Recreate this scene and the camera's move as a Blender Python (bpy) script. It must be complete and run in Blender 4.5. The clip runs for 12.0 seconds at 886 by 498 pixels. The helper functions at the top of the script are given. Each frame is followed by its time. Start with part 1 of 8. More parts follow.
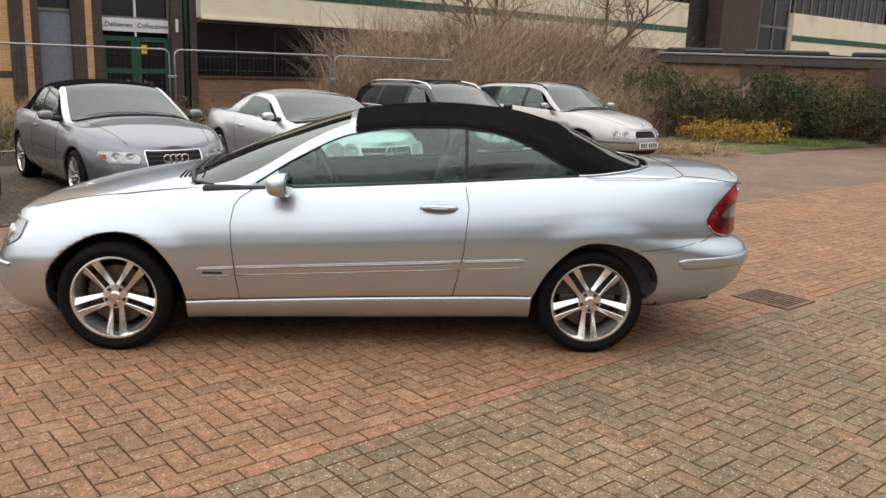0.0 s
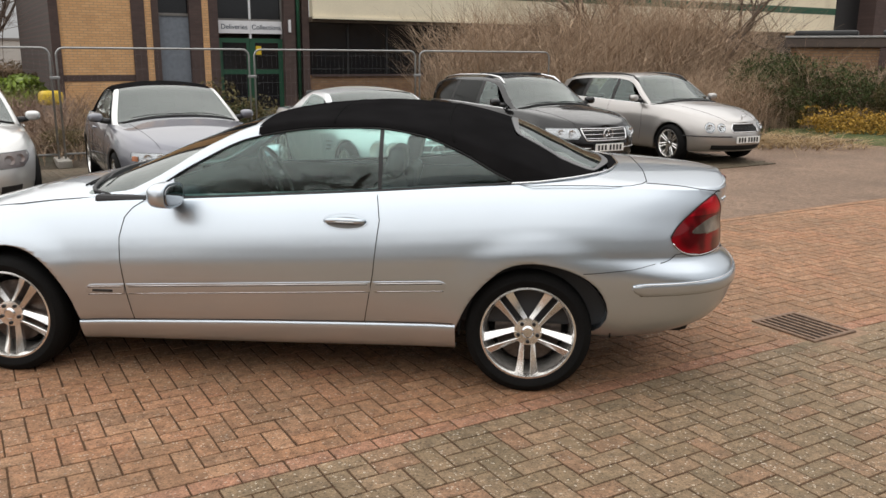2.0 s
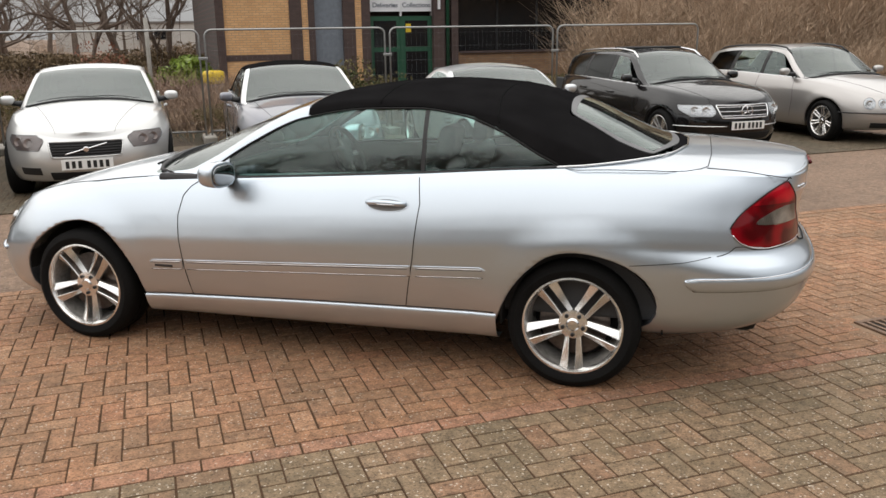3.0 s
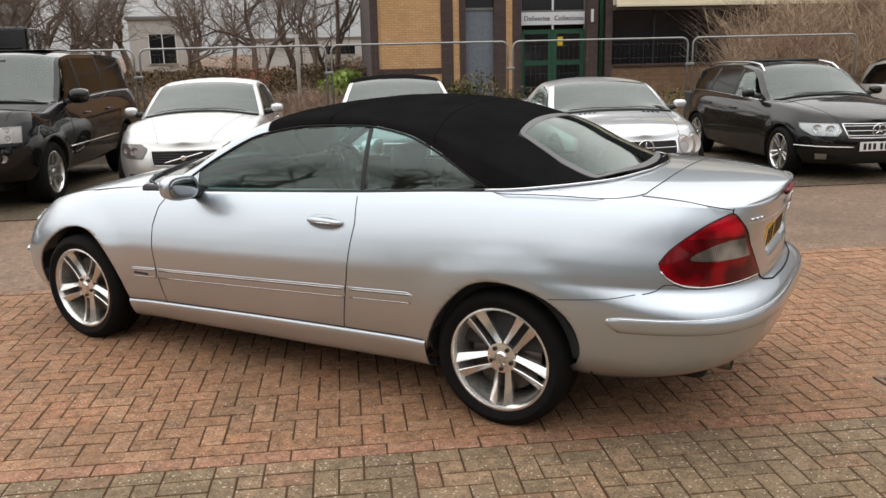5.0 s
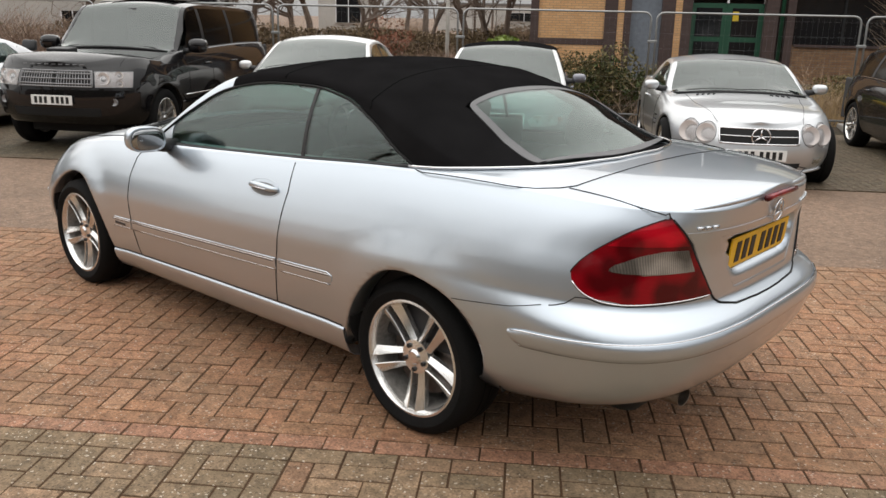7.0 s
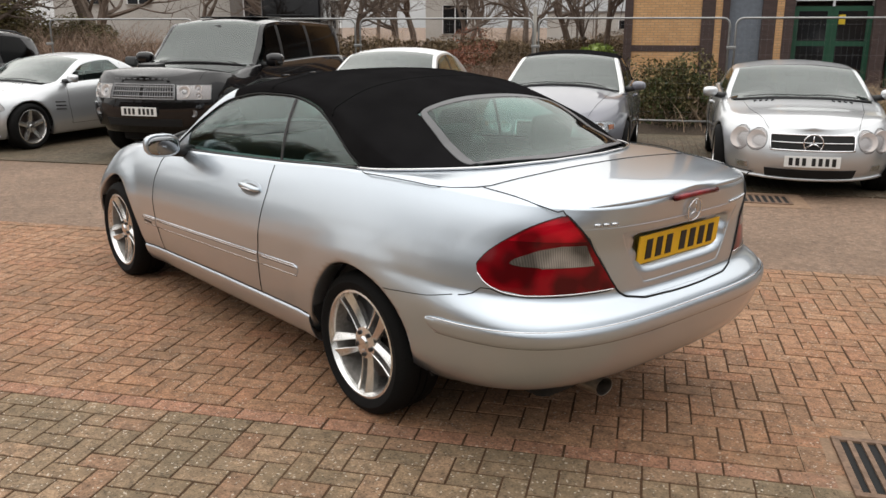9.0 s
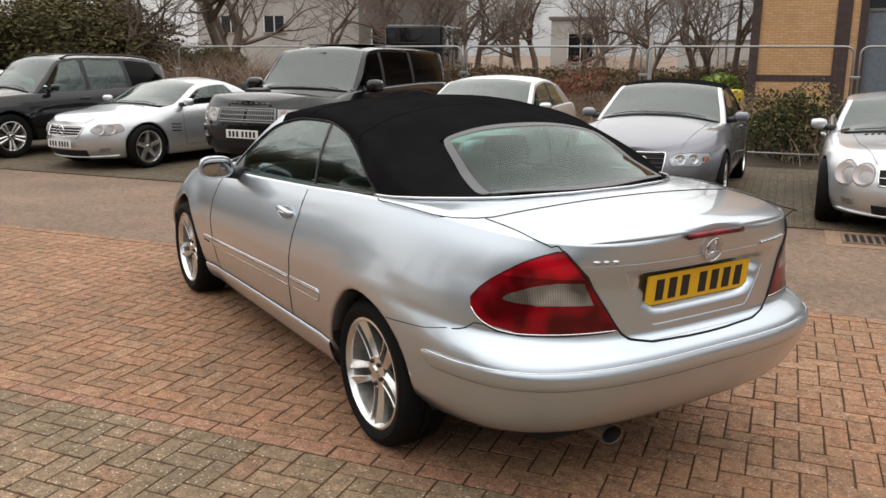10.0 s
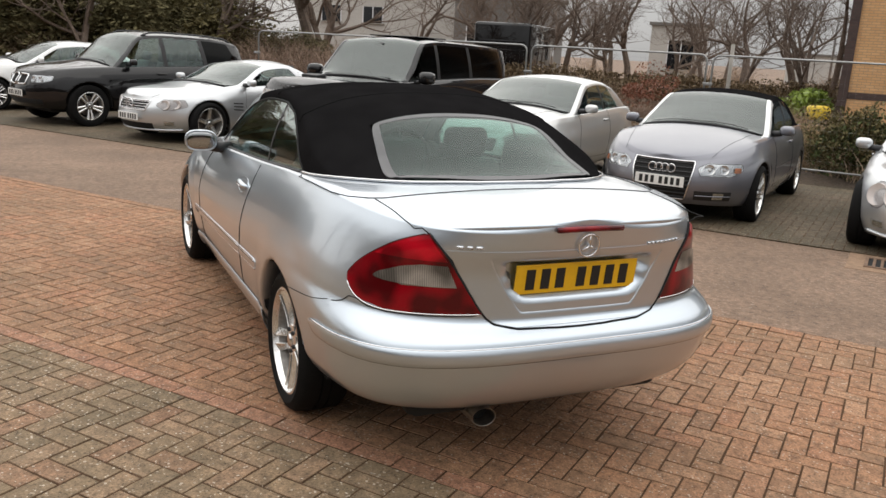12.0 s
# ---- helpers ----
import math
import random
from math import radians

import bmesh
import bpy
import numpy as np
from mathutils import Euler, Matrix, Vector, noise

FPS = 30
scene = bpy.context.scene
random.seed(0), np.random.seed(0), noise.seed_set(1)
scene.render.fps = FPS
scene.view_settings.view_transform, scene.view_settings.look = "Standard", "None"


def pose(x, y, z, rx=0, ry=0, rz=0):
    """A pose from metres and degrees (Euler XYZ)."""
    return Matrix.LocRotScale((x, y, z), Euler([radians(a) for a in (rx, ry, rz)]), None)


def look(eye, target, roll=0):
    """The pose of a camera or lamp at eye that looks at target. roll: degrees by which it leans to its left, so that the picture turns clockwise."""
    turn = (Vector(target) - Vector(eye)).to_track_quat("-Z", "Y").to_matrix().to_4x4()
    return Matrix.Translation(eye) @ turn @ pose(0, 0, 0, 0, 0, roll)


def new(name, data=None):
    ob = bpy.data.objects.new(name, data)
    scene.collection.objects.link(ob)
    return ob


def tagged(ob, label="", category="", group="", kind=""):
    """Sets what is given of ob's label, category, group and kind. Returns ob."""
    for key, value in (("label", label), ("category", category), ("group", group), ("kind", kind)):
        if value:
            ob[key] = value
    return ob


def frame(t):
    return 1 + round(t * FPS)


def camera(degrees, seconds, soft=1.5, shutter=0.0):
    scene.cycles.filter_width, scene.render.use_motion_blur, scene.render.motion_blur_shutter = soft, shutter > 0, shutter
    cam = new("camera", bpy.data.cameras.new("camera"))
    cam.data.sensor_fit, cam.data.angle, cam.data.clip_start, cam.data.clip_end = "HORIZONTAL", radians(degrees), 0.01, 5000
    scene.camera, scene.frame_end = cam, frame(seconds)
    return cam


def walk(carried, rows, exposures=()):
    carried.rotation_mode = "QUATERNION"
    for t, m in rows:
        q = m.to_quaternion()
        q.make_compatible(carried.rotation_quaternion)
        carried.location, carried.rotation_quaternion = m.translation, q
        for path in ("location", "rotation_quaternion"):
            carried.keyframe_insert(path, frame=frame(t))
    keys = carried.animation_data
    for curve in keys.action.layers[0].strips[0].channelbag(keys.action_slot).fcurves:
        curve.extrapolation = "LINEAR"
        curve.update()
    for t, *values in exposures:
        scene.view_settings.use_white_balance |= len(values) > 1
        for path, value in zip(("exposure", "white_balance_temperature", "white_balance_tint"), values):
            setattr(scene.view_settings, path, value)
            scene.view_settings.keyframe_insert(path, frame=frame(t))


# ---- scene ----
cam = camera(56.2, 12.0)
METRES, EYE, TILT, LEAN, TURN = 6.445, 1.649, 0.0, 0.0, 0.0
ROWS = [
    (0.0, 0.0, 0.0, 0.0, 0.44, -12.6, -1.99),
    (0.5, 0.0417, 0.0298, -0.0004, 2.44, -12.66, -1.25),
    (1.0, 0.0948, 0.06, 0.002, 4.37, -13.54, -1.06),
    (1.5, 0.132, 0.0882, 0.0007, 5.63, -13.58, -0.4),
    (2.0, 0.1783, 0.1186, 0.0002, 10.23, -13.16, -0.37),
    (2.5, 0.2223, 0.1406, 0.0021, 17.32, -14.02, 0.33),
    (3.0, 0.2579, 0.1643, 0.001, 21.29, -14.74, 0.78),
    (3.2, 0.2701, 0.1736, -0.0016, 22.96, -14.39, 1.0),
    (4.8, 0.3930, 0.2590, -0.0014, 32.7, -13.5, 1.3),
    (5.0, 0.4025, 0.2666, -0.0004, 33.65, -13.66, 1.25),
    (5.5, 0.4355, 0.2962, 0.0007, 37.83, -14.29, 0.55),
    (6.0, 0.4432, 0.3341, -0.0061, 39.76, -14.35, -0.79),
    (6.5, 0.4593, 0.3783, -0.0115, 44.09, -14.95, -1.85),
    (7.0, 0.4836, 0.4183, -0.008, 46.46, -15.71, -1.2),
    (7.2, 0.4940, 0.4230, -0.0053, 46.75, -15.68, -0.8),
    (8.8, 0.5825, 0.4590, -0.0036, 53.3, -15.16, -0.3),
    (9.0, 0.5829, 0.4713, -0.0043, 54.06, -15.14, 0.02),
    (9.5, 0.5905, 0.5053, -0.0059, 58.54, -14.19, -0.23),
    (10.0, 0.6071, 0.5369, -0.005, 62.76, -13.33, -0.17),
    (10.5, 0.6407, 0.5497, -0.0033, 63.57, -13.48, -0.76),
    (11.0, 0.6699, 0.5714, -0.003, 66.55, -13.38, -2.41),
    (11.5, 0.6899, 0.6028, -0.0019, 69.33, -13.29, -3.33),
    (12.0, 0.6739, 0.6321, -0.0065, 69.78, -13.71, -3.24),
]
walk(cam, [(t, pose(0, 0, EYE, TILT, LEAN, TURN) @ pose(METRES * x, METRES * y, METRES * z, 90 + pitch, roll, yaw)) for t, x, y, z, yaw, pitch, roll in ROWS])
SKY_STRENGTH, SUN_STRENGTH = 0.84, 1.92
scene.view_settings.exposure = 0.0

# ---------------------------------------------------------------- light
world = bpy.data.worlds.new("sky")
scene.world = world
world.use_nodes = True
wn, wl = world.node_tree.nodes, world.node_tree.links
wn.clear()
sky = wn.new("ShaderNodeTexSky")
sky.sky_type, sky.sun_disc = "NISHITA", False
sky.sun_elevation, sky.sun_rotation = radians(30), radians(276)
sky.air_density, sky.dust_density, sky.ozone_density = 1.0, 2.0, 1.0
grey = wn.new("ShaderNodeHueSaturation")
grey.inputs["Saturation"].default_value, grey.inputs["Value"].default_value = 0.25, 0.1
cloud = wn.new("ShaderNodeMixRGB")
cloud.inputs["Fac"].default_value, cloud.inputs["Color2"].default_value = 0.85, (1.0, 1.0, 1.0, 1)
# an overcast sky is about three times as bright overhead as at the horizon
over, height, lift = wn.new("ShaderNodeTexCoord"), wn.new("ShaderNodeSeparateXYZ"), wn.new("ShaderNodeMapRange")
lift.inputs[1].default_value, lift.inputs[2].default_value = 0.0, 1.0
lift.inputs[3].default_value, lift.inputs[4].default_value = 0.48, 2.1
wl.new(over.outputs["Generated"], height.inputs[0])
wl.new(height.outputs["Z"], lift.inputs[0])
wl.new(lift.outputs[0], cloud.inputs["Color2"])
back = wn.new("ShaderNodeBackground")
back.inputs["Strength"].default_value = SKY_STRENGTH
out = wn.new("ShaderNodeOutputWorld")
wl.new(sky.outputs[0], grey.inputs["Color"])
wl.new(grey.outputs[0], cloud.inputs["Color1"])
wl.new(cloud.outputs[0], back.inputs["Color"])
wl.new(back.outputs[0], out.inputs["Surface"])
sun = new("sun", bpy.data.lights.new("sun", "SUN"))
sun.data.energy, sun.data.angle, sun.data.color = SUN_STRENGTH, radians(150), (1.0, 0.96, 0.9)
sun.matrix_world = look((-5, 0.0, 10.0), (0, 0, 0))

# ---------------------------------------------------------------- materials


def material(name):
    m = bpy.data.materials.new(name)
    m.use_nodes = True
    n, l = m.node_tree.nodes, m.node_tree.links
    return m, n, l, n["Principled BSDF"]


def surface(name, colour, rough=0.6, metal=0.0, coat=0.0, scale=6.0, vary=0.12, fine=60.0, bump=0.1, depth=0.004,
            stain=None, stain_at=0.6, each=0.0, spec=0.5, sheen=0.0):
    """Paint, plastic, stone, cloth: two scales of variation, relief, and change from piece to piece."""
    m, n, l, b = material(name)
    tc = n.new("ShaderNodeTexCoord")
    big, small = n.new("ShaderNodeTexNoise"), n.new("ShaderNodeTexNoise")
    big.inputs["Scale"].default_value, big.inputs["Detail"].default_value = scale, 5
    small.inputs["Scale"].default_value, small.inputs["Detail"].default_value = fine, 4
    l.new(tc.outputs["Object"], big.inputs["Vector"])
    l.new(tc.outputs["Object"], small.inputs["Vector"])
    mixed = n.new("ShaderNodeMath")
    mixed.operation = "ADD"
    l.new(big.outputs["Fac"], mixed.inputs[0])
    l.new(small.outputs["Fac"], mixed.inputs[1])
    ramp = n.new("ShaderNodeMapRange")
    ramp.inputs[1].default_value, ramp.inputs[2].default_value = 0.65, 1.35
    ramp.inputs[3].default_value, ramp.inputs[4].default_value = 1 - vary, 1 + vary
    l.new(mixed.outputs[0], ramp.inputs[0])
    value = ramp.outputs[0]
    if each:
        info = n.new("ShaderNodeObjectInfo")
        geo = n.new("ShaderNodeNewGeometry")
        both = n.new("ShaderNodeMath")
        both.operation = "ADD"
        l.new(info.outputs["Random"], both.inputs[0])
        l.new(geo.outputs["Random Per Island"], both.inputs[1])
        wrap = n.new("ShaderNodeMath")
        wrap.operation = "FRACT"
        l.new(both.outputs[0], wrap.inputs[0])
        er = n.new("ShaderNodeMapRange")
        er.inputs[3].default_value, er.inputs[4].default_value = 1 - each, 1 + each
        l.new(wrap.outputs[0], er.inputs[0])
        mul = n.new("ShaderNodeMath")
        mul.operation = "MULTIPLY"
        l.new(value, mul.inputs[0])
        l.new(er.outputs[0], mul.inputs[1])
        value = mul.outputs[0]
    tint = n.new("ShaderNodeMixRGB")
    tint.blend_type, tint.inputs["Fac"].default_value = "MULTIPLY", 1.0
    tint.inputs["Color1"].default_value = (*colour, 1)
    l.new(value, tint.inputs["Color2"])
    colour_out = tint.outputs[0]
    if stain:
        blot = n.new("ShaderNodeTexNoise")
        blot.inputs["Scale"].default_value, blot.inputs["Detail"].default_value = scale * 0.35, 6
        l.new(tc.outputs["Object"], blot.inputs["Vector"])
        cut = n.new("ShaderNodeMapRange")
        cut.inputs[1].default_value, cut.inputs[2].default_value = stain_at - 0.12, stain_at + 0.12
        l.new(blot.outputs["Fac"], cut.inputs[0])
        st = n.new("ShaderNodeMixRGB")
        st.inputs["Color2"].default_value = (*stain, 1)
        l.new(cut.outputs[0], st.inputs["Fac"])
        l.new(colour_out, st.inputs["Color1"])
        colour_out = st.outputs[0]
    l.new(colour_out, b.inputs["Base Color"])
    b.inputs["Roughness"].default_value, b.inputs["Metallic"].default_value = rough, metal
    b.inputs["Coat Weight"].default_value, b.inputs["Coat Roughness"].default_value = coat, 0.05
    b.inputs["Specular IOR Level"].default_value = spec
    b.inputs["Sheen Weight"].default_value = sheen
    if bump:
        bp = n.new("ShaderNodeBump")
        bp.inputs["Strength"].default_value, bp.inputs["Distance"].default_value = bump, depth
        l.new(small.outputs["Fac"], bp.inputs["Height"])
        l.new(bp.outputs[0], b.inputs["Normal"])
    return m


def paver(name, tones, dirt, dirt_at=0.55, grit=0.5, patch_scale=1.1, pale=None, relief=0.004, grain_depth=0.45):
    """Worn concrete block: a tone for each block, blotches, dirt in patches, pale and dark grit in the face."""
    m, n, l, b = material(name)
    geo, info = n.new("ShaderNodeNewGeometry"), n.new("ShaderNodeObjectInfo")

    def noise(scale, detail, rough=0.6):
        t = n.new("ShaderNodeTexNoise")
        t.inputs["Scale"].default_value, t.inputs["Detail"].default_value, t.inputs["Roughness"].default_value = scale, detail, rough
        l.new(geo.outputs["Position"], t.inputs["Vector"])
        return t.outputs["Fac"]

    def span(v, a, b_, c, d):
        r = n.new("ShaderNodeMapRange")
        for k, q in zip((1, 2, 3, 4), (a, b_, c, d)):
            r.inputs[k].default_value = q
        l.new(v, r.inputs[0])
        return r.outputs[0]

    def blend(kind, fac, c1, c2):
        x = n.new("ShaderNodeMixRGB")
        x.blend_type = kind
        for slot, v in (("Fac", fac), ("Color1", c1), ("Color2", c2)):
            if isinstance(v, (int, float)):
                x.inputs[slot].default_value = v
            elif isinstance(v, tuple):
                x.inputs[slot].default_value = (*v, 1)
            else:
                l.new(v, x.inputs[slot])
        return x.outputs[0]
    both, wrap = n.new("ShaderNodeMath"), n.new("ShaderNodeMath")
    both.operation, wrap.operation = "ADD", "FRACT"
    l.new(info.outputs["Random"], both.inputs[0])
    l.new(geo.outputs["Random Per Island"], both.inputs[1])
    l.new(both.outputs[0], wrap.inputs[0])
    ramp = n.new("ShaderNodeValToRGB")
    ramp.color_ramp.interpolation = "LINEAR"
    while len(ramp.color_ramp.elements) < len(tones):
        ramp.color_ramp.elements.new(0.5)
    for k, t in enumerate(tones):
        e = ramp.color_ramp.elements[k]
        e.position, e.color = k / (len(tones) - 1), (*t, 1)
    l.new(wrap.outputs[0], ramp.inputs[0])
    fine = noise(95.0, 6, 0.75)
    c = blend("MULTIPLY", 1.0, ramp.outputs[0], span(noise(19.0, 6, 0.7), 0.3, 0.7, 0.5, 1.5))
    c = blend("MULTIPLY", 1.0, c, span(fine, 0.32, 0.68, 1 - grain_depth, 1 + grain_depth))
    c = blend("MIX", span(noise(patch_scale, 7, 0.68), dirt_at - 0.14, dirt_at + 0.14, 0.0, 0.75), c, dirt)
    if pale:
        c = blend("MIX", span(noise(patch_scale * 2.3, 8, 0.7), 0.56, 0.72, 0.0, 0.6), c, pale)
    grain = n.new("ShaderNodeTexVoronoi")
    grain.inputs["Scale"].default_value = 130.0
    l.new(geo.outputs["Position"], grain.inputs["Vector"])
    sep = n.new("ShaderNodeSeparateColor")
    l.new(grain.outputs["Color"], sep.inputs[0])
    c = blend("MIX", span(sep.outputs[0], 0.955, 0.985, 0.0, grit), c, (0.60, 0.52, 0.42))
    c = blend("MULTIPLY", 1.0, c, span(sep.outputs[1], 0.0, 0.22, 0.55, 1.0))
    l.new(c, b.inputs["Base Color"])
    b.inputs["Specular IOR Level"].default_value = 0.35
    l.new(span(fine, 0.3, 0.7, 0.92, 0.7), b.inputs["Roughness"])
    bp = n.new("ShaderNodeBump")
    bp.inputs["Strength"].default_value, bp.inputs["Distance"].default_value = 0.9, relief
    l.new(fine, bp.inputs["Height"])
    l.new(bp.outputs[0], b.inputs["Normal"])
    return m


def paint(name, colour, metal=0.6, rough=0.32, spec=0.5):
    """Car paint: flakes under a clear coat, with a thin film of road dust."""
    m, n, l, b = material(name)
    tc = n.new("ShaderNodeTexCoord")
    dust, flake = n.new("ShaderNodeTexNoise"), n.new("ShaderNodeTexNoise")
    dust.inputs["Scale"].default_value, dust.inputs["Detail"].default_value = 3.0, 6
    flake.inputs["Scale"].default_value = 900.0
    l.new(tc.outputs["Object"], dust.inputs["Vector"])
    l.new(tc.outputs["Object"], flake.inputs["Vector"])
    r = n.new("ShaderNodeMapRange")
    r.inputs[1].default_value, r.inputs[2].default_value = 0.3, 0.75
    r.inputs[3].default_value, r.inputs[4].default_value = rough - 0.015, rough + 0.03
    l.new(dust.outputs["Fac"], r.inputs[0])
    l.new(r.outputs[0], b.inputs["Roughness"])
    v = n.new("ShaderNodeMapRange")
    v.inputs[1].default_value, v.inputs[2].default_value = 0.3, 0.7
    v.inputs[3].default_value, v.inputs[4].default_value = 0.985, 1.015
    l.new(flake.outputs["Fac"], v.inputs[0])
    mul = n.new("ShaderNodeMixRGB")
    mul.blend_type, mul.inputs["Fac"].default_value = "MULTIPLY", 1.0
    mul.inputs["Color1"].default_value = (*colour, 1)
    l.new(v.outputs[0], mul.inputs["Color2"])
    l.new(mul.outputs[0], b.inputs["Base Color"])
    b.inputs["Metallic"].default_value = metal
    b.inputs["Coat Weight"].default_value, b.inputs["Coat Roughness"].default_value = 1.0, 0.03
    b.inputs["Specular IOR Level"].default_value = spec
    return m


def glass(name, tint, gloss_rough=0.02, ior=1.6):
    """A thin tinted pane: it lets light through and mirrors at grazing angles."""
    m = bpy.data.materials.new(name)
    m.use_nodes = True
    n, l = m.node_tree.nodes, m.node_tree.links
    n.clear()
    clear, gloss, mix, lw, pw, ma, o = (n.new("ShaderNode" + k) for k in ("BsdfTransparent", "BsdfGlossy", "MixShader", "LayerWeight", "Math", "Math", "OutputMaterial"))
    r0 = ((ior - 1) / (ior + 1)) ** 2
    lw.inputs["Blend"].default_value = 0.5
    pw.operation, pw.inputs[1].default_value = "POWER", 5.0
    ma.operation, ma.inputs[1].default_value, ma.inputs[2].default_value = "MULTIPLY_ADD", 1 - r0, r0
    l.new(lw.outputs["Facing"], pw.inputs[0])
    l.new(pw.outputs[0], ma.inputs[0])
    clear.inputs["Color"].default_value = (*tint, 1)
    gloss.inputs["Roughness"].default_value = gloss_rough
    gloss.inputs["Color"].default_value = (0.95, 0.97, 0.96, 1)
    l.new(ma.outputs[0], mix.inputs[0])
    l.new(clear.outputs[0], mix.inputs[1])
    l.new(gloss.outputs[0], mix.inputs[2])
    l.new(mix.outputs[0], o.inputs["Surface"])
    return m


def lens(name, colour, rough=0.08, columns=0.0):
    """Moulded lamp plastic with fine ribs."""
    m, n, l, b = material(name)
    tc, wv, bp = n.new("ShaderNodeTexCoord"), n.new("ShaderNodeTexWave"), n.new("ShaderNodeBump")
    wv.bands_direction, wv.inputs["Scale"].default_value, wv.inputs["Distortion"].default_value = "Z", 75.0, 0.6
    l.new(tc.outputs["Object"], wv.inputs["Vector"])
    bp.inputs["Strength"].default_value, bp.inputs["Distance"].default_value = 0.05, 0.002
    l.new(wv.outputs["Fac"], bp.inputs["Height"])
    l.new(bp.outputs[0], b.inputs["Normal"])
    r = n.new("ShaderNodeMixRGB")
    r.blend_type, r.inputs["Fac"].default_value = "MULTIPLY", 0.3
    r.inputs["Color1"].default_value = (*colour, 1)
    l.new(wv.outputs["Fac"], r.inputs["Color2"])
    # reflector bowls behind the plastic, and their columns
    no, ra, bowls = n.new("ShaderNodeTexNoise"), n.new("ShaderNodeValToRGB"), n.new("ShaderNodeMixRGB")
    no.inputs["Scale"].default_value, no.inputs["Detail"].default_value = 9.0, 1.0
    l.new(tc.outputs["Object"], no.inputs["Vector"])
    l.new(no.outputs["Fac"], ra.inputs["Fac"])
    ra.color_ramp.elements[0].position, ra.color_ramp.elements[0].color = 0.40, (0.28, 0.28, 0.28, 1)
    ra.color_ramp.elements[1].position, ra.color_ramp.elements[1].color = 0.62, (1, 1, 1, 1)
    bowls.blend_type, bowls.inputs["Fac"].default_value = "MULTIPLY", 1.0
    l.new(r.outputs[0], bowls.inputs["Color1"])
    l.new(ra.outputs[0], bowls.inputs["Color2"])
    cols, grid = n.new("ShaderNodeTexWave"), n.new("ShaderNodeMixRGB")
    cols.bands_direction, cols.inputs["Scale"].default_value, cols.inputs["Distortion"].default_value = "Y", 48.0, 0.5
    l.new(tc.outputs["Object"], cols.inputs["Vector"])
    grid.blend_type, grid.inputs["Fac"].default_value = "MULTIPLY", columns
    l.new(bowls.outputs[0], grid.inputs["Color1"])
    l.new(cols.outputs["Fac"], grid.inputs["Color2"])
    l.new(grid.outputs[0], b.inputs["Base Color"])
    b.inputs["Roughness"].default_value = 0.3
    b.inputs["Specular IOR Level"].default_value = 0.1
    b.inputs["Coat Weight"].default_value, b.inputs["Coat Roughness"].default_value = 0.55, rough * 0.3
    return m


SILVER = paint("silver_paint", (0.535, 0.590, 0.648), 0.92, 0.31)
SILVER_BLUE = paint("blue_silver_paint", (0.195, 0.198, 0.225), 0.75, 0.42)
SILVER_PALE = paint("pale_silver_paint", (0.60, 0.60, 0.59), 0.6)
SILVER_WARM = paint("warm_silver_paint", (0.42, 0.40, 0.385), 0.7)
SILVER_SL = paint("bright_silver_paint", (0.60, 0.615, 0.63), 0.75)
WHITE = paint("white_paint", (0.75, 0.75, 0.74), 0.1)
BLACK = paint("black_paint", (0.005, 0.0045, 0.005), 0.0, 0.4, 0.05)
CLOTH = surface("black_roof_cloth", (0.011, 0.0106, 0.011), 1.0, fine=700, bump=0.5, depth=0.002, vary=0.3, spec=0.0)
RUBBER = surface("tyre_rubber", (0.0075, 0.0073, 0.0072), 0.8, fine=120, bump=0.2, vary=0.3, spec=0.12)
TRIM = surface("black_plastic", (0.015, 0.015, 0.016), 0.5, fine=200, bump=0.1)
GAP = surface("dark_gap", (0.008, 0.008, 0.008), 0.9, bump=0)
CHROME = surface("chrome", (0.75, 0.75, 0.76), 0.12, 1.0, bump=0, vary=0.05)
ALLOY = surface("alloy", (0.82, 0.81, 0.79), 0.24, 0.92, bump=0.05, vary=0.12, scale=9)
DISC = surface("brake_steel", (0.12, 0.10, 0.09), 0.45, 0.9, scale=20, vary=0.3)
BARREL = surface("dusty_barrel", (0.30, 0.285, 0.265), 0.5, 0.6, scale=12, vary=0.35)
LEATHER = surface("black_leather", (0.02, 0.02, 0.021), 0.5, fine=90, bump=0.2)
CABIN = surface("cabin_plastic", (0.03, 0.03, 0.032), 0.7, fine=150, bump=0.1)
GREY_TRIM = surface("grey_plastic", (0.2, 0.2, 0.2), 0.6)
GLASS = glass("tinted_glass", (0.82, 0.93, 0.905), ior=1.6)
SCREEN_GLASS = glass("windscreen_glass", (0.34, 0.41, 0.38), ior=1.95)
DARK_GLASS = glass("privacy_glass", (0.02, 0.021, 0.021), 0.12, ior=1.25)
LAMP_CLEAR = glass("lamp_glass", (0.9, 0.91, 0.92), ior=1.4)
RED_LENS = lens("red_lens", (0.27, 0.0, 0.006))
BRIGHT_RED = lens("bright_red_lens", (0.62, 0.004, 0.018))
SMOKE_LENS = lens("smoked_lens", (0.40, 0.35, 0.30), columns=0.4)
ORANGE_LENS = lens("amber_lens", (0.55, 0.2, 0.09))
REFLECTOR = surface("lamp_reflector", (0.55, 0.55, 0.55), 0.22, 0.75, bump=0)
YELLOW_PLATE = surface("yellow_plate", (0.75, 0.42, 0.01), 0.35, vary=0.05, bump=0)
WHITE_PLATE = surface("white_plate", (0.75, 0.75, 0.73), 0.35, vary=0.05, bump=0)
INK = surface("plate_ink", (0.01, 0.01, 0.01), 0.5, bump=0)

# ---------------------------------------------------------------- mesh helpers


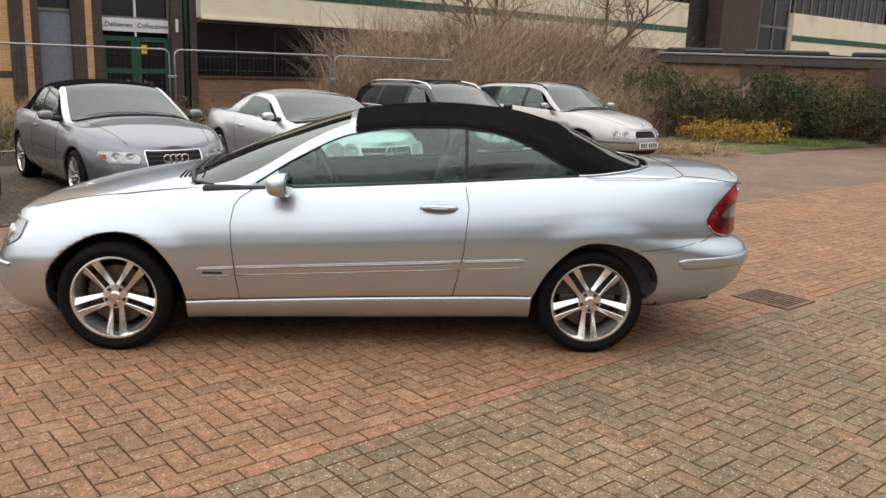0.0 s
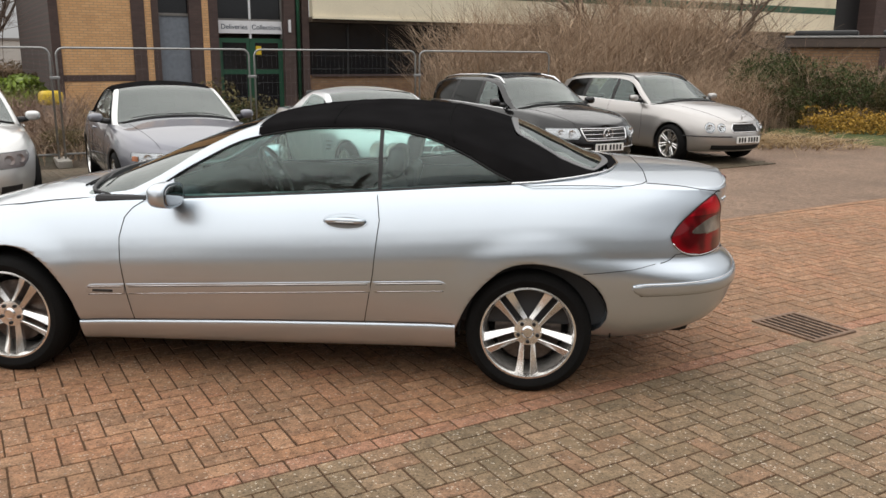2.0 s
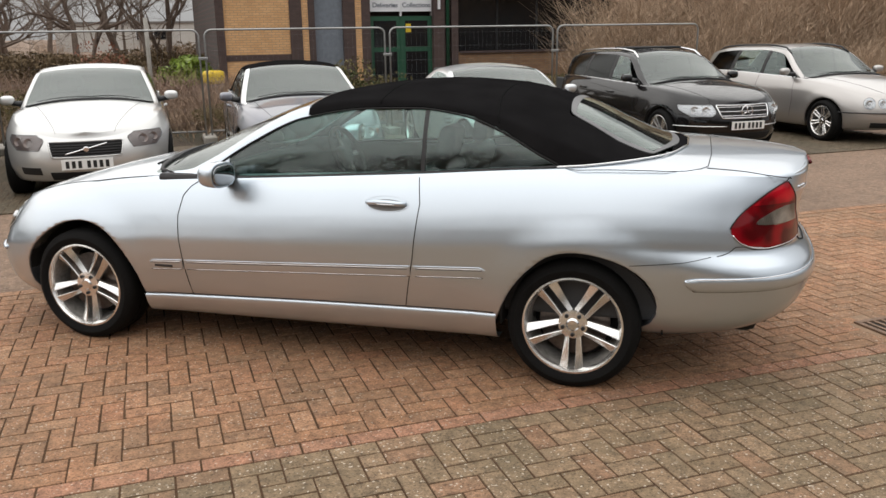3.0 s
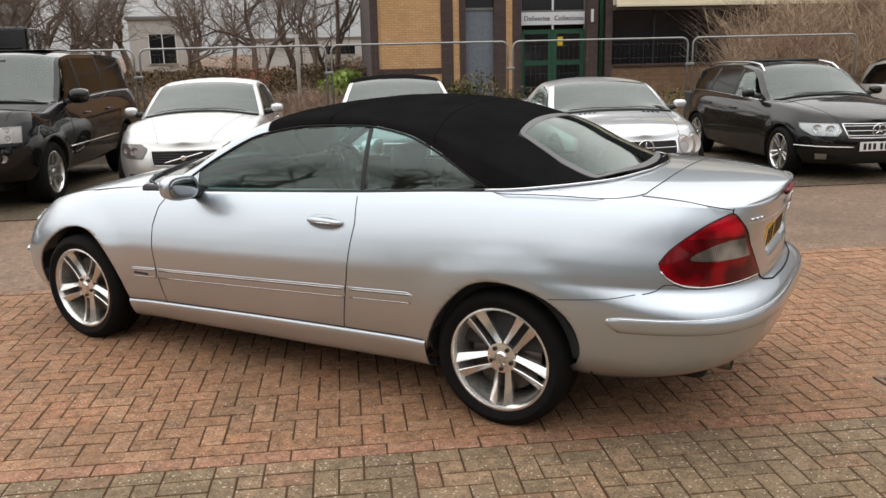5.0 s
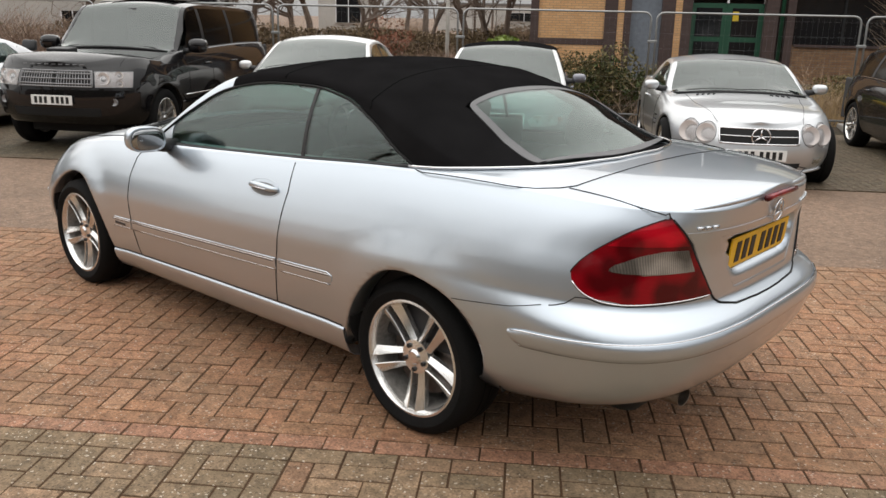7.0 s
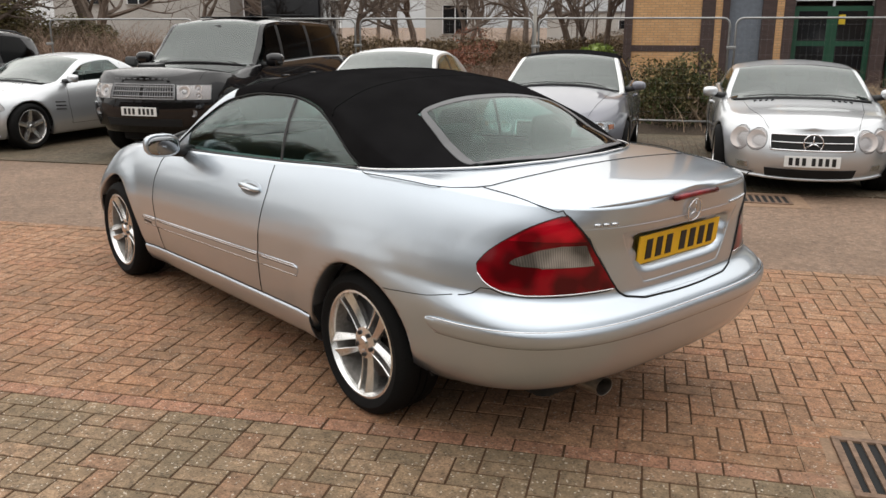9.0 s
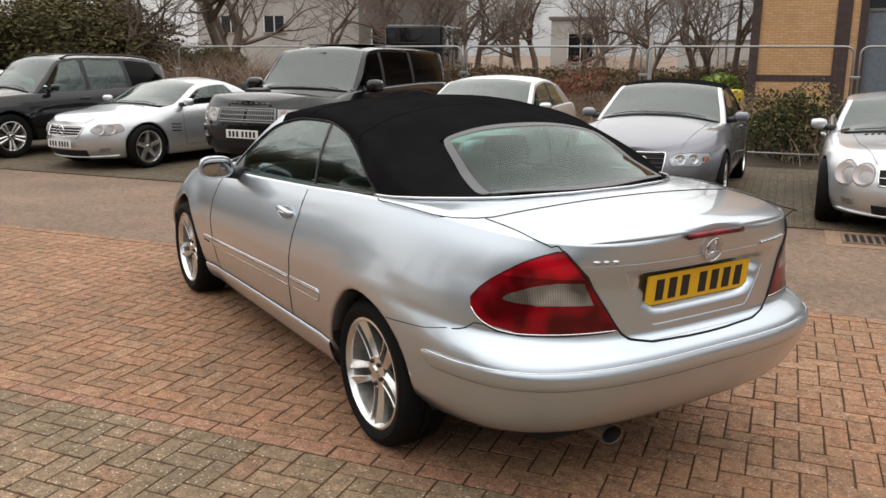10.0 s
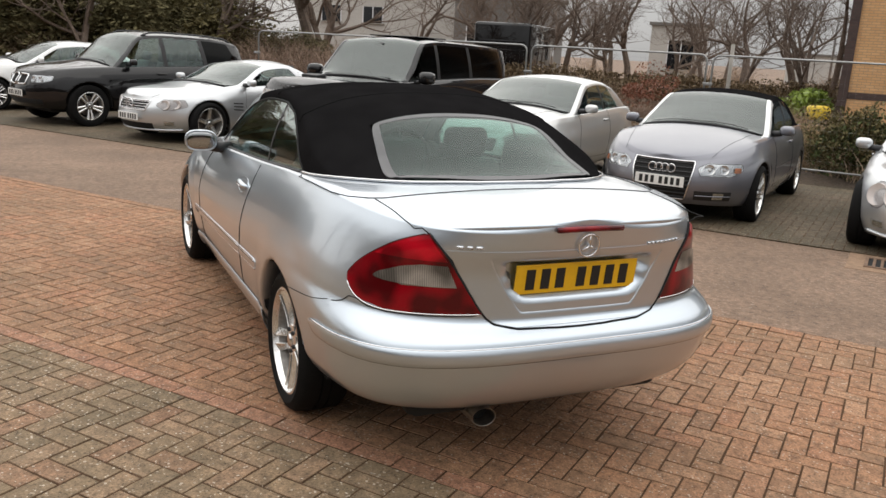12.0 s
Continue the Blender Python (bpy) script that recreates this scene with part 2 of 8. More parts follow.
def mesh_part(name, verts, faces, mat, parent=None, label="", smooth=True, sharp=None):
    me = bpy.data.meshes.new(name)
    me.from_pydata([tuple(v) for v in verts], [], faces)
    me.materials.append(mat)
    bm = bmesh.new()
    bm.from_mesh(me)
    bmesh.ops.recalc_face_normals(bm, faces=bm.faces)
    if sharp:
        for e in bm.edges:
            if len(e.link_faces) == 2 and e.calc_face_angle(0) > radians(sharp):
                e.smooth = False
    for f in bm.faces:
        f.smooth = smooth
    bm.to_mesh(me)
    bm.free()
    ob = new(name, me)
    ob.parent = parent
    if label:
        tagged(ob, label)
    return ob


def part(name, bm, mat, parent=None, label="", smooth=False):
    me = bpy.data.meshes.new(name)
    for f in bm.faces:
        f.smooth = smooth
    bm.to_mesh(me)
    bm.free()
    me.materials.append(mat)
    ob = new(name, me)
    ob.parent = parent
    if label:
        tagged(ob, label)
    return ob


def block(name, mat, parent, size, m=None, bevel=0.006, label="", smooth=False, segments=2):
    """A box with rounded edges, centred on the pose m."""
    bm = bmesh.new()
    bmesh.ops.create_cube(bm, size=1.0)
    bmesh.ops.scale(bm, vec=size, verts=bm.verts)
    if bevel:
        bmesh.ops.bevel(bm, geom=bm.edges[:], offset=min(bevel, min(size) * 0.45), segments=segments, affect="EDGES", profile=0.5)
    if m is not None:
        bmesh.ops.transform(bm, matrix=m, verts=bm.verts)
    return part(name, bm, mat, parent, label, smooth)


def tube(name, pts, radius, mat, parent=None, label="", sides=6, closed=False):
    """A round bar along a line of points; radius may be one number or one a point."""
    pts = [Vector(p) for p in pts]
    n = len(pts)
    rad = [radius] * n if isinstance(radius, (int, float)) else radius
    verts, faces = [], []
    up = Vector((0, 0, 1))
    last = None
    for i, p in enumerate(pts):
        a, b = pts[max(i - 1, 0)] if not closed else pts[i - 1], pts[min(i + 1, n - 1)] if not closed else pts[(i + 1) % n]
        d = (b - a)
        d = d.normalized() if d.length > 1e-9 else Vector((1, 0, 0))
        if last is None:
            s = d.cross(up if abs(d.z) < 0.9 else Vector((1, 0, 0))).normalized()
        else:
            s = (last - d * last.dot(d)).normalized()
        last = s
        t = d.cross(s)
        for k in range(sides):
            w = 2 * math.pi * k / sides
            verts.append(p + (s * math.cos(w) + t * math.sin(w)) * rad[i])
    for i in range(n if closed else n - 1):
        j = (i + 1) % n
        for k in range(sides):
            k2 = (k + 1) % sides
            faces.append((i * sides + k, i * sides + k2, j * sides + k2, j * sides + k))
    if not closed:
        faces.append(tuple(range(sides))[::-1])
        faces.append(tuple((n - 1) * sides + k for k in range(sides)))
    return mesh_part(name, verts, faces, mat, parent, label)


def lathe(name, profile, mat, parent=None, label="", steps=40, closed=False, sharp=35):
    """A turned form about the local y axis: profile points are (radius, y)."""
    verts, faces, n = [], [], len(profile)
    for i in range(steps):
        w = 2 * math.pi * i / steps
        verts += [(r * math.cos(w), y, r * math.sin(w)) for r, y in profile]
    for i in range(steps):
        j = (i + 1) % steps
        for k in range(n if closed else n - 1):
            k2 = (k + 1) % n
            faces.append((i * n + k, i * n + k2, j * n + k2, j * n + k))
    return mesh_part(name, verts, faces, mat, parent, label, sharp=sharp)


def shell(name, grid, thick, mat, parent=None, label="", sharp=None, hole=None):
    """A sheet with thickness from rows of points; the second side lies thick behind the first along the normals."""
    g = np.array(grid, float)
    n, m = g.shape[:2]
    du, dv = np.gradient(g, axis=0), np.gradient(g, axis=1)
    nn = np.cross(du, dv)
    ln = np.linalg.norm(nn, axis=2, keepdims=True)
    nn = nn / np.maximum(ln, 1e-9)
    verts = list(g.reshape(-1, 3)) + list((g - nn * thick).reshape(-1, 3))
    k, faces = n * m, []
    for i in range(n - 1):
        for j in range(m - 1):
            if hole and hole(i, j):
                continue
            a, b, c, d = i * m + j, i * m + j + 1, (i + 1) * m + j + 1, (i + 1) * m + j
            faces += [(a, b, c, d), (k + a, k + d, k + c, k + b)]
    rim = [(0, j) for j in range(m)] + [(i, m - 1) for i in range(1, n)] + [(n - 1, j) for j in range(m - 2, -1, -1)] + [(i, 0) for i in range(n - 2, 0, -1)]
    rim = [i * m + j for i, j in rim]
    for a, b in zip(rim, rim[1:] + rim[:1]):
        faces.append((a, k + a, k + b, b))
    return mesh_part(name, verts, faces, mat, parent, label, sharp=sharp or 50)


def curve(pts):
    """A smooth line through (x, value) points that does not overshoot."""
    pts = sorted(pts)
    xs, ys = np.array([p[0] for p in pts], float), np.array([p[1] for p in pts], float)
    h, d = np.diff(xs), np.diff(ys) / np.diff(xs)
    t = np.zeros(len(xs))
    t[0], t[-1] = d[0], d[-1]
    for i in range(1, len(xs) - 1):
        t[i] = 0 if d[i - 1] * d[i] <= 0 else (h[i - 1] + h[i]) * 3 / ((2 * h[i] + h[i - 1]) / d[i - 1] + (h[i] + 2 * h[i - 1]) / d[i])

    def f(x):
        if x <= xs[0]:
            return float(ys[0])
        if x >= xs[-1]:
            return float(ys[-1])
        i = int(np.searchsorted(xs, x)) - 1
        s = (x - xs[i]) / h[i]
        return float((1 + 2 * s) * (1 - s) ** 2 * ys[i] + s * (1 - s) ** 2 * h[i] * t[i] + s * s * (3 - 2 * s) * ys[i + 1] + s * s * (s - 1) * h[i] * t[i + 1])
    return f


def lin(a, b, n):
    return [a + (b - a) * i / (n - 1) for i in range(n)]


# ---------------------------------------------------------------- cars


class Body:
    """The skin of a car: a side that runs round the plan from nose to tail, a bonnet and deck, and a cabin on them. x ahead, y to its left."""

    def __init__(self, s):
        self.s = s
        self.low, self.sh, self.top = curve(s["low"]), curve(s["shoulder"]), curve(s["top"])
        self.wv, self.xf, self.xr = curve(s["section"]), curve(s["nose"]), curve(s["tail"])
        self.roof, self.crown = curve(s["roof"]), curve(s["crown"])
        self.w, self.pf, self.pr, self.qf, self.qr = s["half"], s["pf"], s["pr"], s.get("qf", 2.0), s.get("qr", 2.0)
        self.wheels = [(s["axles"][0], s["arch"]), (s["axles"][1] + s.get("arch_back", 0.0), s.get("arch_rear", s["arch"]))]
        self.pr_low = s.get("pr_low", s["pr"])
        self.hub, self.dent = s["hub"], s.get("dent")
        self.taper = curve(s["taper"]) if "taper" in s else (lambda x: 0.0)
        self.xmid = 0.5 * (self.xf(0.5) + self.xr(0.5))
        self.tabs = {}
        for end in (1, -1):
            xi = [end * v for v in [1 - 0.0004 * k * k for k in range(26)] + lin(0.74, 0.0, 40)]
            pts = [self.flat(v, 0.6)[:2] for v in xi]
            run, s_ = [0.0], 0.0
            for a, b in zip(pts, pts[1:]):
                s_ += math.hypot(a[0] - b[0], a[1] - b[1])
                run.append(s_)
            self.tabs[end] = (run, xi)

    def flat(self, xi, v):
        xm = self.xmid
        x = xm + xi * ((self.xf(v) - xm) if xi > 0 else (xm - self.xr(v)))
        p = self.pf if xi > 0 else self.pr + (self.pr_low - self.pr) * min(max((0.56 - v) / 0.14, 0.0), 1.0)
        y = self.w * self.wv(v) * max(1 - abs(xi) ** p, 0) ** (1 / (self.qf if xi > 0 else self.qr))
        return x, y

    def skin(self, xi, z=None, v=None):
        x0 = self.flat(xi, 0.5)[0]
        lo, hi = self.low(x0), self.sh(x0)
        if v is None:
            v = (z - lo) / (hi - lo)
        else:
            z = lo + v * (hi - lo)
        x, y = self.flat(xi, min(max(v, 0), 1))
        if self.dent and xi < 0:
            w, z0, z1, deep, soft = self.dent
            k = min(max((w + (z - z0) * 0.45 - y) / soft, 0), 1) * min(max((z - z0) / (soft * 1.6), 0), 1) * min(max((z1 - z) / (soft * 0.6), 0), 1)
            x += deep * k * k * (3 - 2 * k)
        for xw, r in self.wheels:
            d = math.hypot(x - xw, z - self.hub)
            k = max(0, 1 - abs(d - r) / 0.16)
            y += 0.011 * k * k * (3 - 2 * k) * min(1, y / 0.5)
        return Vector((x, y, z))

    def end_point(self, end, s, z, out=0.0):
        """A point on the nose (end 1) or tail (end -1), s metres along the skin from the middle (negative: to the right), lifted by out."""
        run, xi = self.tabs[end]
        k = float(np.interp(abs(s), run, xi))
        p = self.skin(k, z)
        if s < 0:
            p.y = -p.y
        if out:
            e = 0.004
            k2 = float(np.interp(abs(s) + e, run, xi))
            p2 = self.skin(k2, z)
            if s < 0:
                p2.y = -p2.y
            p3 = self.skin(k, z + e)
            if s < 0:
                p3.y = -p3.y
            n = (p2 - p).cross(p3 - p)
            if n.length > 1e-12:
                n.normalize()
                if n.x * end < 0 and abs(n.x) > 0.3 or (abs(n.x) <= 0.3 and n.y * p.y < 0):
                    n = -n
                p = p + n * out
        return p

    def xi_at(self, x, z):
        a, b = -1.0, 1.0
        for _ in range(30):
            m = 0.5 * (a + b)
            if self.skin(m, z).x < x:
                a = m
            else:
                b = m
        return 0.5 * (a + b)

    def side(self, x, z, sign=1, out=0.0):
        p = self.skin(self.xi_at(x, z), z)
        return Vector((p.x, (p.y + out) * sign, p.z))

    def deck(self, x, y):
        """The height of bonnet or boot over (x, y)."""
        y1 = self.edge(x)
        k = min(abs(y) / max(y1, 1e-4), 1)
        return self.sh(x) + (self.top(x) - self.sh(x)) * (1 - k ** 2.4)

    def edge(self, x):
        xi = min(max((x - self.xmid) / ((self.xf(1) - self.xmid) if x > self.xmid else (self.xmid - self.xr(1))), -1), 1)
        return self.flat(xi, 1)[1]

    def cabin(self, x, s, sign=1):
        """The cabin's skin: s 0..1 up the side from the waist to the cant rail, 1..2 over the roof to the middle."""
        b = self.sh(x)
        zc = self.roof(x)
        ze = max(zc - self.crown(x), b + 0.001)
        zc = max(zc, ze)
        wb = self.edge(x) - self.s.get("inset", 0.03)
        t = self.taper(x)
        if t > 0:
            wb = max(wb - t, 0.02)
            b = max(b, self.deck(x, wb))
            ze, zc = max(ze, b + 0.001), max(zc, b + 0.0015)
        we = wb - self.s.get("tumble", 0.45) * (ze - b) ** 1.15
        if s <= 1:
            y = wb + (we - wb) * s + 0.018 * math.sin(math.pi * s) * min(1, (ze - b) / 0.3)
            z = b + (ze - b) * s
        else:
            t = s - 1
            y = we * (1 - t)
            z = ze + (zc - ze) * (1 - (1 - t) ** self.s.get("crown_pow", 2.2))
        return Vector((x, y * sign, z))


def body_shell(B, thing, mat, cut):
    """The painted skin with wheel arches; cut = (rear, front) of the cabin opening."""
    xs = [1 - 0.0006 * k * k for k in range(16)] if not B.dent else [1 - 0.00012 * k * k for k in range(34)]
    xi = sorted(set([round(v, 5) for v in xs] + [round(-v, 5) for v in xs] + [round(v, 5) for v in lin(-0.86, 0.86, 60)]))
    keep = []
    for v in xi:
        x = B.flat(v, 0.5)[0]
        if all(abs(x - xw) > r + 0.02 for xw, r in B.wheels):
            keep.append(v)
    halves = {1: B.xf(0.5) - B.xmid, -1: B.xmid - B.xr(0.5)}

    def to_xi(x):
        return (x - B.xmid) / halves[1 if x > B.xmid else -1]
    arch = {}
    for xw, r in B.wheels:
        for k in range(25):
            x = xw + r * math.cos(math.pi * k / 24)
            arch[to_xi(x)] = B.hub + math.sqrt(max(r * r - (x - xw) ** 2, 0))
        arch[to_xi(xw + r + 0.004)] = None
        arch[to_xi(xw - r - 0.004)] = None
    xi = sorted(keep + list(arch))
    rows, verts, faces = (60 if B.dent else 30), [], []
    top_rows = 10
    cols = []
    for v in xi:
        x0 = B.flat(v, 0.5)[0]
        z0 = arch.get(v) or B.low(x0)
        v0 = (z0 - B.low(x0)) / (B.sh(x0) - B.low(x0))
        col = []
        if arch.get(v):
            q = B.skin(v, v=v0)
            col.append(Vector((q.x, max(q.y - 0.10, 0), q.z)))
            col.append(Vector((q.x, q.y - 0.012, q.z - 0.006)))
        else:
            q = B.skin(v, v=v0)
            col.append(Vector((q.x * (0.97 if abs(v) > 0.9 else 1.0), max(q.y - 0.12, 0), q.z + 0.01)))
            col.append(Vector((q.x, max(q.y - 0.02, 0), q.z - 0.004)))
        for j in range(rows + 1):
            f = j / rows
            f = max(v0, 0.5 * f + 0.5 * (1 - (1 - f) ** 1.8))
            col.append(B.skin(v, v=f))
        e = col[-1].copy()
        for j in range(1, top_rows + 1):
            k = 1 - j / top_rows
            k = k ** 0.8
            xx = e.x
            col.append(Vector((xx, e.y * k, B.sh(xx) + (B.top(xx) - B.sh(xx)) * (1 - k ** 2.4))))
        cols.append(col)
    m = len(cols[0])
    for sign in (1, -1):
        base = len(verts)
        for col in cols:
            verts += [Vector((p.x, p.y * sign, p.z)) for p in col]
        for i in range(len(cols) - 1):
            xm = 0.5 * (cols[i][-1].x + cols[i + 1][-1].x)
            for j in range(m - 1):
                if j >= m - top_rows - 1 and cut[0] < xm < cut[1] and cols[i][j].y < B.edge(xm) - B.s.get("inset", 0.03) - B.taper(xm) - 0.01:
                    continue
                a = base + i * m + j
                faces.append((a, a + 1, a + m + 1, a + m))
    me = bpy.data.meshes.new("body")
    bm = bmesh.new()
    bv = [bm.verts.new(v) for v in verts]
    for f in faces:
        try:
            bm.faces.new([bv[i] for i in f])
        except ValueError:
            pass
    bmesh.ops.remove_doubles(bm, verts=bm.verts, dist=0.0006)
    bmesh.ops.recalc_face_normals(bm, faces=bm.faces)
    for f in bm.faces:
        f.smooth = True
    bm.to_mesh(me)
    bm.free()
    me.materials.append(mat)
    ob = new("body", me)
    ob.parent = thing
    return ob


def patch(B, name, x0, x1, s0, s1, mat, thing, sign=1, out=0.0, thick=0.006, n=14, m=10, label="", full=False, hole=None):
    """A sheet on the cabin's skin; x0, x1 may depend on s, s0, s1 on x; full: from one side over the middle to the other."""
    fx0, fx1 = (x0 if callable(x0) else (lambda s: x0)), (x1 if callable(x1) else (lambda s: x1))
    fs0, fs1 = (s0 if callable(s0) else (lambda x: s0)), (s1 if callable(s1) else (lambda x: s1))
    grid = []
    for i in range(n):
        row = []
        for j in range(m):
            f = j / (m - 1)
            smid = fs0(0.5 * (fx0(0) + fx1(0))) * (1 - f) + fs1(0.5 * (fx0(0) + fx1(0))) * f
            x = fx0(smid) + (fx1(smid) - fx0(smid)) * i / (n - 1)
            s = fs0(x) + (fs1(x) - fs0(x)) * f
            row.append(B.cabin(x, s, sign))
        if full:
            row += [Vector((p.x, -p.y, p.z)) for p in row[-2::-1]]
        grid.append(row)
    g = np.array(grid, float)
    if out:
        nn = np.cross(np.gradient(g, axis=0), np.gradient(g, axis=1))
        nn /= np.maximum(np.linalg.norm(nn, axis=2, keepdims=True), 1e-9)
        centre = np.array((0, 0, 0.9))
        if np.sum(nn * (g - centre)) < 0:
            nn = -nn
        g = g + nn * out
    skip = (lambda i, j: hole(g[i:i + 2, j:j + 2].mean(axis=(0, 1)))) if hole else None
    return shell(name, g, thick if _outward(g) else -thick, mat, thing, label, hole=skip)


def _outward(g):
    nn = np.cross(np.gradient(g, axis=0), np.gradient(g, axis=1))
    return np.sum(nn * (g - np.array((0, 0, 0.8)))) > 0


def inlay(B, name, end, left, right, z0, z1, mat, thing, out=0.004, thick=0.012, n=10, m=10, label="", mirror=False):
    """A piece laid on the nose or tail between left(z) and right(z), metres from the middle along the skin."""
    fl, fr = (left if callable(left) else (lambda z: left)), (right if callable(right) else (lambda z: right))
    grid = []
    for i in range(n):
        z = z0 + (z1 - z0) * i / (n - 1)
        a, b = fl(z), fr(z)
        if mirror:
            a, b = -a, -b
        grid.append([B.end_point(end, a + (b - a) * j / (m - 1), z, out) for j in range(m)])
    g = np.array(grid, float)
    nn = np.cross(np.gradient(g, axis=0), np.gradient(g, axis=1)).sum(axis=(0, 1))
    away = g.mean(axis=(0, 1)) - np.array((0, 0, 0.6))
    return shell(name, g, thick if nn @ away > 0 else -thick, mat, thing, label)


def wheel(thing, x, y, radius, width, rim_r, style, sign, hub, parts=None):
    """Tyre with its rim, spokes, bolts and brake disc."""
    h = width / 2
    r = radius
    prof = [(rim_r - 0.005, -h * 0.86), (rim_r + 0.012, -h * 0.98), (rim_r + 0.5 * (r - rim_r), -h * 1.04), (r - 0.018, -h * 0.93), (r - 0.004, -h * 0.78), (r, -h * 0.4)]
    for k in (-0.18, 0.18):
        prof += [(r, h * (k - 0.04)), (r - 0.007, h * (k - 0.03)), (r - 0.007, h * (k + 0.03)), (r, h * (k + 0.04))]
    prof += [(r, h * 0.4), (r - 0.004, h * 0.78), (r - 0.018, h * 0.93), (rim_r + 0.5 * (r - rim_r), h * 1.04), (rim_r + 0.012, h * 0.98), (rim_r - 0.005, h * 0.86)]
    tyre = lathe("wheel", prof, RUBBER, thing, steps=56)
    tyre.matrix_basis = pose(x, y, hub, 0, 0, 0 if sign > 0 else 180)
    # the rim's barrel and outer lip; the outer face lies at +y
    lip = [(rim_r + 0.004, h * 0.86), (rim_r + 0.006, h * 0.93), (rim_r - 0.004, h * 0.95), (rim_r - 0.014, h * 0.80), (rim_r - 0.016, h * 0.72)]
    verts, faces = [], []
    steps, n = 56, len(lip)
    for i in range(steps):
        w = 2 * math.pi * i / steps
        verts += [(q * math.cos(w), yy, q * math.sin(w)) for q, yy in lip]
    for i in range(steps):
        j = (i + 1) % steps
        for k in range(n - 1):
            faces.append((i * n + k, i * n + k + 1, j * n + k + 1, j * n + k))

    def solid(outline_in, outline_out, depth_in, depth_out, thick):
        """One spoke: four corners at the hub, four at the lip."""
        b = len(verts)
        for (px, pz), d in ((outline_in[0], depth_in), (outline_in[1], depth_in), (outline_out[1], depth_out), (outline_out[0], depth_out)):
            verts.append((px, d, pz))
        for (px, pz), d in ((outline_in[0], depth_in), (outline_in[1], depth_in), (outline_out[1], depth_out), (outline_out[0], depth_out)):
            cx = px * 1.0
            verts.append((cx, d - thick, pz))
        # crowned face: a raised spine down the middle
        mi = ((outline_in[0][0] + outline_in[1][0]) / 2, depth_in + 0.006, (outline_in[0][1] + outline_in[1][1]) / 2)
        mo = ((outline_out[0][0] + outline_out[1][0]) / 2, depth_out + 0.006, (outline_out[0][1] + outline_out[1][1]) / 2)
        verts.extend([mi, mo])
        a = b
        faces.extend([(a, a + 8, a + 9, a + 3), (a + 8, a + 1, a + 2, a + 9), (a, a + 3, a + 7, a + 4), (a + 1, a + 5, a + 6, a + 2), (a, a + 4, a + 5, a + 1, a + 8), (a + 3, a + 9, a + 2, a + 6, a + 7)])

    def wedge(mid, o, slot, w_in, w_out, r0, r1, d0, d1):
        """One spoke of a pair: highest along the slot between them, its face falling away outwards."""
        b, n_ = len(verts), 7
        c, s_ = math.cos(mid), math.sin(mid)
        for i in range(n_):
            f = i / (n_ - 1)
            rr, w_ = r0 + (r1 - r0) * f, w_in + (w_out - w_in) * f ** 1.4
            d = d0 + (d1 - d0) * f - 0.006 * math.sin(math.pi * f)
            for off, dd in ((slot, -0.030), (slot, -0.003), (slot + 0.003, 0.0), (slot + 0.45 * w_, -0.005), (slot + w_, -0.016), (slot + w_ * 0.96, -0.040)):
                verts.append((rr * c - o * off * s_, d + dd, rr * s_ + o * off * c))
        for i in range(n_ - 1):
            for k in range(6):
                a_, e_ = b + i * 6 + k, b + i * 6 + (k + 1) % 6
                faces.append((a_, e_, e_ + 6, a_ + 6))
        faces.append(tuple(b + k for k in range(6)))
        faces.append(tuple(b + (n_ - 1) * 6 + k for k in range(6)))
    count = style["spokes"]
    face_in, face_out = h * 0.62, h * 0.84
    hub_r = rim_r * style.get("hub", 0.27)
    for k in range(count):
        mid = 2 * math.pi * k / count + math.pi / 2 + style.get("turn", 0.0)
        offs = (-style.get("gap", 0.02), style.get("gap", 0.02)) if style.get("twin") else (0.0,)
        if style.get("wedge"):
            for o in (1, -1):
                wedge(mid, o, 0.0165, 0.021, 0.043, hub_r * 0.72, rim_r - 0.007, face_in + 0.006, face_out + 0.004)
            offs = ()
        for o in offs:
            wi, wo = style["win"], style["wout"]

            def at(rr, off, spread):
                c, s_ = math.cos(mid), math.sin(mid)
                side_ = off
                return (rr * c - side_ * s_, rr * s_ + side_ * c)
            go = o * style.get("splay", 1.0)
            solid([at(hub_r * 0.8, o * 0.8 - wi, 0), at(hub_r * 0.8, o * 0.8 + wi, 0)],
                  [at(rim_r - 0.006, go - wo, 0), at(rim_r - 0.006, go + wo, 0)], face_in, face_out, 0.035)
    # hub disc
    b = len(verts)
    for i in range(24):
        w = 2 * math.pi * i / 24
        for q, d in ((hub_r * 1.02, face_in - 0.03), (hub_r, face_in + 0.004), (hub_r * 0.5, face_in + 0.01)):
            verts.append((q * math.cos(w), d, q * math.sin(w)))
    for i in range(24):
        j = (i + 1) % 24
        for k in range(2):
            faces.append((b + i * 3 + k, b + i * 3 + k + 1, b + j * 3 + k + 1, b + j * 3 + k))
    faces.append(tuple(b + i * 3 + 2 for i in range(24)))
    mesh_part("rim", verts, faces, style.get("mat", ALLOY), tyre, sharp=30)
    lathe("brake_disc", [(0.05, h * 0.12), (rim_r * 0.72, h * 0.12), (rim_r * 0.72, h * 0.0), (0.05, h * 0.0)], DISC, tyre, steps=32)
    lathe("rim_barrel", [(rim_r - 0.016, h * 0.72), (rim_r - 0.022, h * 0.5), (rim_r - 0.03, -h * 0.8), (rim_r - 0.02, -h * 0.86), (rim_r + 0.0, -h * 0.86)], BARREL, tyre, steps=56)
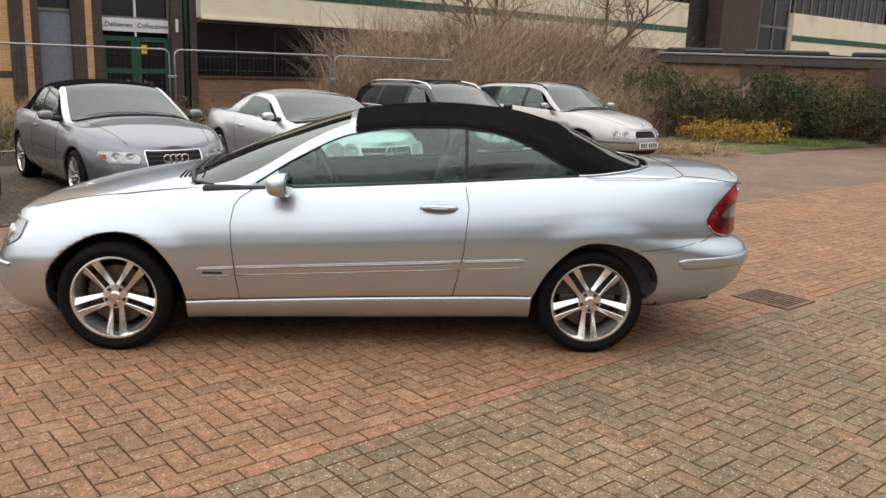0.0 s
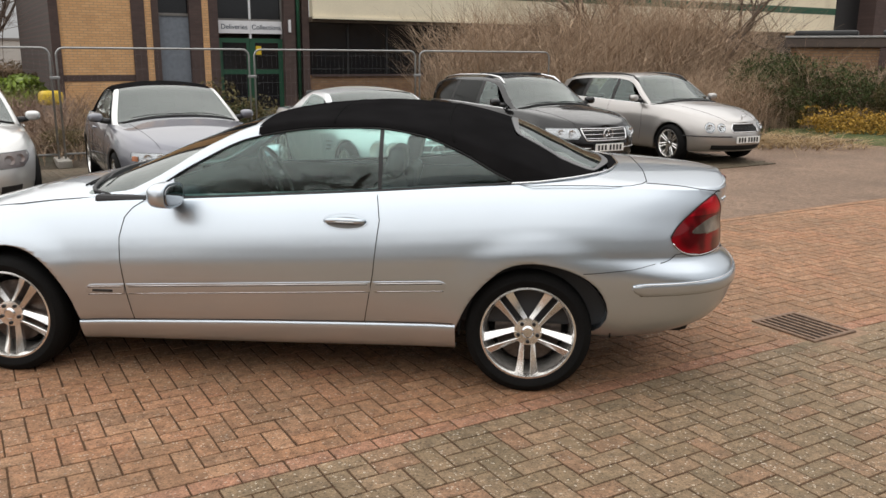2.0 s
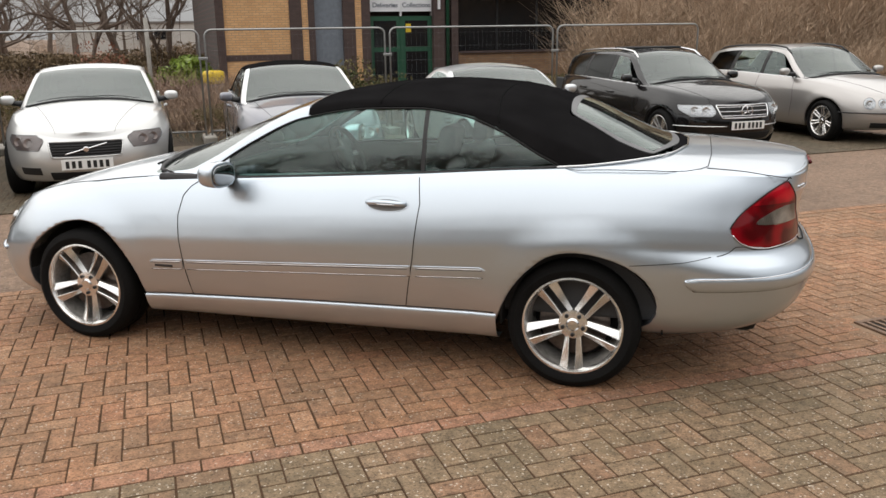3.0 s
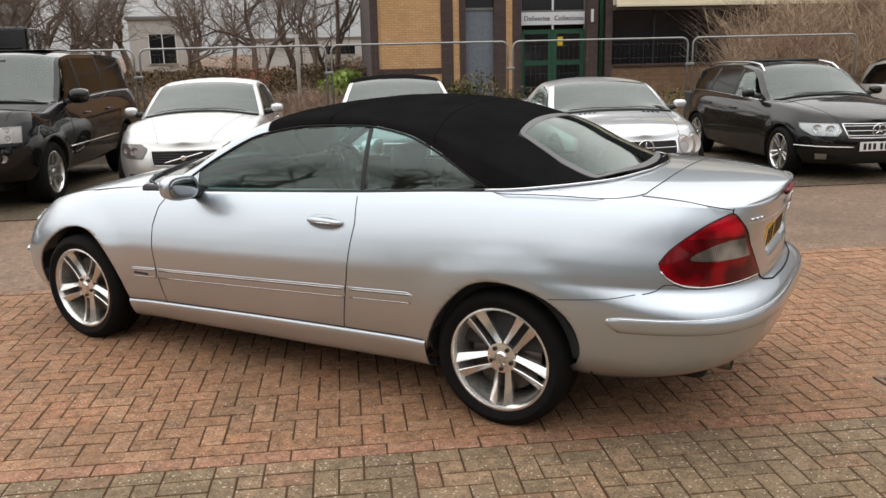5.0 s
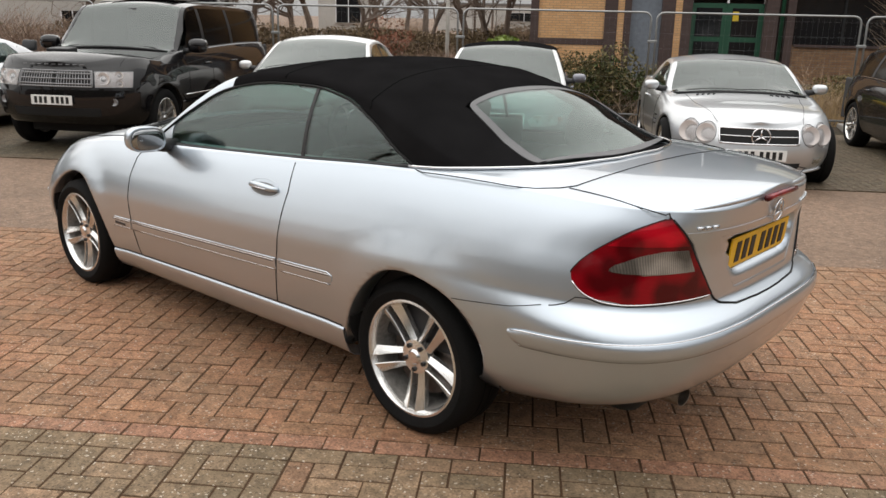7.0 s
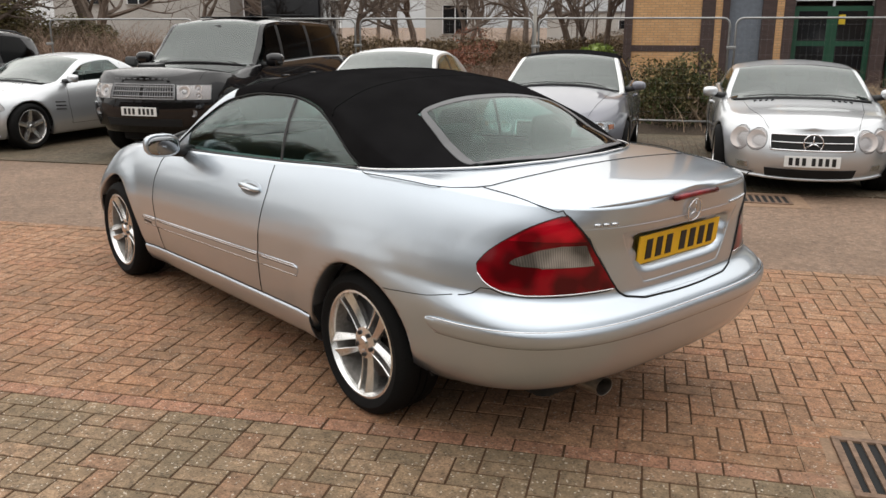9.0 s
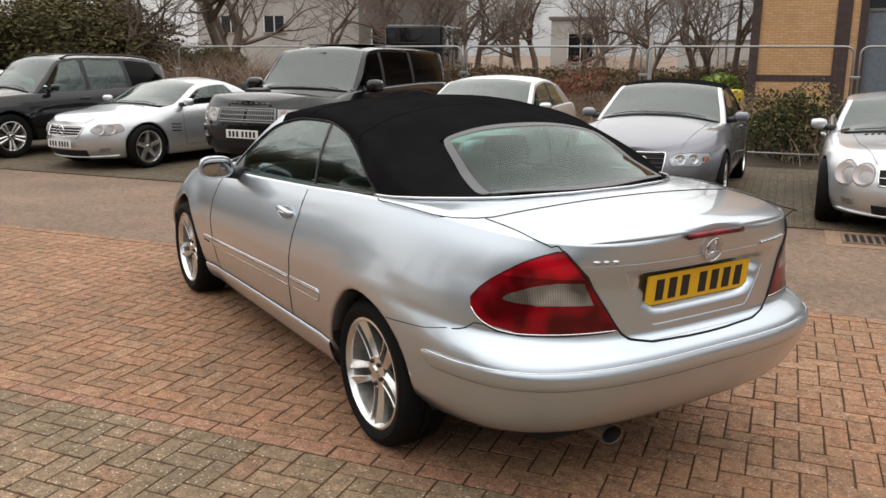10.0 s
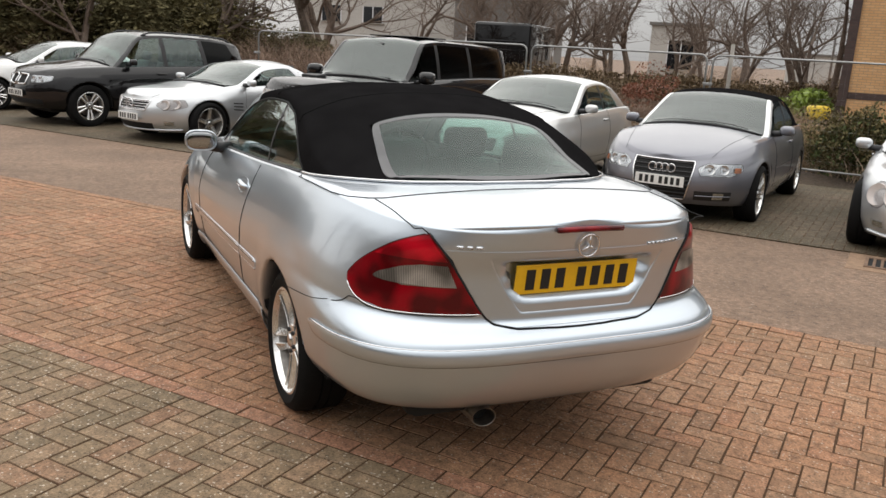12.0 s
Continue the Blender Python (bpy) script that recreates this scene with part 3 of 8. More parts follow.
    lathe("dust_shield", [(0.02, -h * 0.55), (rim_r - 0.03, -h * 0.55), (rim_r - 0.03, -h * 0.6), (0.02, -h * 0.6)], GAP, tyre, steps=24)
    if style.get("bolts", 5):
        for k in range(5):
            w = 2 * math.pi * (k + (0.0 if style.get("wedge") else 0.5)) / 5 + math.pi / 2 + style.get("turn", 0.0)
            bo = lathe("wheel_bolt", [(0.0, 0.012), (0.009, 0.012), (0.011, 0.0), (0.011, -0.02)], TRIM, tyre, steps=10)
            bo.matrix_basis = pose(hub_r * 0.72 * math.cos(w), face_in + 0.004, hub_r * 0.72 * math.sin(w))
    cap = lathe("centre_cap", [(0.0, 0.012), (0.024, 0.011), (0.032, 0.004), (0.034, -0.01)], CHROME, tyre, steps=24)
    cap.matrix_basis = pose(0, face_in + 0.008, 0)
    return tyre

# ---------------------------------------------------------------- the yard's lie
ROW = radians(40.5)
RU, RN = Vector((math.cos(ROW), math.sin(ROW), 0)), Vector((-math.sin(ROW), math.cos(ROW), 0))


def at(u, n, z=0.0):
    """A place by metres along the row of bays and away from the walk."""
    return RU * u + RN * n + Vector((0, 0, z))


def fall(n):
    """The yard is level near the walk and falls gently towards the fence."""
    return -0.025 * min(max(n - 5.7, 0.0), 3.3) - 0.006 * min(max(n - 9.0, 0.0), 4.0) - 0.0595 * min(max(n - 13.0, 0.0), 2.2)


def row_pose(u, n, z, turn=0.0):
    p = at(u, n, z)
    return pose(p.x, p.y, p.z, 0, 0, 40.5 + turn)


SECTION = [(0, 0.92), (0.07, 0.95), (0.3, 0.995), (0.48, 1.0), (0.72, 0.985), (0.9, 0.945), (1, 0.90)]
WEDGE5 = dict(spokes=5, twin=True, wedge=True, hub=0.30, turn=math.pi)
TWIN5 = dict(spokes=5, twin=True, gap=0.022, splay=1.75, win=0.0125, wout=0.023, hub=0.31, turn=math.pi)
FIVE = dict(spokes=5, win=0.03, wout=0.028, hub=0.34)
SEVEN = dict(spokes=7, twin=True, gap=0.018, splay=1.5, win=0.009, wout=0.013, hub=0.32)
SIX = dict(spokes=6, win=0.03, wout=0.036, hub=0.36)


def car_thing(s):
    thing = tagged(new(s["name"]), s["label"], "car", "cars in the row" if s.get("parked", True) else "")
    return thing


def seat(thing, x, y, z, mat=None, back=0.56):
    """A car seat: cushion, raked backrest and headrest on two posts."""
    mat = mat or LEATHER
    q = block("seat", mat, thing, (0.5, 0.48, 0.16), pose(x + 0.05, y, z + 0.08, 0, -8, 0), 0.05, smooth=True, segments=3)
    block("seat_back", mat, q, (0.13, 0.47, back), pose(x - 0.25, y, z + 0.12 + back / 2, 0, -18, 0), 0.05, smooth=True, segments=3)
    block("headrest", mat, q, (0.09, 0.25, 0.17), pose(x - 0.36, y, z + 0.20 + back, 0, -12, 0), 0.04, smooth=True, segments=3)
    for k in (-0.05, 0.05):
        tube("headrest_post", [(x - 0.335, y + k, z + 0.06 + back), (x - 0.36, y + k, z + 0.18 + back)], 0.006, CHROME, q)


def interior(B, s, thing):
    a, f = s["cut"]
    z = s.get("floor", 0.34)
    block("cabin_floor", CABIN, thing, (f - a + 0.1, 1.24, 0.1), pose((a + f) / 2, 0, z - 0.05))
    belt = B.sh((a + f) / 2)
    for sg in (1, -1):
        block("door_lining", CABIN, thing, (f - a - 0.1, 0.05, belt - z - 0.03), pose((a + f) / 2, sg * (B.w * 0.9 - 0.06), (z + belt) / 2 - 0.02), 0.02)
    xs = s["screen"][1]
    dash = block("dashboard", CABIN, thing, (0.42, B.w * 1.6, 0.26), pose(xs - 0.42, 0, B.sh(xs) - 0.07, 0, 8, 0), 0.07, smooth=True, segments=4)
    block("instrument_hood", CABIN, dash, (0.2, 0.34, 0.07), pose(xs - 0.52, -0.36, B.sh(xs) + 0.06), 0.03, smooth=True)
    # steering wheel, on the right-hand side
    ring = [(0.185 * math.cos(w), 0.185 * math.sin(w), 0) for w in [2 * math.pi * k / 28 for k in range(28)]]
    m = pose(xs - 0.72, -0.36, B.sh(xs) + 0.0, 0, -64, 0)
    sw = tube("steering_wheel", [m @ Vector(p) for p in ring], 0.016, LEATHER, thing, sides=8, closed=True)
    block("steering_hub", LEATHER, sw, (0.14, 0.16, 0.05), m @ pose(0, 0, -0.02), 0.02)
    for w in (0, 180, 270):
        block("steering_spoke", GREY_TRIM, sw, (0.12, 0.03, 0.012), m @ pose(0.11 * math.cos(radians(w)), 0.11 * math.sin(radians(w)), -0.012, 0, 0, w), 0.004)
    tube("steering_column", [m @ Vector((0, 0, -0.02)), m @ Vector((0, 0, -0.3))], 0.03, CABIN, sw)
    fx = s.get("seat_x", xs - 1.18)
    for sg in (1, -1):
        seat(thing, fx, sg * 0.36, z)
        seat(thing, fx - s.get("rear_seat", 0.8), sg * 0.33, z + 0.08, back=0.5)
    # the mirror on the windscreen
    hx = s["screen"][0]
    block("inside_mirror", CABIN, thing, (0.04, 0.23, 0.065), pose(hx + 0.12, 0, B.roof(hx) - 0.1, 0, 0, -12), 0.02)
    tube("mirror_stem", [(hx + 0.12, 0, B.roof(hx) - 0.09), (hx + 0.16, 0, B.roof(hx + 0.16) - 0.004)], 0.008, CABIN, thing)


def underbody(B, s, thing):
    xf, xr = B.xf(0.2), B.xr(0.2)
    block("underbody", GAP, thing, (xf - xr - 0.85, 1.1, 0.14), pose((xf + xr) / 2 + 0.12, 0, 0.29), 0.03)
    mid = (B.wheels[0][0] + B.wheels[1][0]) / 2
    block("floor_pan", GAP, thing, (B.wheels[0][0] - B.wheels[1][0] - 2 * B.wheels[0][1] - 0.06, 2 * B.w - 0.22, 0.05), pose(mid, 0, B.low(mid) + 0.06), 0.01)
    tail_x = 0.5 * (xr + 0.06 + B.wheels[1][0] - B.wheels[1][1])
    block("boot_floor", GAP, thing, (abs(xr + 0.40 - B.wheels[1][0] + B.wheels[1][1]), 1.2, 0.05), pose(tail_x + 0.15, 0, B.low(tail_x) + 0.06), 0.01)
    # block added under the tail to stop light and deepen the shade below
    block("tail_light_blocker", GAP, thing, (0.42, 1.15, 0.13), pose(xr + 0.42, 0, B.low(xr) + 0.03), 0.05, smooth=True)
    for xw, r in B.wheels:
        for sg in (1, -1):
            # the inner wing over each wheel
            rows = []
            for k in range(17):
                w = math.pi * k / 16 * 1.04 - 0.02 * math.pi
                x, z = xw + (r - 0.003) * math.cos(w), B.hub + (r - 0.003) * math.sin(w)
                rows.append([(x, sg * yy, z) for yy in lin(0.44, B.side(x, max(z, B.low(x) + 0.02)).y - 0.014, 3)])
            shell("wheel_liner", rows, 0.008, GAP, thing)
            block("inner_wing", GAP, thing, (2 * r - 0.02, 0.03, r + 0.1), pose(xw, sg * 0.44, B.hub + r / 2 - 0.05), 0.01)


def door_mirror(B, thing, x, sg, z, mat, size=(0.1, 0.2, 0.13), reach=0.05):
    y = B.edge(x) + reach + size[1] / 2
    m = pose(x, sg * y, z, 0, 0, -sg * 8)
    bm = bmesh.new()
    bmesh.ops.create_uvsphere(bm, u_segments=20, v_segments=12, radius=0.5)
    for v in bm.verts:
        c = v.co
        for ax in range(3):
            c[ax] = math.copysign(abs(2 * c[ax]) ** 0.72, c[ax]) / 2
        if c.x < -0.12:
            c.x = -0.12 - (c.x + 0.12) * 0.12 - 0.12
    bmesh.ops.scale(bm, vec=(size[0] * 1.5, size[1], size[2]), verts=bm.verts)
    bmesh.ops.transform(bm, matrix=m, verts=bm.verts)
    house = part("door_mirror", bm, mat, thing, smooth=True)
    bm = bmesh.new()
    bmesh.ops.create_uvsphere(bm, u_segments=20, v_segments=8, radius=0.5)
    for v in bm.verts:
        for ax in (1, 2):
            v.co[ax] = math.copysign(abs(2 * v.co[ax]) ** 0.7, v.co[ax]) / 2
    bmesh.ops.scale(bm, vec=(0.012, size[1] * 0.86, size[2] * 0.82), verts=bm.verts)
    bmesh.ops.transform(bm, matrix=m @ pose(-size[0] * 0.37, 0, 0), verts=bm.verts)
    part("mirror_glass", bm, MIRROR, house, smooth=True)
    tube("mirror_arm", [(x + 0.02, sg * (B.edge(x) - 0.04), z - size[2] * 0.42), (x + 0.01, sg * (y - size[1] * 0.3), z - size[2] * 0.3)], [0.04, 0.03], TRIM, house, sides=8)
    return house


def screen_foot(B, s, y):
    """Where the windscreen meets the bonnet at y."""
    hx, cx = s["screen"]
    best = None
    for x in lin(cx + 0.02, cx - 0.5, 53):
        lo, hi = 1.0, 2.0
        if B.cabin(x, 1.0).y < abs(y):
            continue
        for _ in range(18):
            mid = 0.5 * (lo + hi)
            if B.cabin(x, mid).y > abs(y):
                lo = mid
            else:
                hi = mid
        z = B.cabin(x, lo).z
        best = (x, z)
        if z > B.deck(x, y) + 0.004:
            break
    return best or (cx - 0.4, B.sh(cx))


def wipers(B, thing, s):
    """The dark scuttle under the windscreen and two wipers lying on the glass."""
    w = B.cabin(s["screen"][1] - 0.30, 1.0).y * 0.95
    foot = [(y, *screen_foot(B, s, y)) for y in lin(-w, w, 25)]
    tube("scuttle", [(x + 0.012, y, z + 0.004) for y, x, z in foot], [0.006 + 0.012 * (1 - (abs(y) / w) ** 4) for y, x, z in foot], TRIM, thing, sides=6)
    for y0, y1 in ((w * 0.78, w * 0.02), (w * 0.05, -w * 0.80)):
        pts = []
        for k in range(9):
            y = y0 + (y1 - y0) * k / 8
            x, z = screen_foot(B, s, y)
            d = 0.02 + 0.05 * math.sin(0.5 + 2.0 * k / 8)
            pts.append((x - d * 0.8, y, z + d * 0.38 + 0.009))
        tube("wiper", pts, 0.0055, TRIM, thing, sides=5)


def seam(B, thing, pts, sign=None, r=0.0022, mat=None, name="panel_gap"):
    """A shut line on the side: (x, z) points, drawn finely on the skin."""
    fine = []
    for (x0, z0), (x1, z1) in zip(pts, pts[1:]):
        k = max(2, int(math.hypot(x1 - x0, z1 - z0) / 0.05))
        for i in range(k):
            fine.append((x0 + (x1 - x0) * i / k, z0 + (z1 - z0) * i / k))
    fine.append(pts[-1])
    for sg in ((1, -1) if sign is None else (sign,)):
        tube(name, [B.side(x, z, sg, 0.0010) for x, z in fine], r, mat or GAP, thing, sides=5)


def deck_line(B, thing, pts, r=0.0022, mat=None, name="panel_gap", mirror=True, lift=0.0005):
    for sg in ((1, -1) if mirror else (1,)):
        fine = []
        for (x0, y0), (x1, y1) in zip(pts, pts[1:]):
            k = max(2, int(math.hypot(x1 - x0, y1 - y0) / 0.04))
            for i in range(k + 1):
                x, y = x0 + (x1 - x0) * i / k, y0 + (y1 - y0) * i / k
                fine.append((x, y * sg, B.deck(x, y) + lift))
        tube(name, fine, r, mat or GAP, thing, sides=5)


def end_line(B, thing, end, pts, r=0.0022, mat=None, name="panel_gap", lift=0.0005, mirror=False):
    for sg in ((1, -1) if mirror else (1,)):
        fine = []
        for (a0, z0), (a1, z1) in zip(pts, pts[1:]):
            k = max(2, int(math.hypot(a1 - a0, z1 - z0) / 0.04))
            for i in range(k):
                fine.append(B.end_point(end, sg * (a0 + (a1 - a0) * i / k), z0 + (z1 - z0) * i / k, lift))
        fine.append(B.end_point(end, sg * pts[-1][0], pts[-1][1], lift))
        tube(name, fine, r, mat or GAP, thing, sides=6)


def number_plate(B, thing, end, z, yellow=False, lean=0.0, out=0.012, y=0.0):
    x = B.end_point(end, 0, z).x + end * out
    turn = pose(x, y, z, 0, -lean * end, 0)
    pl = block("number_plate", YELLOW_PLATE if yellow else WHITE_PLATE, thing, (0.008, 0.52, 0.111), turn, 0.003, "yellow number plate with dark bars" if yellow else "white number plate with dark bars")
    for yy in (-0.20, -0.138, -0.076, -0.014, 0.075, 0.137, 0.199):
        block("plate_bar", INK, pl, (0.003, 0.036, 0.076), turn @ pose(end * 0.0048, yy * -end, 0), 0.0)
    return pl


def star_badge(thing, m, r, mat=None):
    """A chrome ring with three arms."""
    mat = mat or CHROME
    ring = tube("badge", [m @ Vector((0, r * math.cos(w), r * math.sin(w))) for w in [2 * math.pi * k / 32 for k in range(32)]], r * 0.09, mat, thing, sides=6, closed=True)
    for k in range(3):
        w = math.pi / 2 + 2 * math.pi * k / 3
        tube("badge_arm", [m @ Vector((0.004, 0, 0)), m @ Vector((0, r * 0.96 * math.cos(w), r * 0.96 * math.sin(w)))], [r * 0.17, r * 0.03], mat, ring, sides=4)
    return ring


def headlamp(B, thing, left, right, z0, z1, eyes=(), mirror=(False, True), amber=None, r=0.055, dark=False, bowl_mat=None, bulbs=True):
    """A lamp set into the nose: bright bowl, round projectors and a clear cover."""
    for mi in mirror:
        bowl = inlay(B, "headlight", 1, left, right, z0, z1, bowl_mat or (REFLECTOR if not dark else TRIM), thing, out=0.001, thick=0.02, mirror=mi)
        fl, fr = (left if callable(left) else (lambda z: left)), (right if callable(right) else (lambda z: right))
        zz = lin(z0, z1, 9)
        k_ = -1 if mi else 1
        rim_ = [(k_ * fl(z), z) for z in zz] + [(k_ * fr(z), z) for z in zz[::-1]]
        end_line(B, bowl, 1, rim_ + [rim_[0]], 0.003, GREY_TRIM, "lamp_seal", 0.003)
        inlay(B, "lamp_cover", 1, left, right, z0, z1, LAMP_CLEAR, bowl, out=0.012, thick=0.004, mirror=mi)
        for s_, z, rr in eyes:
            p = B.end_point(1, -s_ if mi else s_, z, 0.0)
            n = (B.end_point(1, -s_ if mi else s_, z, 0.02) - p).normalized()
            n = (n + Vector((0.6, 0, 0))).normalized()
            q = Vector((0, 1, 0)).rotation_difference(n).to_matrix().to_4x4()
            e = lathe("lamp_bowl", [(0.0, -0.012), (rr * 0.45, -0.008), (rr * 0.8, 0.004), (rr, 0.010), (rr * 1.02, 0.004), (rr * 1.05, -0.02)], bowl_mat or REFLECTOR, bowl, steps=24)
            e.matrix_basis = Matrix.Translation(p + n * 0.004) @ q
            if not bulbs:
                continue
            e2 = lathe("bulb", [(0.0, 0.012), (rr * 0.3, 0.009), (rr * 0.42, 0.0), (rr * 0.45, -0.02)], LAMP_DARK, bowl, steps=16)
            e2.matrix_basis = Matrix.Translation(p + n * 0.002) @ q
        if amber:
            inlay(B, "indicator_lens", 1, amber[0], amber[1], amber[2], amber[3], ORANGE_LENS, bowl, out=0.0135, thick=0.004, mirror=mi)


def grille(B, thing, half, z0, z1, slats=5, frame=None, bar=None, upright=0, mat=None, name="grille", out=0.002, bar_r=0.006):
    fh = half if callable(half) else (lambda z: half)
    g = inlay(B, name, 1, lambda z: -fh(z), fh, z0, z1, mat or GAP, thing, out=out, thick=0.02, m=16)
    for k in range(slats):
        z = z0 + (z1 - z0) * (k + 0.5) / slats
        end_line(B, g, 1, [(-fh(z) * 0.98, z), (0, z), (fh(z) * 0.98, z)], bar_r, bar or CHROME, "grille_slat", out + 0.004)
    for k in range(upright):
        f = (k + 0.5) / upright * 2 - 1
        end_line(B, g, 1, [(f * fh(z0), z0), (f * fh(z1), z1)], bar_r * 0.6, bar or TRIM, "grille_bar", out + 0.003)
    if frame:
        zz = lin(z0, z1, 8)
        pts = [(fh(z), z) for z in zz] + [(-fh(z), z) for z in zz[::-1]]
        end_line(B, g, 1, pts + [pts[0]], 0.010, frame, "grille_frame", out + 0.002)
    return g


def hard_top(B, s, thing):
    """Roof, pillars, windscreen, side and rear glass of a closed car."""
    hx, cx = s["screen"]
    rh, rb = s["rear"]
    mat = s["paint"]

    def cant(x, w=0.045):
        return max(1 - w / max(B.roof(x) - B.crown(x) - B.sh(x), 0.05), 0.0)
    patch(B, "windscreen", hx, cx, 1.05, 2.0, SCREEN_GLASS, thing, full=True, n=16, m=12, thick=0.005)
    patch(B, "roof", rh, hx, cant, 2.0, s.get("roof_mat", mat), thing, full=True, n=24, m=14, thick=0.02)
    patch(B, "rear_window", rb, rh, 1.12, 2.0, s.get("rear_glass", GLASS), thing, full=True, n=10, m=10, thick=0.005)
    for sg in (1, -1):
        patch(B, "windscreen_pillar", hx, cx, lambda x: cant(x, 0.05), 1.07, mat, thing, sg, out=0.003, thick=0.02, n=18, m=6)
        xs = [w for w in s["windows"]]
        for k, (ab, at, fb, ft) in enumerate(xs):
            g = patch(B, "side_window", lambda q: ab + (at - ab) * q, lambda q: fb + (ft - fb) * q, 0.0, cant, s["glasses"][k], thing, sg, n=14, m=9, thick=0.005)
        for (ab, at, fb, ft), (ab2, at2, fb2, ft2) in zip(xs, xs[1:]):
            patch(B, "door_pillar", lambda q: fb2 + (ft2 - fb2) * q - 0.01, lambda q: ab + (at - ab) * q + 0.01, 0.0, cant, TRIM, thing, sg, out=0.002, n=4, m=8)
        ab, at = xs[-1][:2]
        patch(B, "rear_pillar", rb, lambda q: ab + (at - ab) * q, 0.0, lambda x: 1.13 if x < rh + 0.02 else cant(x) + 0.02, mat, thing, sg, out=0.001, thick=0.02, n=12, m=10)
        tube("window_trim", [B.cabin(x, 0.0, sg) + Vector((0, sg * 0.004, 0.004)) for x in lin(xs[-1][0], xs[0][2], 24)], 0.009, s.get("belt_trim", TRIM), thing)


def build_car(s):
    thing = car_thing(s)
    B = Body(s)
    body_shell(B, thing, s["paint"], s["cut"])
    underbody(B, s, thing)
    interior(B, s, thing)
    for xw in s["axles"]:
        for sg in (1, -1):
            wheel(thing, xw, sg * (B.w - s["tyre"][1] / 2 - 0.012 - (s.get("track_in", 0.0) if xw < 0 else 0.0)), s["tyre"][0], s["tyre"][1], s["tyre"][2], s["style"], sg, s["tyre"][0] - 0.006)
    if not s.get("soft"):
        hard_top(B, s, thing)
    for sg in (1, -1):
        door_mirror(B, thing, s["mirror"][0], sg, s["mirror"][1], s.get("mirror_paint", s["paint"]), s.get("mirror_size", (0.09, 0.17, 0.115)))
    wipers(B, thing, s)
    for line in s.get("seams", ()):
        seam(B, thing, line)
    for line in s.get("bonnet", ()):
        deck_line(B, thing, line)
    for x, z in s.get("handles", ()):
        for sg in (1, -1):
            p, q = B.side(x + 0.1, z, sg), B.side(x - 0.1, z, sg)
            y = sg * 0.018
            h = tube("door_handle", [p, p + Vector((-0.02, y, 0)), (p + q) / 2 + Vector((0, y * 1.4, 0.002)), q + Vector((0.02, y, 0)), q], [0.012, 0.014, 0.015, 0.014, 0.012], s.get("handle_mat", s["paint"]), thing, sides=8)
    return thing, B


def place_front(thing, s, x, y, heading, sink=0.0):
    """Stands the car on the yard so that the middle of its nose is over (x, y)."""
    f = s["nose_x"]
    c, d = math.cos(radians(heading)), math.sin(radians(heading))
    mx, my = x - f * c, y - f * d
    zs = []
    for ax in s["axles"]:
        p = Vector((mx + ax * c, my + ax * d, 0))
        zs.append(fall(p.dot(RN)))
    tilt = math.degrees(math.atan2(zs[0] - zs[1], s["axles"][0] - s["axles"][1]))
    thing.matrix_basis = pose(mx, my, (zs[0] + zs[1]) / 2 - sink, 0, 0, heading) @ pose(0, 0, 0, 0, -tilt, 0)


MIRROR = surface("mirror_glass", (0.4, 0.41, 0.42), 0.03, 1.0, bump=0, vary=0.02)
FROSTED = surface("frosted_lens", (0.60, 0.545, 0.52), 0.3, 0.15, bump=0, vary=0.06)
FROST_BROWN = surface("brown_lens", (0.20, 0.155, 0.14), 0.3, 0.2, bump=0, vary=0.15)
LAMP_DARK = surface("lamp_bulb", (0.5, 0.5, 0.5), 0.1, 0.5, bump=0)


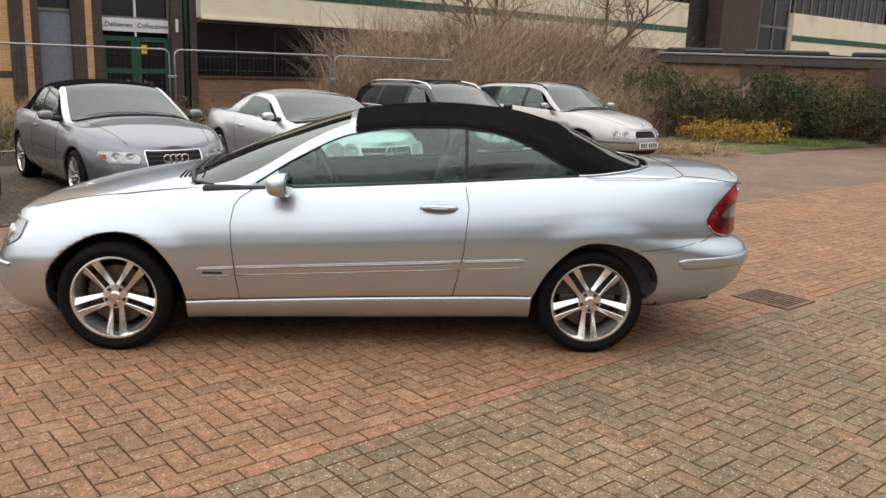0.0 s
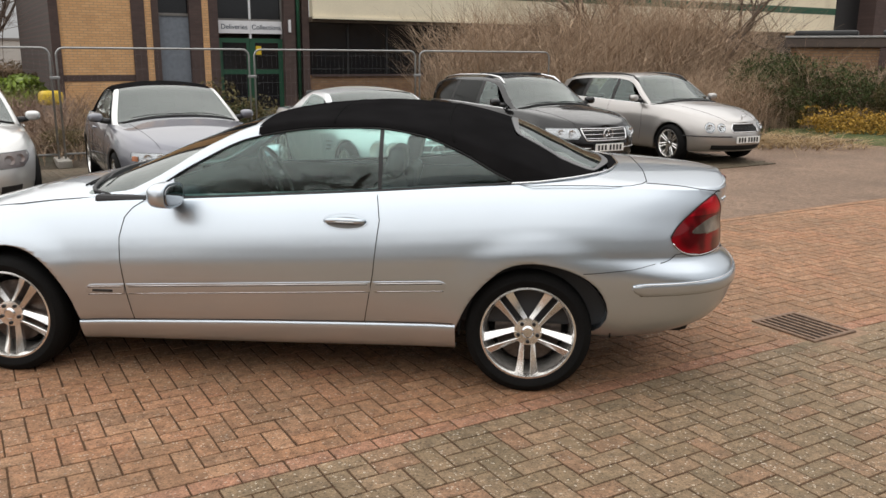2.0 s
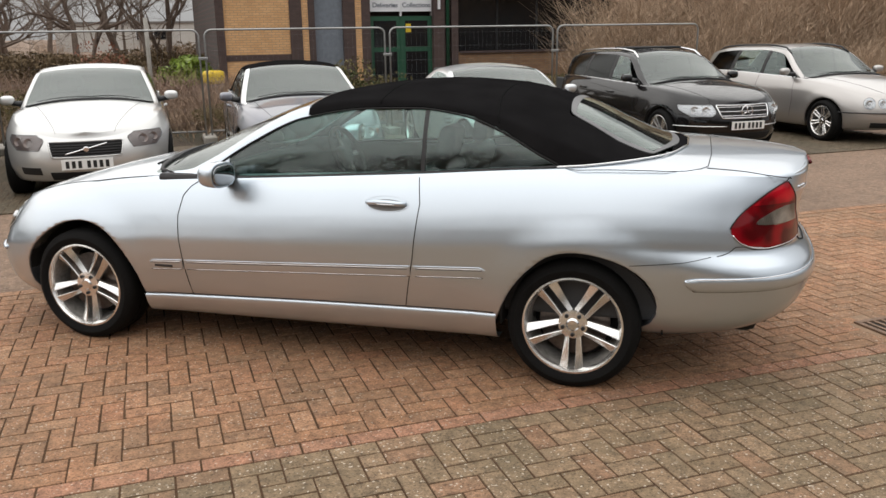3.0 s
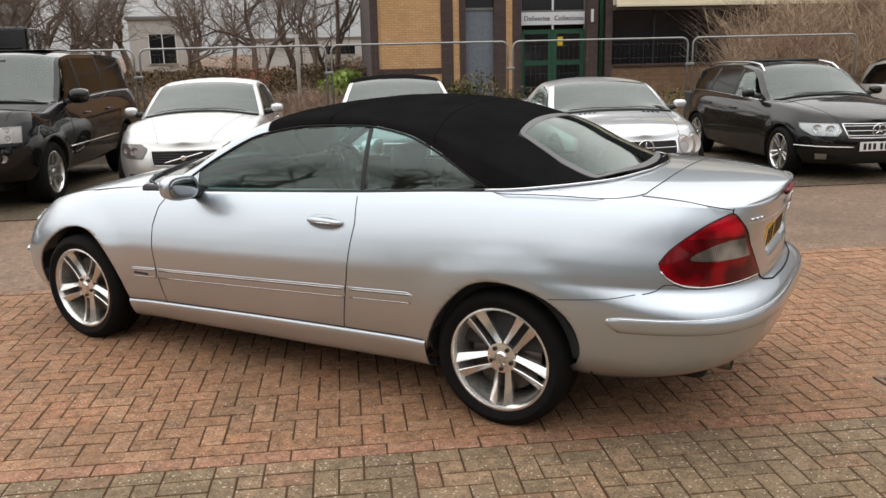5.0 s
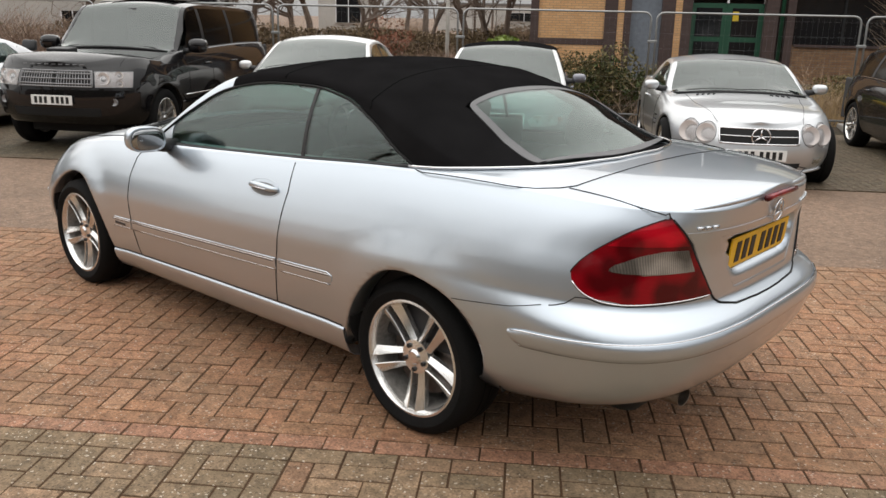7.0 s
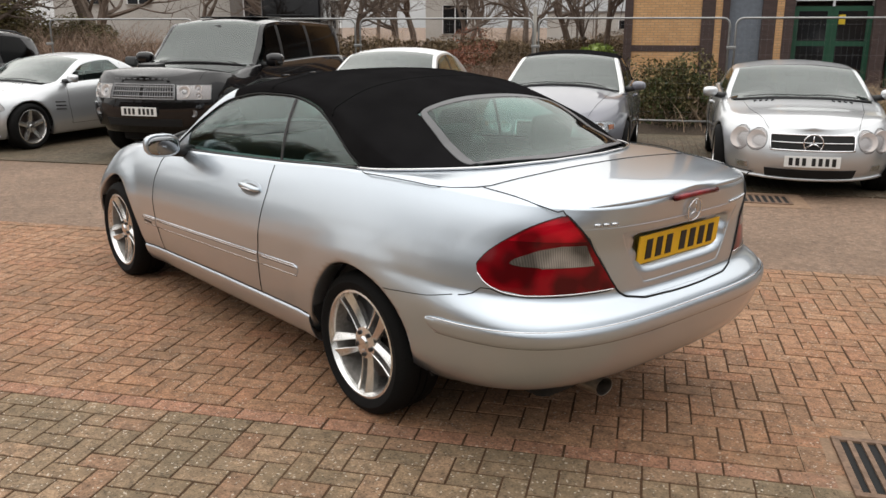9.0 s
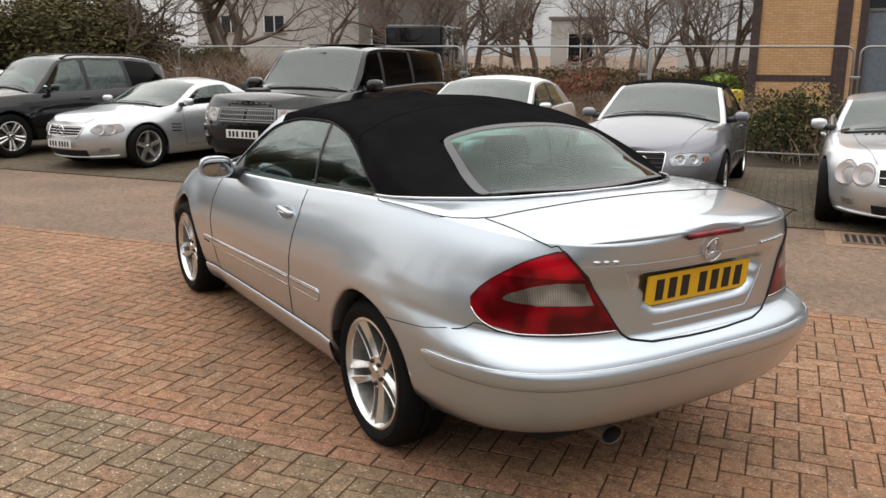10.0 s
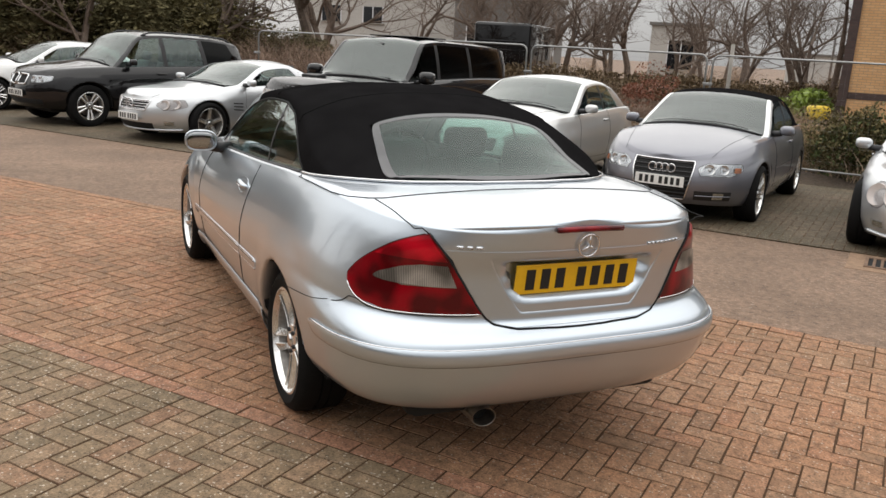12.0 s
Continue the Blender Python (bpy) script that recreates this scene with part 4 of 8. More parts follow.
def estate_like(name, label, mat, L, W, H, wb, foh, bonnet_z=0.95, belt=0.98, **kw):
    """Numbers for a car of given length, width, height, wheelbase and front overhang; the rest follows from its kind."""
    xf = wb / 2 + foh
    xr = xf - L
    k = kw.get
    low = k("sill", 0.2)
    nose_z = k("nose_z", bonnet_z - 0.25)
    cx = k("cowl", wb / 2 - 0.42)
    hx = k("header", cx - 0.85)
    rh, rb = k("rear_header", xr + 0.5), k("rear_base", xr + 0.12)
    s = dict(name=name, label=label, paint=mat, half=W / 2, pf=k("pf", 7), pr=k("pr", 9), nose_x=xf,
             low=[(xr, low + 0.1), (xr + 0.7, low + 0.06), (0, low), (xf - 0.5, low), (xf, low + k("chin", 0.02))],
             shoulder=[(xr, belt - 0.08), (xr + 0.25, belt), (-wb / 2, belt + 0.015), (0, belt - 0.02), (cx - 0.2, belt - 0.045), (wb / 2, bonnet_z - 0.06), (xf - 0.35, nose_z + 0.05), (xf - 0.1, nose_z - 0.03), (xf, nose_z - 0.07)],
             top=[(xr, belt - 0.06), (xr + 0.25, belt + 0.03), (-wb / 2, belt + 0.04), (cx, bonnet_z + 0.05), (wb / 2, bonnet_z), (xf - 0.4, nose_z + 0.10), (xf - 0.12, nose_z + 0.01), (xf, nose_z - 0.07)],
             section=k("section", SECTION),
             nose=k("nose", [(0, xf - 0.10), (0.2, xf - 0.03), (0.45, xf), (0.65, xf - 0.01), (0.85, xf - 0.05), (1, xf - 0.10)]),
             tail=[(0, xr + 0.10), (0.25, xr + 0.01), (0.45, xr), (0.6, xr + 0.06), (1, xr + 0.09)],
             roof=[(cx, bonnet_z + 0.045), ((cx + hx) / 2, (bonnet_z + 0.045) * 0.47 + (H - 0.045) * 0.53), (hx, H - 0.05), (hx - 0.5, H - 0.005), ((hx + rh) / 2 - 0.2, H - k("roof_drop", 0.01)), (rh, H - k("drop", 0.08)), (rb, belt + 0.03)],
             crown=[(cx, 0.2), ((cx + hx) / 2, 0.12), (hx, 0.055), ((hx + rh) / 2, 0.06), (rh, 0.09), (rb, 0.14)],
             axles=(wb / 2, -wb / 2), arch=k("arch", 0.36), hub=k("tyre", (0.32, 0.22, 0.22))[0] - 0.006, tyre=k("tyre", (0.32, 0.22, 0.22)), style=k("style", FIVE),
             screen=(hx, cx), rear=(rh, rb), cut=(rb + 0.02, cx - 0.02), windows=k("windows"), glasses=k("glasses", [GLASS] * 4),
             mirror=k("mirror", (cx - 0.42, belt + 0.06)), tumble=k("tumble", 0.45), inset=0.03)
    for key in ("mirror_paint", "roof_mat", "rear_glass", "seams", "bonnet", "handles", "handle_mat", "soft", "floor", "belt_trim", "crown_pow", "mirror_size", "seat_x", "rear_seat", "inset", "crown", "roof", "low", "shoulder", "top"):
        if key in kw:
            s[key] = kw[key]
    return s

# ---------------------------------------------------------------- the silver convertible


def hero():
    s = dict(name="convertible", label="silver two-door convertible with raised black cloth roof on block paving", paint=SILVER, parked=False, soft=True,
             half=0.87, pf=10.0, pr=8.0, pr_low=12.0, qf=3.2, qr=3.1, nose_x=2.17,
             low=[(-2.45, 0.293), (-1.95, 0.285), (-1.74, 0.288), (-0.95, 0.225), (0, 0.212), (0.95, 0.205), (1.72, 0.185), (2.17, 0.20)],
             shoulder=[(-2.45, 1.0), (-2.3, 1.008), (-2.0, 1.03), (-1.6, 1.045), (-1.28, 1.035), (-0.55, 0.985), (0.4, 0.93), (0.75, 0.915), (1.1, 0.89), (1.5, 0.835), (1.85, 0.755), (2.05, 0.695), (2.17, 0.63)],
             top=[(-2.45, 1.03), (-2.39, 1.045), (-2.25, 1.062), (-1.9, 1.075), (-1.5, 1.085), (-0.5, 1.05), (0.6, 1.01), (0.95, 0.985), (1.3, 0.935), (1.7, 0.845), (1.95, 0.77), (2.1, 0.70), (2.17, 0.64)],
             section=[(0, 0.862), (0.05, 0.903), (0.105, 0.938), (0.15, 0.956), (0.21, 0.970), (0.28, 0.981), (0.38, 0.993), (0.48, 0.999), (0.56, 1.0), (0.66, 0.988), (0.74, 0.970), (0.80, 0.952), (0.86, 0.931), (0.93, 0.902), (1, 0.866)],
             nose=[(0, 2.10), (0.2, 2.15), (0.45, 2.17), (0.7, 2.13), (1, 2.05)],
             tail=[(0, -2.20), (0.04, -2.275), (0.09, -2.335), (0.15, -2.378), (0.22, -2.408), (0.30, -2.428), (0.38, -2.44), (0.465, -2.43), (0.513, -2.39), (0.552, -2.365), (0.757, -2.36), (0.922, -2.385), (1, -2.39)],
             roof=[(0.98, 0.985), (0.5, 1.185), (0.04, 1.335), (-0.25, 1.378), (-0.55, 1.395), (-0.9, 1.375), (-1.27, 1.287), (-1.5, 1.185), (-1.68, 1.105), (-1.82, 1.06)],
             crown=[(0.98, 0.2), (0.6, 0.17), (0.3, 0.09), (0.04, 0.05), (-0.5, 0.07), (-0.9, 0.105), (-1.27, 0.14), (-1.5, 0.13), (-1.82, 0.10)],
             axles=(1.3575, -1.3575), arch=0.382, arch_rear=0.376, arch_back=-0.030, track_in=0.026, hub=0.305, tyre=(0.315, 0.225, 0.232), style=WEDGE5,
             screen=(0.04, 0.97), cut=(-1.8, 0.93), mirror=(0.42, 0.975), mirror_size=(0.11, 0.19, 0.125), tumble=0.42, inset=0.025,
             seams=[[(0.59, 0.930), (0.66, 0.885), (0.695, 0.84), (0.712, 0.743), (0.704, 0.626), (0.685, 0.446), (0.668, 0.312)], [(0.965, 0.298), (0.668, 0.310), (0.0, 0.333), (-0.54, 0.345), (-0.985, 0.352)], [(-0.60, 0.975), (-0.618, 0.86), (-0.59, 0.6), (-0.54, 0.345)],
                    ],
             bonnet=[[(0.80, 0.70), (1.3, 0.70), (1.85, 0.58)]], seat_x=-0.28, rear_seat=0.72, crown_pow=2.6,
             dent=(0.25, 0.745, 0.90, 0.06, 0.03), taper=[(-1.2, 0.0), (-1.35, 0.015), (-1.5, 0.07), (-1.65, 0.18), (-1.75, 0.32), (-1.82, 0.58)])
    car, B = build_car(s)
    hx, cx = s["screen"]

    def ze(x):
        return max(B.roof(x) - B.crown(x), B.sh(x) + 0.001)
    # upper edge of the side glass
    line = curve([(0.62, 0.93), (0.35, 1.10), (0.05, 1.235), (-0.3, 1.285), (-0.55, 1.29), (-0.8, 1.258), (-1.0, 1.185), (-1.15, 1.105), (-1.27, 1.04)])

    def frac(x, dz=0.0):
        return min(max((line(x) + dz - B.sh(x)) / (ze(x) - B.sh(x)), 0.0), 0.995)
    # windscreen and its frame
    patch(B, "windscreen", hx, cx, 1.06, 2.0, SCREEN_GLASS, car, full=True, n=18, m=14, thick=0.005)
    for sg in (1, -1):
        patch(B, "windscreen_pillar", hx - 0.02, cx, lambda x: frac(x, 0.004) if x < 0.6 else 0.0, 1.08, SILVER, car, sg, out=0.004, thick=0.02, n=22, m=6)
        patch(B, "door_window", -0.598, lambda q: 0.56, 0.0, lambda x: frac(x), GLASS, car, sg, n=22, m=8, thick=0.005)
        patch(B, "quarter_window", -1.255, -0.612, 0.0, lambda x: frac(x), GLASS, car, sg, n=18, m=8, thick=0.005)
        patch(B, "door_pillar", -0.616, -0.596, 0.0, lambda x: frac(x, 0.005), TRIM, car, sg, out=0.002, n=4, m=8)
        patch(B, "mirror_sail", 0.46, 0.60, 0.0, lambda x: frac(x), SILVER, car, sg, out=0.003, n=6, m=5)
        tube("window_trim", [B.cabin(x, 0.0, sg) + Vector((0, sg * 0.006, 0.004)) for x in lin(-1.27, 0.58, 36)], 0.008, TRIM, car)
        tube("chrome_strip", [B.cabin(x, 0.0, sg) + Vector((0, sg * 0.016, -0.006)) for x in lin(-1.62, 0.56, 40)], 0.0025, CHROME, car)
        tube("window_seal", [B.cabin(x, frac(x), sg) + Vector((0, sg * 0.004, 0.002)) for x in lin(-1.262, 0.58, 50)], 0.0055, GAP, car)
        tube("waist_seal", [B.cabin(x, 0.0, sg) + Vector((0, sg * 0.003, 0.006)) for x in lin(-1.262, 0.60, 50)], 0.0065, GAP, car, sides=8)
    patch(B, "windscreen_header", hx - 0.03, hx + 0.025, 0.98, 2.0, SILVER, car, full=True, out=0.003, n=4, m=12, thick=0.02)
    # cloth roof, open where the rear screen sits
    a, b = -1.775, -1.235

    def in_screen(p):
        f = (p[0] - a) / (b - a)
        return 0.05 < f < 0.955 and abs(p[1]) < (0.505 - 0.075 * f) * 0.955
    roof = patch(B, "cloth_roof", -1.815, hx - 0.01, lambda x: frac(x, 0.008) if x > -1.262 else 0.0, 2.0, CLOTH, car, full=True, out=0.006, n=120, m=36, thick=0.012, label="black cloth roof, raised and taut", hole=in_screen)
    for x, lean in ((-0.36, 0.0), (-0.93, -0.10)):
        pts = []
        for q in lin(frac(x, 0.02), 2.0, 30):
            p = B.cabin(x + lean * max(0, 1.3 - q), q)
            pts.append(p + Vector((0, 0.0055, 0.0055)))
        pts += [Vector((p.x, -p.y, p.z)) for p in pts[-2::-1]]
        tube("roof_seam", pts, 0.0035, SEAM_CLOTH, roof)
    # rear screen with its dark border

    def rear_row(x0, x1, edge, out, n=16, m=26):
        g = []
        for i in range(n):
            f = i / (n - 1)
            row = []
            for j in range(m):
                k = 2 * j / (m - 1) - 1
                corner = (1 - abs(2 * f - 1) ** 6) ** 0.5
                half = (0.505 - 0.075 * f) * edge * (0.90 + 0.10 * corner)
                y = half * k
                x = x0 + (x1 - x0) * f + 0.05 * (1 - k * k) * 0 - 0.0
                # find the skin under (x, y)
                bow = 0.09 * k * k * (1 - f) - 0.03 * k * k * f
                xx = x + bow
                lo, hi = 1.0, 2.0
                for _ in range(24):
                    mid = 0.5 * (lo + hi)
                    if B.cabin(xx, mid).y > abs(y):
                        lo = mid
                    else:
                        hi = mid
                p = B.cabin(xx, lo)
                row.append(Vector((xx, y, p.z)))
            g.append(row)
        g = np.array(g, float)
        nn = np.cross(np.gradient(g, axis=0), np.gradient(g, axis=1))
        nn /= np.maximum(np.linalg.norm(nn, axis=2, keepdims=True), 1e-9)
        if nn[..., 2].sum() < 0:
            nn = -nn
        return g + nn * out
    g = rear_row(a, b, 1.0, 0.010, 31, 51)
    shell("rear_screen_border", g, 0.004 if _outward(g) else -0.004, GREY_BORDER, car, hole=lambda i, j: 2 <= i < 28 and 2 <= j < 48)
    g = rear_row(a + 0.02, b - 0.02, 0.97, 0.009)
    shell("rear_screen", g, 0.003 if _outward(g) else -0.003, REAR_SCREEN, car)
    # tonneau lid and boot shut lines
    deck_line(B, car, [(-1.30, 0.745), (-1.36, 0.772), (-1.60, 0.766), (-1.74, 0.752), (-1.83, 0.712), (-1.89, 0.655), (-1.92, 0.60), (-1.935, 0.35), (-1.935, 0.0)])
    q = B.end_point(-1, 0.66, 0.992)
    deck_line(B, car, [(-1.915, 0.634), (-2.07, 0.624), (-2.21, 0.618), (-2.27, 0.624)])
    for sg in (1, -1):
        e_ = B.end_point(-1, sg * 0.66, 0.986, 0.0015)
        d_ = Vector((-2.27, sg * 0.624, B.deck(-2.27, 0.624) + 0.0005))
        tube("panel_gap", [d_, d_.lerp(e_, 0.5) + Vector((-0.004, 0, 0.012)), e_], 0.0024, GAP, car, sides=5)
    rim = []
    for sg in (1, -1):
        row = [B.cabin(x, 0.0, sg) + Vector((-0.006, sg * 0.012, 0.006)) for x in lin(-1.25, -1.815, 26)]
        rim += row if sg > 0 else row[::-1]
    tube("chrome_strip", rim, 0.0055, CHROME, car)
    # boot lip along the rear edge of the deck
    lip = []
    for k in lin(-1, 1, 31):
        q = B.end_point(-1, 0.6 * k, 1.0)
        lip.append(Vector((q.x + 0.012, q.y, B.sh(q.x) + (B.top(q.x) - B.sh(q.x)) * 0.55 * (1 - abs(k) ** 3) - 0.002)))
    tube("boot_lip", lip, [0.003 + 0.008 * (1 - abs(k) ** 3) for k in lin(-1, 1, 31)], SILVER, car, sides=10)
    # boot face: shut line, number recess, plate
    LID = [(0.66, 0.988), (0.535, 0.90), (0.46, 0.814), (0.388, 0.717), (0.365, 0.693), (0.33, 0.673), (0.24, 0.658), (0, 0.652)]
    end_line(B, car, -1, [(k * a_, z_) for k, row_ in ((1, LID), (-1, LID[-2::-1])) for a_, z_ in row_], 0.004, None, "panel_gap", 0.0015)
    # lid panel with the hollow for the plate
    hollow, B.dent = B.dent, None
    outer = curve([(0.660, 0.235), (0.675, 0.325), (0.695, 0.360), (0.717, 0.380), (0.814, 0.452), (0.90, 0.527), (0.935, 0.572)])
    zs = lin(0.662, 0.705, 6)[:-1] + lin(0.705, 0.755, 14)[:-1] + lin(0.755, 0.898, 9)[:-1] + lin(0.898, 0.916, 9)[:-1] + [0.916, 0.936]
    qs = lin(0, 0.58, 9)[:-1] + lin(0.58, 0.74, 13)[:-1] + lin(0.74, 1, 6)
    qs = [-q for q in qs[:0:-1]] + qs

    def ease(t):
        t = min(max(t, 0), 1)
        return t * t * (3 - 2 * t)
    rows = []
    for z in zs:
        row = []
        for q in qs:
            w_in = 0.246 + (max(z, 0.72) - 0.728) * 0.78
            a_ = abs(q) / 0.68 * w_in if abs(q) < 0.68 else w_in + (abs(q) - 0.68) / 0.32 * (outer(z) - w_in)
            deep = ease((0.70 - abs(q)) / 0.075) * ease((z - 0.704) / 0.05) * ease((0.912 - z) / 0.010)
            row.append(B.end_point(-1, a_ if q > 0 else -a_, z, 0.0022) + Vector((0.044 * deep, 0, 0)))
        rows.append(row)
    g = np.array(rows, float)
    nn = np.cross(np.gradient(g, axis=0), np.gradient(g, axis=1)).sum(axis=(0, 1))
    shell("boot_panel", g, 0.004 if nn[0] < 0 else -0.004, SILVER, car)
    plate_x = B.end_point(-1, 0, 0.824).x
    B.dent = hollow
    number_plate(B, car, -1, 0.824, True, lean=-6, out=B.end_point(-1, 0, 0.824).x - plate_x - 0.020)
    p = B.end_point(-1, 0, 0.952)
    star_badge(car, pose(p.x - 0.010, 0, 0.952, 0, 8, 180), 0.042)
    end_line(B, car, -1, [(-0.15, 1.012), (0, 1.014), (0.15, 1.012)], 0.011, RED_LENS, "brake_light", 0.010)
    # model badges as plain bars
    for y0, y1 in ((0.442, 0.468), (0.480, 0.502), (0.514, 0.540)):
        end_line(B, car, -1, [(y0, 0.950), (y1, 0.950)], 0.0065, SATIN_BADGE, "badge_bar", 0.002)
    for k in range(8):
        end_line(B, car, -1, [(-0.30 - 0.026 * k, 0.943), (-0.316 - 0.026 * k, 0.943)], 0.005, SATIN_BADGE, "badge_bar", 0.003)
    # tail lights, wrapped round the corners
    tl_in = curve([(0.710, 0.384), (0.735, 0.403), (0.814, 0.464), (0.90, 0.543), (0.985, 0.655)])
    tl_out = curve([(0.710, 0.735), (0.716, 0.79), (0.729, 0.84), (0.75, 0.882), (0.775, 0.905), (0.80, 0.912), (0.835, 0.892), (0.868, 0.862), (0.904, 0.822), (0.943, 0.770), (0.966, 0.722), (0.985, 0.668)])
    lower = curve([(0.385, 0.710), (0.60, 0.7075), (0.72, 0.706), (0.79, 0.712), (0.84, 0.726), (0.88, 0.748), (0.905, 0.775)])
    for mi in (False, True):
        lamp = inlay(B, "tail_light", -1, tl_in, tl_out, 0.710, 0.985, RED_LENS, car, out=0.006, thick=0.02, n=22, m=22, mirror=mi, label="red wraparound tail light with smoked band")
        end_line(B, lamp, -1, [((-1 if mi else 1) * (tl_in(z_) - 0.003), z_) for z_ in lin(0.715, 0.982, 16)], 0.004, GAP, "lamp_seal", 0.004)
        end_line(B, lamp, -1, [((-1 if mi else 1) * q, lower(q)) for q in lin(0.39, 0.905, 28)], 0.0028, CHROME, "lamp_edge", 0.006)
        end_line(B, lamp, -1, [((-1 if mi else 1) * (tl_out(z_) + 0.002), z_) for z_ in lin(0.80, 0.984, 24)], 0.0026, GAP, "lamp_seal", 0.003)
        br_in = curve([(0.895, 0.546), (0.98, 0.655)])
        br_out = curve([(0.895, 0.822), (0.943, 0.760), (0.966, 0.710), (0.98, 0.670)])
        inlay(B, "brake_lens", -1, br_in, br_out, 0.895, 0.98, BRIGHT_RED, lamp, out=0.0075, thick=0.004, n=14, m=16, mirror=mi)
        sm_in = curve([(0.804, 0.486), (0.84, 0.510), (0.88, 0.540)])
        sm_out = curve([(0.804, 0.68), (0.809, 0.76), (0.817, 0.795), (0.83, 0.785), (0.85, 0.74), (0.866, 0.70), (0.88, 0.63)])
        inlay(B, "reverse_lens", -1, sm_in, sm_out, 0.804, 0.88, SMOKE_LENS, lamp, out=0.0085, thick=0.006, n=20, m=16, mirror=mi)
    # bumper: shut line, moulding, sensors, exhaust
    def strip_z(a_, f):
        top = 0.612 - 0.026 * (a_ / 1.15) ** 2
        high = 0.058 * min(1.0, max(1.16 - abs(a_), 0.0) / 0.05) ** 0.5
        return top - (1 - f) * high - 0.012 * (1 - high / 0.058)
    rows = [[B.end_point(-1, a_, strip_z(a_, f), o) for f, o in ((0, 0.0005), (0.06, 0.004), (0.3, 0.006), (0.6, 0.0065), (0.9, 0.006), (1, 0.0015))] for a_ in lin(-1.158, 1.158, 81)]
    mould = shell("bumper_moulding", rows, 0.004, SILVER, car)
    for f, r_, mat_, o in ((0.98, 0.0030, CHROME, 0.006), (0.87, 0.0016, GAP, 0.0062), (0.78, 0.0018, CHROME, 0.0065), (0.0, 0.0018, CHROME, 0.0035), (-0.07, 0.0016, GAP, 0.0008)):
        tube("chrome_strip" if mat_ is CHROME else "panel_gap", [B.end_point(-1, a_, strip_z(a_, f), o) for a_ in lin(-1.15, 1.15, 60)], r_, mat_, mould, sides=5)
    for mi in (1, -1):
        end_line(B, car, -1, [(mi * a_, z_) for a_, z_ in ((0.40, 0.7055), (0.43, 0.703), (0.52, 0.702), (0.72, 0.699), (0.80, 0.706), (0.85, 0.722), (0.888, 0.722), (0.92, 0.698), (0.95, 0.689), (0.975, 0.685))], 0.0018, GAP, "panel_gap", 0.0022)
        tube("panel_gap", [B.side(x_, z_, mi, 0.0022) for x_, z_ in ((-1.955, 0.684), (-1.90, 0.671), (-1.85, 0.660), (-1.79, 0.652), (-1.72, 0.645), (-1.66, 0.639), (-1.61, 0.635))], 0.0015, GAP, car, sides=6)
        for a_ in (0.22, 0.62):
            p = B.end_point(-1, mi * a_, 0.576, 0.0075)
            n = (B.end_point(-1, mi * a_, 0.576, 0.03) - p).normalized()
            sen = lathe("parking_sensor", [(0.0, 0.0015), (0.009, 0.001), (0.010, 0.0), (0.010, -0.012)], SILVER, car, steps=14)
            sen.matrix_basis = Matrix.Translation(p) @ Vector((0, 1, 0)).rotation_difference(n).to_matrix().to_4x4()
    ex = lathe("exhaust_tip", [(0.034, -0.14), (0.038, 0.06), (0.0405, 0.061), (0.0415, 0.055), (0.0415, -0.14)], EXHAUST, car, steps=28)
    ex.matrix_basis = pose(-2.185, 0.29, 0.265, 0, -6, 90) @ Matrix.Diagonal((1.25, 1, 0.9, 1))
    ip = lathe("exhaust_bore", [(0.0, 0.0), (0.034, 0.0), (0.034, -0.01), (0.0, -0.01)], GAP, ex, steps=20)
    tube("exhaust_pipe", [(-2.19, 0.29, 0.265), (-1.9, 0.29, 0.25)], 0.03, GAP, car, sides=10)
    # side moulding strips, sill skirt, handles
    for sg in (1, -1):
        for x0, x1 in ((0.90, 0.694), (0.683, -0.577), (-0.591, -0.95)):
            rows = []
            n = 26
            for i in range(n):
                x = x0 + (x1 - x0) * i / (n - 1)
                c = 0.5062 - (x - 0.1) * 0.0435
                end = min(1, ((min(abs(x - 0.905), abs(x + 0.955)) + 0.002) / 0.035)) ** 0.5
                row = [B.side(x, c + dz * end, sg, o) for dz, o in ((-0.027, 0.001), (-0.025, 0.001 + 0.0035 * end), (-0.010, 0.001 + 0.0045 * end), (0.012, 0.001 + 0.0045 * end), (0.025, 0.001 + 0.0035 * end), (0.027, 0.001))]
                rows.append(row)
            st = shell("side_moulding", rows, 0.003 if sg > 0 else -0.003, SILVER, car)
            tube("chrome_strip", [B.side(x, 0.5062 - (x - 0.1) * 0.0435 + 0.016, sg, 0.0050) for x in lin(x0 - 0.012, x1 + 0.012, 14)], 0.0016, CHROME, st)
            tube("panel_gap", [B.side(x, 0.5062 - (x - 0.1) * 0.0435 + 0.0105, sg, 0.0052) for x in lin(x0 - 0.014, x1 + 0.014, 14)], 0.0015, GAP, st)
            tube("panel_gap", [B.side(x, 0.5062 - (x - 0.1) * 0.0435 - 0.028, sg, 0.0008) for x in lin(x0 - 0.01, x1 + 0.01, 14)], 0.002, GAP, st)
            tube("panel_gap", [B.side(x, 0.5062 - (x - 0.1) * 0.0435 - 0.0255, sg, 0.0044) for x in lin(x0 - 0.016, x1 + 0.016, 14)], 0.0013, CHROME, st)
        sill_line = curve([(0.97, 0.2925), (0.668, 0.305), (0.0, 0.328), (-0.54, 0.340), (-0.99, 0.347)])
        rows = []
